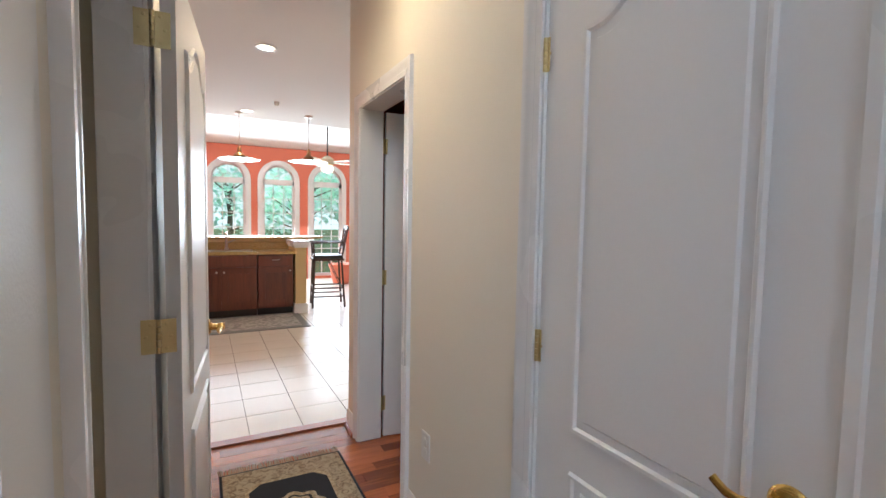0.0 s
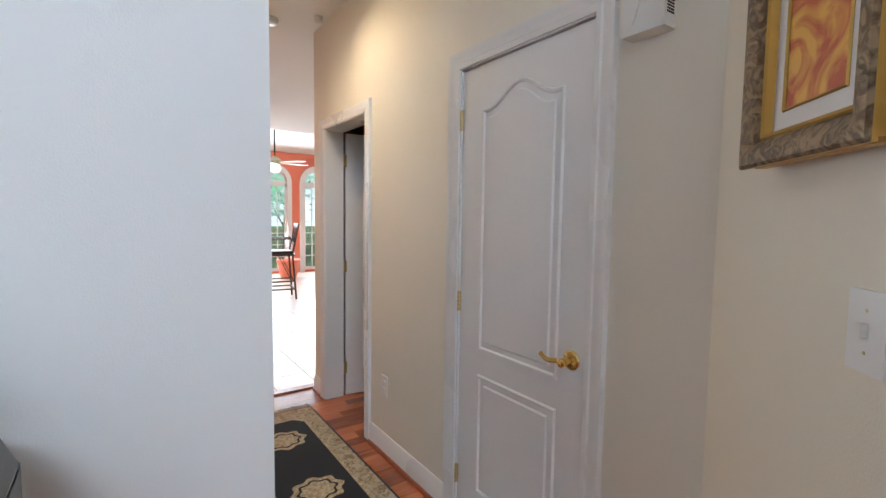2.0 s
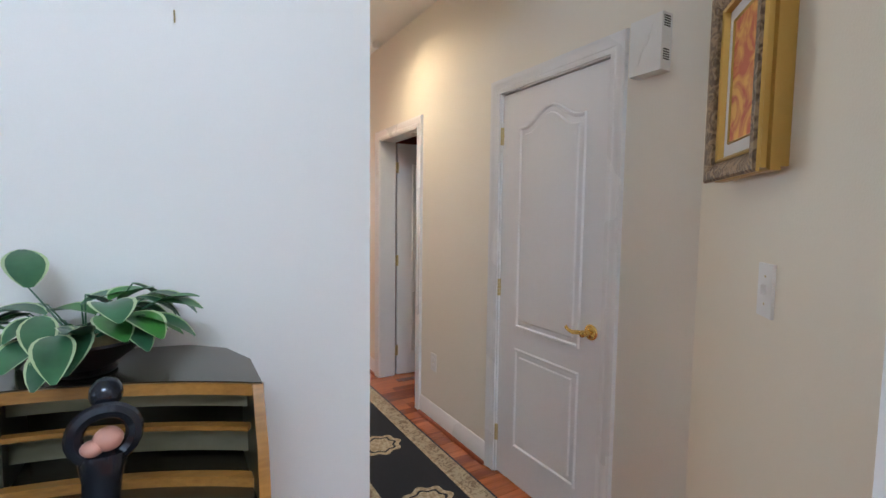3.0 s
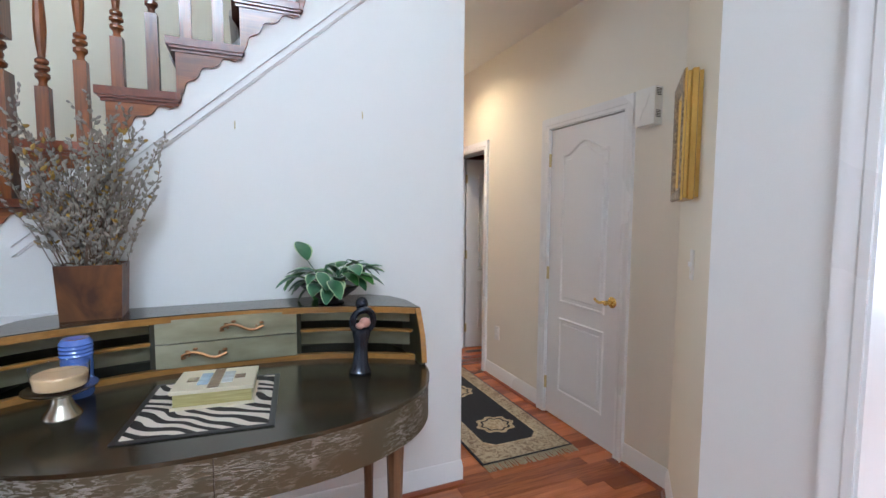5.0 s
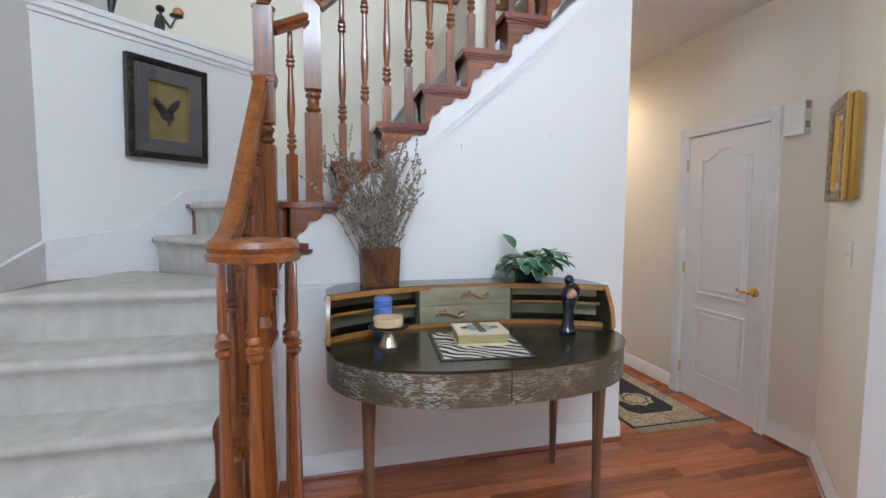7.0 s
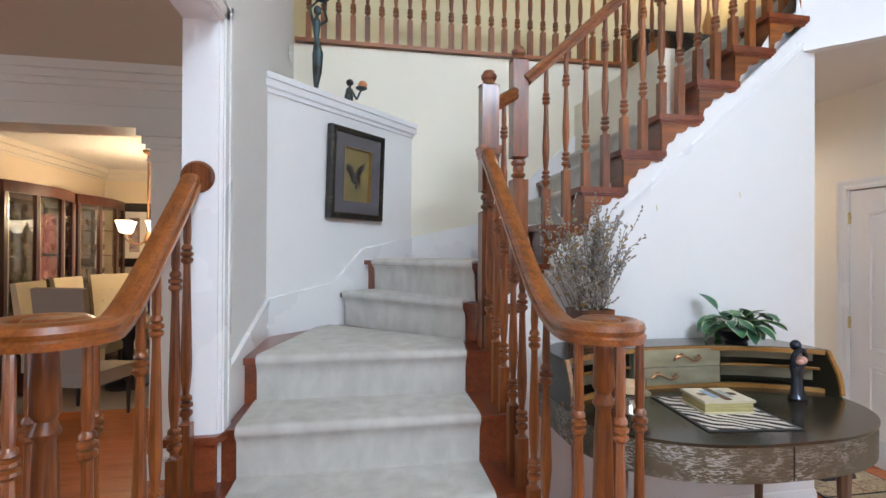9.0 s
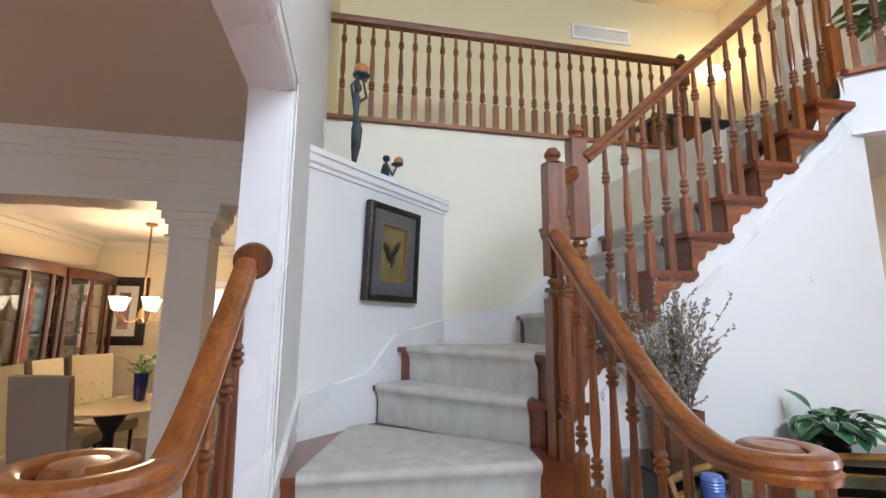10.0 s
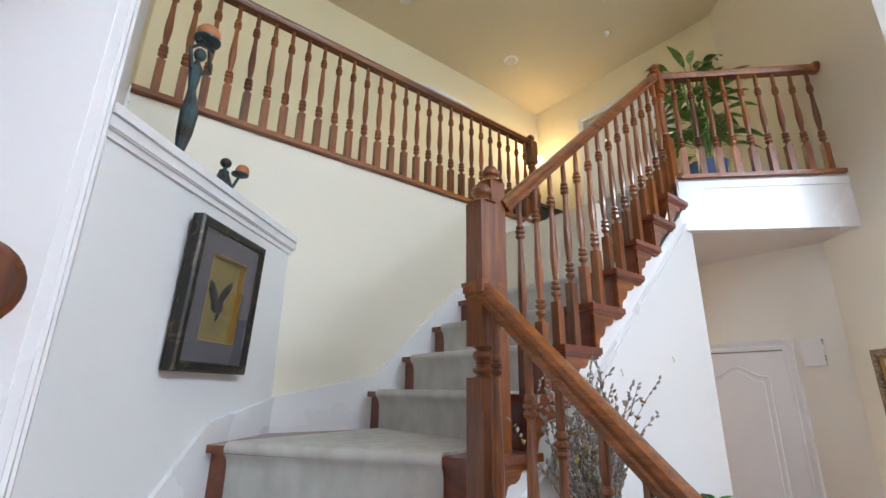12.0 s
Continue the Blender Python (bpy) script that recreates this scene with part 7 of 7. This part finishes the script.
def cabinet_unit(x0, x1, doors, drawers):
    """A base cabinet whose fronts face -y."""
    c = thing("base_cabinet", ((x0 + x1) / 2, YC, 0), 0, "cherry base cabinet with raised-panel doors", "cabinet", "kitchen base cabinets")
    w = (x1 - x0) / 2
    bm = bmesh.new()
    box(bm, -w, 0.02, 0.10, w, 0.58, 0.85)
    part("body", bm, M_CAB, c)
    bm = bmesh.new()
    box(bm, -w, 0.08, 0.0, w, 0.55, 0.10)
    part("toe_kick", bm, M_BLACK, c)
    n = drawers
    for i in range(n):
        a, b = -w + 2 * w * i / n + 0.01, -w + 2 * w * (i + 1) / n - 0.01
        bm = bmesh.new()
        box(bm, a, 0.0, 0.69, b, 0.02, 0.835)
        d = part("drawer_front", bm, M_CAB, c, bevel=0.004)
        if w < 0.3:
            bm = bmesh.new()
            sweep(bm, [((a + b) / 2 - 0.045, 0, 0.775), ((a + b) / 2 - 0.04, -0.025, 0.775), ((a + b) / 2 + 0.04, -0.025, 0.775), ((a + b) / 2 + 0.045, 0, 0.775)], [(0.005 * math.cos(q), 0.005 * math.sin(q)) for q in [2 * math.pi * k / 6 for k in range(6)]])
            part("handle", bm, M_NICKEL, d)
    for i in range(doors):
        a, b = -w + 2 * w * i / doors + 0.01, -w + 2 * w * (i + 1) / doors - 0.01
        bm = bmesh.new()
        box(bm, a, 0.0, 0.13, b, 0.02, 0.68)
        d = part("cabinet_door", bm, M_CAB, c, bevel=0.004)
        bm = bmesh.new()
        for inset, y in ((0.055, 0.006), (0.085, -0.006)):
            box(bm, a + inset, y, 0.13 + inset, b - inset, 0.012, 0.68 - inset)
        part("raised_panel", bm, M_CAB, d, bevel=0.004)
        bm = bmesh.new()
        ball(bm, (b - 0.035 if i % 2 == 0 else a + 0.035, -0.018, 0.62), 0.014, 10)
        part("knob", bm, M_NICKEL, d)


cabinet_unit(-0.95, -0.06, 2, 1)
cabinet_unit(-0.05, 0.86, 2, 1)
cabinet_unit(0.87, 1.34, 1, 1)
_bm = bmesh.new()
box(_bm, -1.0, YC - 0.03, 0.852, 1.36, YC + 0.60, 0.890)
solid("kitchen_worktop", _bm, M_GRAN, "golden granite worktop over cherry cabinets", "worktop", bevel=0.006)
_bm = bmesh.new()
box(_bm, -1.0, YC + 0.60, 0.0, 1.36, YC + 0.72, 1.035)
solid("bar_half_wall", _bm, M_YEL, "yellow half wall behind the sink", "half wall", kind="structure", smooth=False)
_bm = bmesh.new()
box(_bm, -1.0, YC + 0.578, 0.890, 1.36, YC + 0.599, 0.995)
solid("backsplash", _bm, M_GRAN, "golden granite backsplash", "backsplash", kind="structure", bevel=0.003)
_bm = bmesh.new()
prism(_bm, [(-1.0, YC + 0.52), (1.40, YC + 0.52), (1.75, YC + 0.60), (1.95, YC + 0.85), (1.75, YC + 1.05), (-1.0, YC + 1.05)], 1.037, 1.072)
solid("breakfast_bar", _bm, M_GRAN, "raised golden granite bar top with a rounded end", "breakfast bar", bevel=0.01)
post = thing("bar_post", (1.44, YC + 0.35, 0), 0, "yellow square post at the bar end", "post", kind="structure")
_bm = bmesh.new()
box(_bm, -0.075, -0.37, 0.0, 0.075, 0.37, 0.94)
part("shaft", _bm, M_YEL, post)
_bm = bmesh.new()
for z0, z1, t in ((0.0, 0.14, 0.02), (0.94, 0.97, 0.015), (0.97, 1.036, 0.035)):
    box(_bm, -0.075 - t, -0.37 - t, z0, 0.075 + t, 0.37, z1)
part("cap_and_base", _bm, M_TRIM, post, "cream moulded cap and base", bevel=0.005)
fc = thing("kitchen_faucet", (0.50, YC + 0.48, 0.890), 0, "brushed nickel gooseneck faucet behind the sink", "faucet")
_bm = bmesh.new()
lathe(_bm, [(0.028, 0), (0.028, 0.02), (0.018, 0.03), (0.016, 0.14)], 14)
sweep(_bm, [(0, 0, 0.13), (0, -0.01, 0.20), (0, -0.06, 0.25), (0, -0.13, 0.24), (0, -0.16, 0.19)], [(0.012 * math.cos(q), 0.012 * math.sin(q)) for q in [2 * math.pi * k / 8 for k in range(8)]], up=Vector((1, 0, 0)))
part("spout", _bm, M_NICKEL, fc)
_bm = bmesh.new()
rod(_bm, (0.02, 0, 0.10), (0.10, 0, 0.14), 0.008)
part("lever", _bm, M_NICKEL, fc)
_bm = bmesh.new()
box(_bm, 0.22, YC + 0.10, 0.8905, 0.82, YC + 0.44, 0.8945)
solid("sink_rim", _bm, M_NICKEL, "steel sink rim set in the worktop", "sink", bevel=0.0015)

mat = thing("kitchen_mat", (0.45, 6.44, 0.0), 0, "grey patterned kitchen mat with a darker border", "rug")
_bm = bmesh.new()
box(_bm, -0.95, -0.47, 0.0, 0.95, 0.47, 0.008)
part("border", _bm, paint("slate_mat_border", (0.22, 0.22, 0.21), 0.95, 90, 0.15, 0.08), mat)
_bm = bmesh.new()
box(_bm, -0.86, -0.38, 0.008, 0.86, 0.38, 0.010)
part("field", _bm, two_tone("grey_mat_weave", (0.24, 0.24, 0.22), (0.42, 0.41, 0.37), 9, 0.4, 0.6, 0.95, distort=2), mat)

M_RATTAN = wood("dark_rattan", (0.025, 0.012, 0.008), (0.085, 0.035, 0.02), 2, 0.4, 0.2)
stool = thing("bar_stool", (1.92, 7.32, 0), -98, "dark rattan bar stool with arms and a leather seat", "bar stool")
for _x in (-0.20, 0.20):
    for _y, lean in ((-0.20, -0.03), (0.20, 0.05)):
        _bm = bmesh.new()
        rod(_bm, (_x * 1.15, _y + lean, 0), (_x, _y, 0.74), 0.016)
        part("leg", _bm, M_RATTAN, stool)
for z in (0.17, 0.30):
    _bm = bmesh.new()
    for a, b in (((-0.22, -0.22), (0.22, -0.22)), ((0.22, -0.22), (0.22, 0.23)), ((0.22, 0.23), (-0.22, 0.23)), ((-0.22, 0.23), (-0.22, -0.22))):
        rod(_bm, (*a, z), (*b, z), 0.012)
    part("stretcher", _bm, M_RATTAN, stool)
_bm = bmesh.new()
box(_bm, -0.24, -0.24, 0.72, 0.24, 0.24, 0.75)
part("seat_frame", _bm, M_RATTAN, stool, bevel=0.008)
_bm = bmesh.new()
box(_bm, -0.22, -0.22, 0.75, 0.22, 0.22, 0.80)
part("seat", _bm, paint("black_leather", (0.03, 0.025, 0.022), 0.4, 90, 0.1, 0.04), stool, "black leather seat", bevel=0.02)
for _s in (-1, 1):
    _bm = bmesh.new()
    rod(_bm, (_s * 0.22, -0.20, 0.74), (_s * 0.24, -0.22, 0.98), 0.013)
    sweep(_bm, [(_s * 0.24, -0.25, 0.99), (_s * 0.245, 0.0, 1.0), (_s * 0.22, 0.24, 1.0)], [(-0.018, -0.012), (0.018, -0.012), (0.018, 0.012), (-0.018, 0.012)])
    part("arm", _bm, M_RATTAN, stool)
    _bm = bmesh.new()
    rod(_bm, (_s * 0.20, 0.20, 0.74), (_s * 0.20, 0.30, 1.24), 0.015)
    part("back_post", _bm, M_RATTAN, stool)
for _z0, _z1 in ((0.88, 0.93), (1.17, 1.25)):
    _bm = bmesh.new()
    y0, y1 = 0.20 + 0.2 * (_z0 - 0.74), 0.20 + 0.2 * (_z1 - 0.74)
    sweep(_bm, [(x, (y0 + y1) / 2 + 0.03 * (1 - (x / 0.2) ** 2), (_z0 + _z1) / 2) for x in (-0.20, -0.1, 0.0, 0.1, 0.20)], [(-0.009, -(_z1 - _z0) / 2), (0.009, -(_z1 - _z0) / 2), (0.009, (_z1 - _z0) / 2), (-0.009, (_z1 - _z0) / 2)])
    part("back_rail", _bm, M_RATTAN, stool, bevel=0.003)
for _x in (-0.12, -0.06, 0.0, 0.06, 0.12):
    _bm = bmesh.new()
    o = 0.03 * (1 - (_x / 0.2) ** 2)
    rod(_bm, (_x, 0.232 + o, 0.92), (_x, 0.288 + o, 1.18), 0.009, seg=6)
    part("back_slat", _bm, M_RATTAN, stool)
for _s in (-1, 1):
    _bm = bmesh.new()
    rod(_bm, (_s * 0.215, -0.205, 0.30), (_s * 0.05, -0.20, 0.72), 0.007, seg=6)
    rod(_bm, (_s * 0.215, 0.215, 0.30), (_s * 0.21, 0.02, 0.72), 0.007, seg=6)
    part("brace", _bm, M_RATTAN, stool)
pot = thing("flower_pot", (2.75, 9.6, 0), 0, "red clay pot on the sunroom floor", "plant pot")
_bm = bmesh.new()
lathe(_bm, [(0.14, 0), (0.16, 0.02), (0.23, 0.34), (0.25, 0.36), (0.25, 0.42), (0.22, 0.42), (0.18, 0.38)], 20)
part("pot", _bm, M_CORAL, pot)


def pendant(place):
    p = thing("pendant_lamp", place, 0, "glass saucer pendant lamp with a copper cap", "pendant lamp", "pendants over the bar")
    x, y, z = 0, 0, 0
    bm = bmesh.new()
    rod(bm, (0, 0, 0.16), (0, 0, 0.60), 0.006)
    lathe(bm, [(0.012, 0.585), (0.05, 0.60), (0.055, 0.62)], 14)
    part("cord", bm, M_NICKEL, p)
    bm = bmesh.new()
    lathe(bm, [(0.075, 0.02), (0.07, 0.05), (0.03, 0.09), (0.026, 0.13), (0.012, 0.17)], 18)
    part("cap", bm, M_ANTIQ, p, "copper cap")
    bm = bmesh.new()
    lathe(bm, [(0.26, -0.012), (0.265, -0.006), (0.16, 0.018), (0.075, 0.03), (0.07, 0.024), (0.15, 0.010)], 30)
    ob = part("glass_saucer", bm, thin_glass("seafoam_glass", 0.38, (0.80, 0.94, 0.90)), p, "seafoam glass saucer")
    ob.visible_shadow = False
    return p


_p = pendant((0.66, 7.00, 2.15))
copy_thing(_p, pose(1.53, 6.75, 2.15))
fan = thing("ceiling_fan", (2.3, 8.9, -0.10), 0, "ceiling fan with pale wide blades and a lit globe", "ceiling fan")
_bm = bmesh.new()
rod(_bm, (0, 0, 2.62), (0, 0, 3.42), 0.014)
lathe(_bm, [(0.03, 3.38), (0.08, 3.41), (0.085, 3.48)], 16)
part("downrod", _bm, M_BLACK, fan)
_bm = bmesh.new()
lathe(_bm, [(0.05, 2.46), (0.12, 2.48), (0.13, 2.56), (0.07, 2.62), (0.02, 2.64)], 20)
part("motor", _bm, M_CREAMUP, fan)
_bm = bmesh.new()
lathe(_bm, [(0.02, 2.32), (0.09, 2.34), (0.12, 2.40), (0.08, 2.46)], 18)
part("globe", _bm, M_CUP, fan, "glowing glass globe")
for i in range(5):
    a = 2 * math.pi * i / 5 + 0.25
    _bm = bmesh.new()
    prism(_bm, [(0.12, -0.04), (0.3, -0.09), (0.68, -0.11), (0.75, 0.0), (0.68, 0.11), (0.3, 0.09), (0.12, 0.04)], 2.515, 2.525, Matrix.Rotation(a, 4, "Z"))
    part("blade", _bm, paint("pale_palm_blade", (0.55, 0.45, 0.30), 0.6, 40, 0.1, 0.03), fan)

# garden beyond the sunroom: grass and leafy trees
slab("ground", [(-60, 10.8), (60, 10.8), (60, 80), (-60, 80)], -0.7, -0.45, paint("garden_grass", (0.07, 0.13, 0.035), 0.95, 6, 0.4, 0.1), "sunlit lawn behind the house", "ground")
M_BARK = paint("tree_bark", (0.16, 0.13, 0.10), 0.9, 20, 0.3, 0.2)
# leaf colours paled, translucence added on top, to paint in overexposed daylight
M_TLEAF = two_tone("daylight_paled_leaf", (0.28, 0.40, 0.32), (0.46, 0.57, 0.48), 1.6, 0.3, 0.7, 0.6)
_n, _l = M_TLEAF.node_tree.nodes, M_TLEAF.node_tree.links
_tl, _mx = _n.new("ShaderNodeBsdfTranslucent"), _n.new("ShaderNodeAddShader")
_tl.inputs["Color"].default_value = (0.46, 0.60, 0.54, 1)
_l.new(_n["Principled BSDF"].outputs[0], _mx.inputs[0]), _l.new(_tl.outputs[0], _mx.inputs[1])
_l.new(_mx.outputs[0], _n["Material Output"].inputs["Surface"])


def tree(x, y, h, seed):
    r = random.Random(seed)
    t = thing("tree", (x, y, -0.45), 0, "leafy green garden tree beyond the windows", "tree", "garden trees")
    bm = bmesh.new()
    rod(bm, (0, 0, 0), (0.1, 0, h * 0.55), 0.16, 0.08, 10)
    ends = []
    for i in range(9):
        a, z = r.uniform(0, 6.28), h * r.uniform(0.18, 0.55)
        e = (math.cos(a) * h * 0.28, math.sin(a) * h * 0.28, z + h * r.uniform(0.1, 0.35))
        rod(bm, (0.05, 0, z), e, 0.05, 0.02, 6)
        ends.append(e)
    part("trunk", bm, M_BARK, t)
    bm = bmesh.new()
    for i in range(1500):
        e = r.choice(ends + [(0, 0, h * 0.8)])
        p = Vector(e) + Vector((r.gauss(0, 1), r.gauss(0, 1), r.gauss(0, 0.8))) * h * 0.12
        leaf_d = Vector((r.uniform(-1, 1), r.uniform(-1, 1), r.uniform(-0.8, 0.4))).normalized()
        s = leaf_d.cross(Vector((0, 0, 1))).normalized() * 0.11
        v = [bm.verts.new(q) for q in (p, p + leaf_d * 0.13 + s, p + leaf_d * 0.28, p + leaf_d * 0.13 - s)]
        bm.faces.new(v)
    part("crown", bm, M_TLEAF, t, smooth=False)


for i, (x, y, h) in enumerate(((-1.6, 20.0, 5.2), (1.2, 23.0, 6.0), (3.6, 19.0, 4.6), (6.2, 22.0, 5.6), (-4.0, 26.0, 6.2))):
    tree(x, y, h, i)

# added emissive sheet that fills the windows with blown-out brightness
_m, _t, _n, _l, _b = nodes_of("glowing_backdrop_sheet")
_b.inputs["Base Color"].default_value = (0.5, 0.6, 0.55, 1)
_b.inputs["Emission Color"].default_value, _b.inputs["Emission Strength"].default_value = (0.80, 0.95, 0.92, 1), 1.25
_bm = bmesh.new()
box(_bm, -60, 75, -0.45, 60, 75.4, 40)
solid("backdrop", _bm, _m, "glowing pale sheet standing in for the bright distance", "backdrop", "structure", smooth=False)

# ---- floors, piece by piece ----
random.seed(4)
_tile = None
TS = 0.325
_k = 0
rest = bmesh.new()
_bmt = bmesh.new()
box(_bmt, -TS / 2 + 0.003, -TS / 2 + 0.003, -0.012, TS / 2 - 0.003, TS / 2 - 0.003, 0.0)
_tile = mesh_of(_bmt, M_TILE, True, 0.002, 1)
kf = bpy.data.objects["kitchen_subfloor"]
for iy in range(23):
    for ix in range(-4, 18):
        x, y = 0.30 + ix * TS, 3.16 + TS / 2 + iy * TS
        if 0.0 < x < 3.1 and y < 9.6 and not (x > 1.4 and y < 3.9) and _k < 290:
            ob = new("tile", _tile)
            ob.parent = kf
            ob.location = (x, y, 0.0)
            _k += 1
        else:
            box(rest, x - TS / 2 + 0.003, y - TS / 2 + 0.003, -0.012, x + TS / 2 - 0.003, y + TS / 2 - 0.003, 0.0)
ob = part("far_tiles", rest, M_TILE, kf, smooth=False)
tagged(ob, kind="stuff")

BW = 0.083
_boards = {}


def board_mesh(L):
    key = round(L, 1)
    if key not in _boards:
        bm = bmesh.new()
        box(bm, -key / 2 + 0.0006, -BW / 2 + 0.0006, -0.018, key / 2 - 0.0006, BW / 2 - 0.0006, 0.0)
        _boards[key] = mesh_of(bm, M_FLOOR, False, 0.0012, 1)
    return _boards[key], key


rest, near = bmesh.new(), 0
y = -1.02
while y < 3.09:
    x = -2.3 - random.uniform(0, 0.8)
    while x < 1.25:
        L = random.choice((0.5, 0.7, 0.8, 0.9, 1.1, 1.2))
        me, L = board_mesh(L)
        cx = x + L / 2
        if not (y > 0.65 and cx + L / 2 < 0.0) and near < 295:
            ob = new("floor_board", me)
            ob.parent = floor
            ob.location = (cx, y + BW / 2, 0.0)
            near += 1
        x += L
    y += BW
y = -4.6
while y < 3.1:
    x = -8.4 - random.uniform(0, 0.8)
    while x < 4.2:
        L = random.uniform(0.5, 1.3)
        if not (y > -1.03 and -2.9 < x + L / 2 < 1.0):
            lim = min(x + L, -2.35) if (y > -1.03 and x < -2.3) else x + L
            box(rest, x + 0.0006, y + 0.0006, -0.018, lim - 0.0006, y + BW - 0.0006, -0.001)
        x += L
    y += BW
ob = part("far_boards", rest, M_FLOOR, floor, smooth=False)
tagged(ob, kind="stuff")
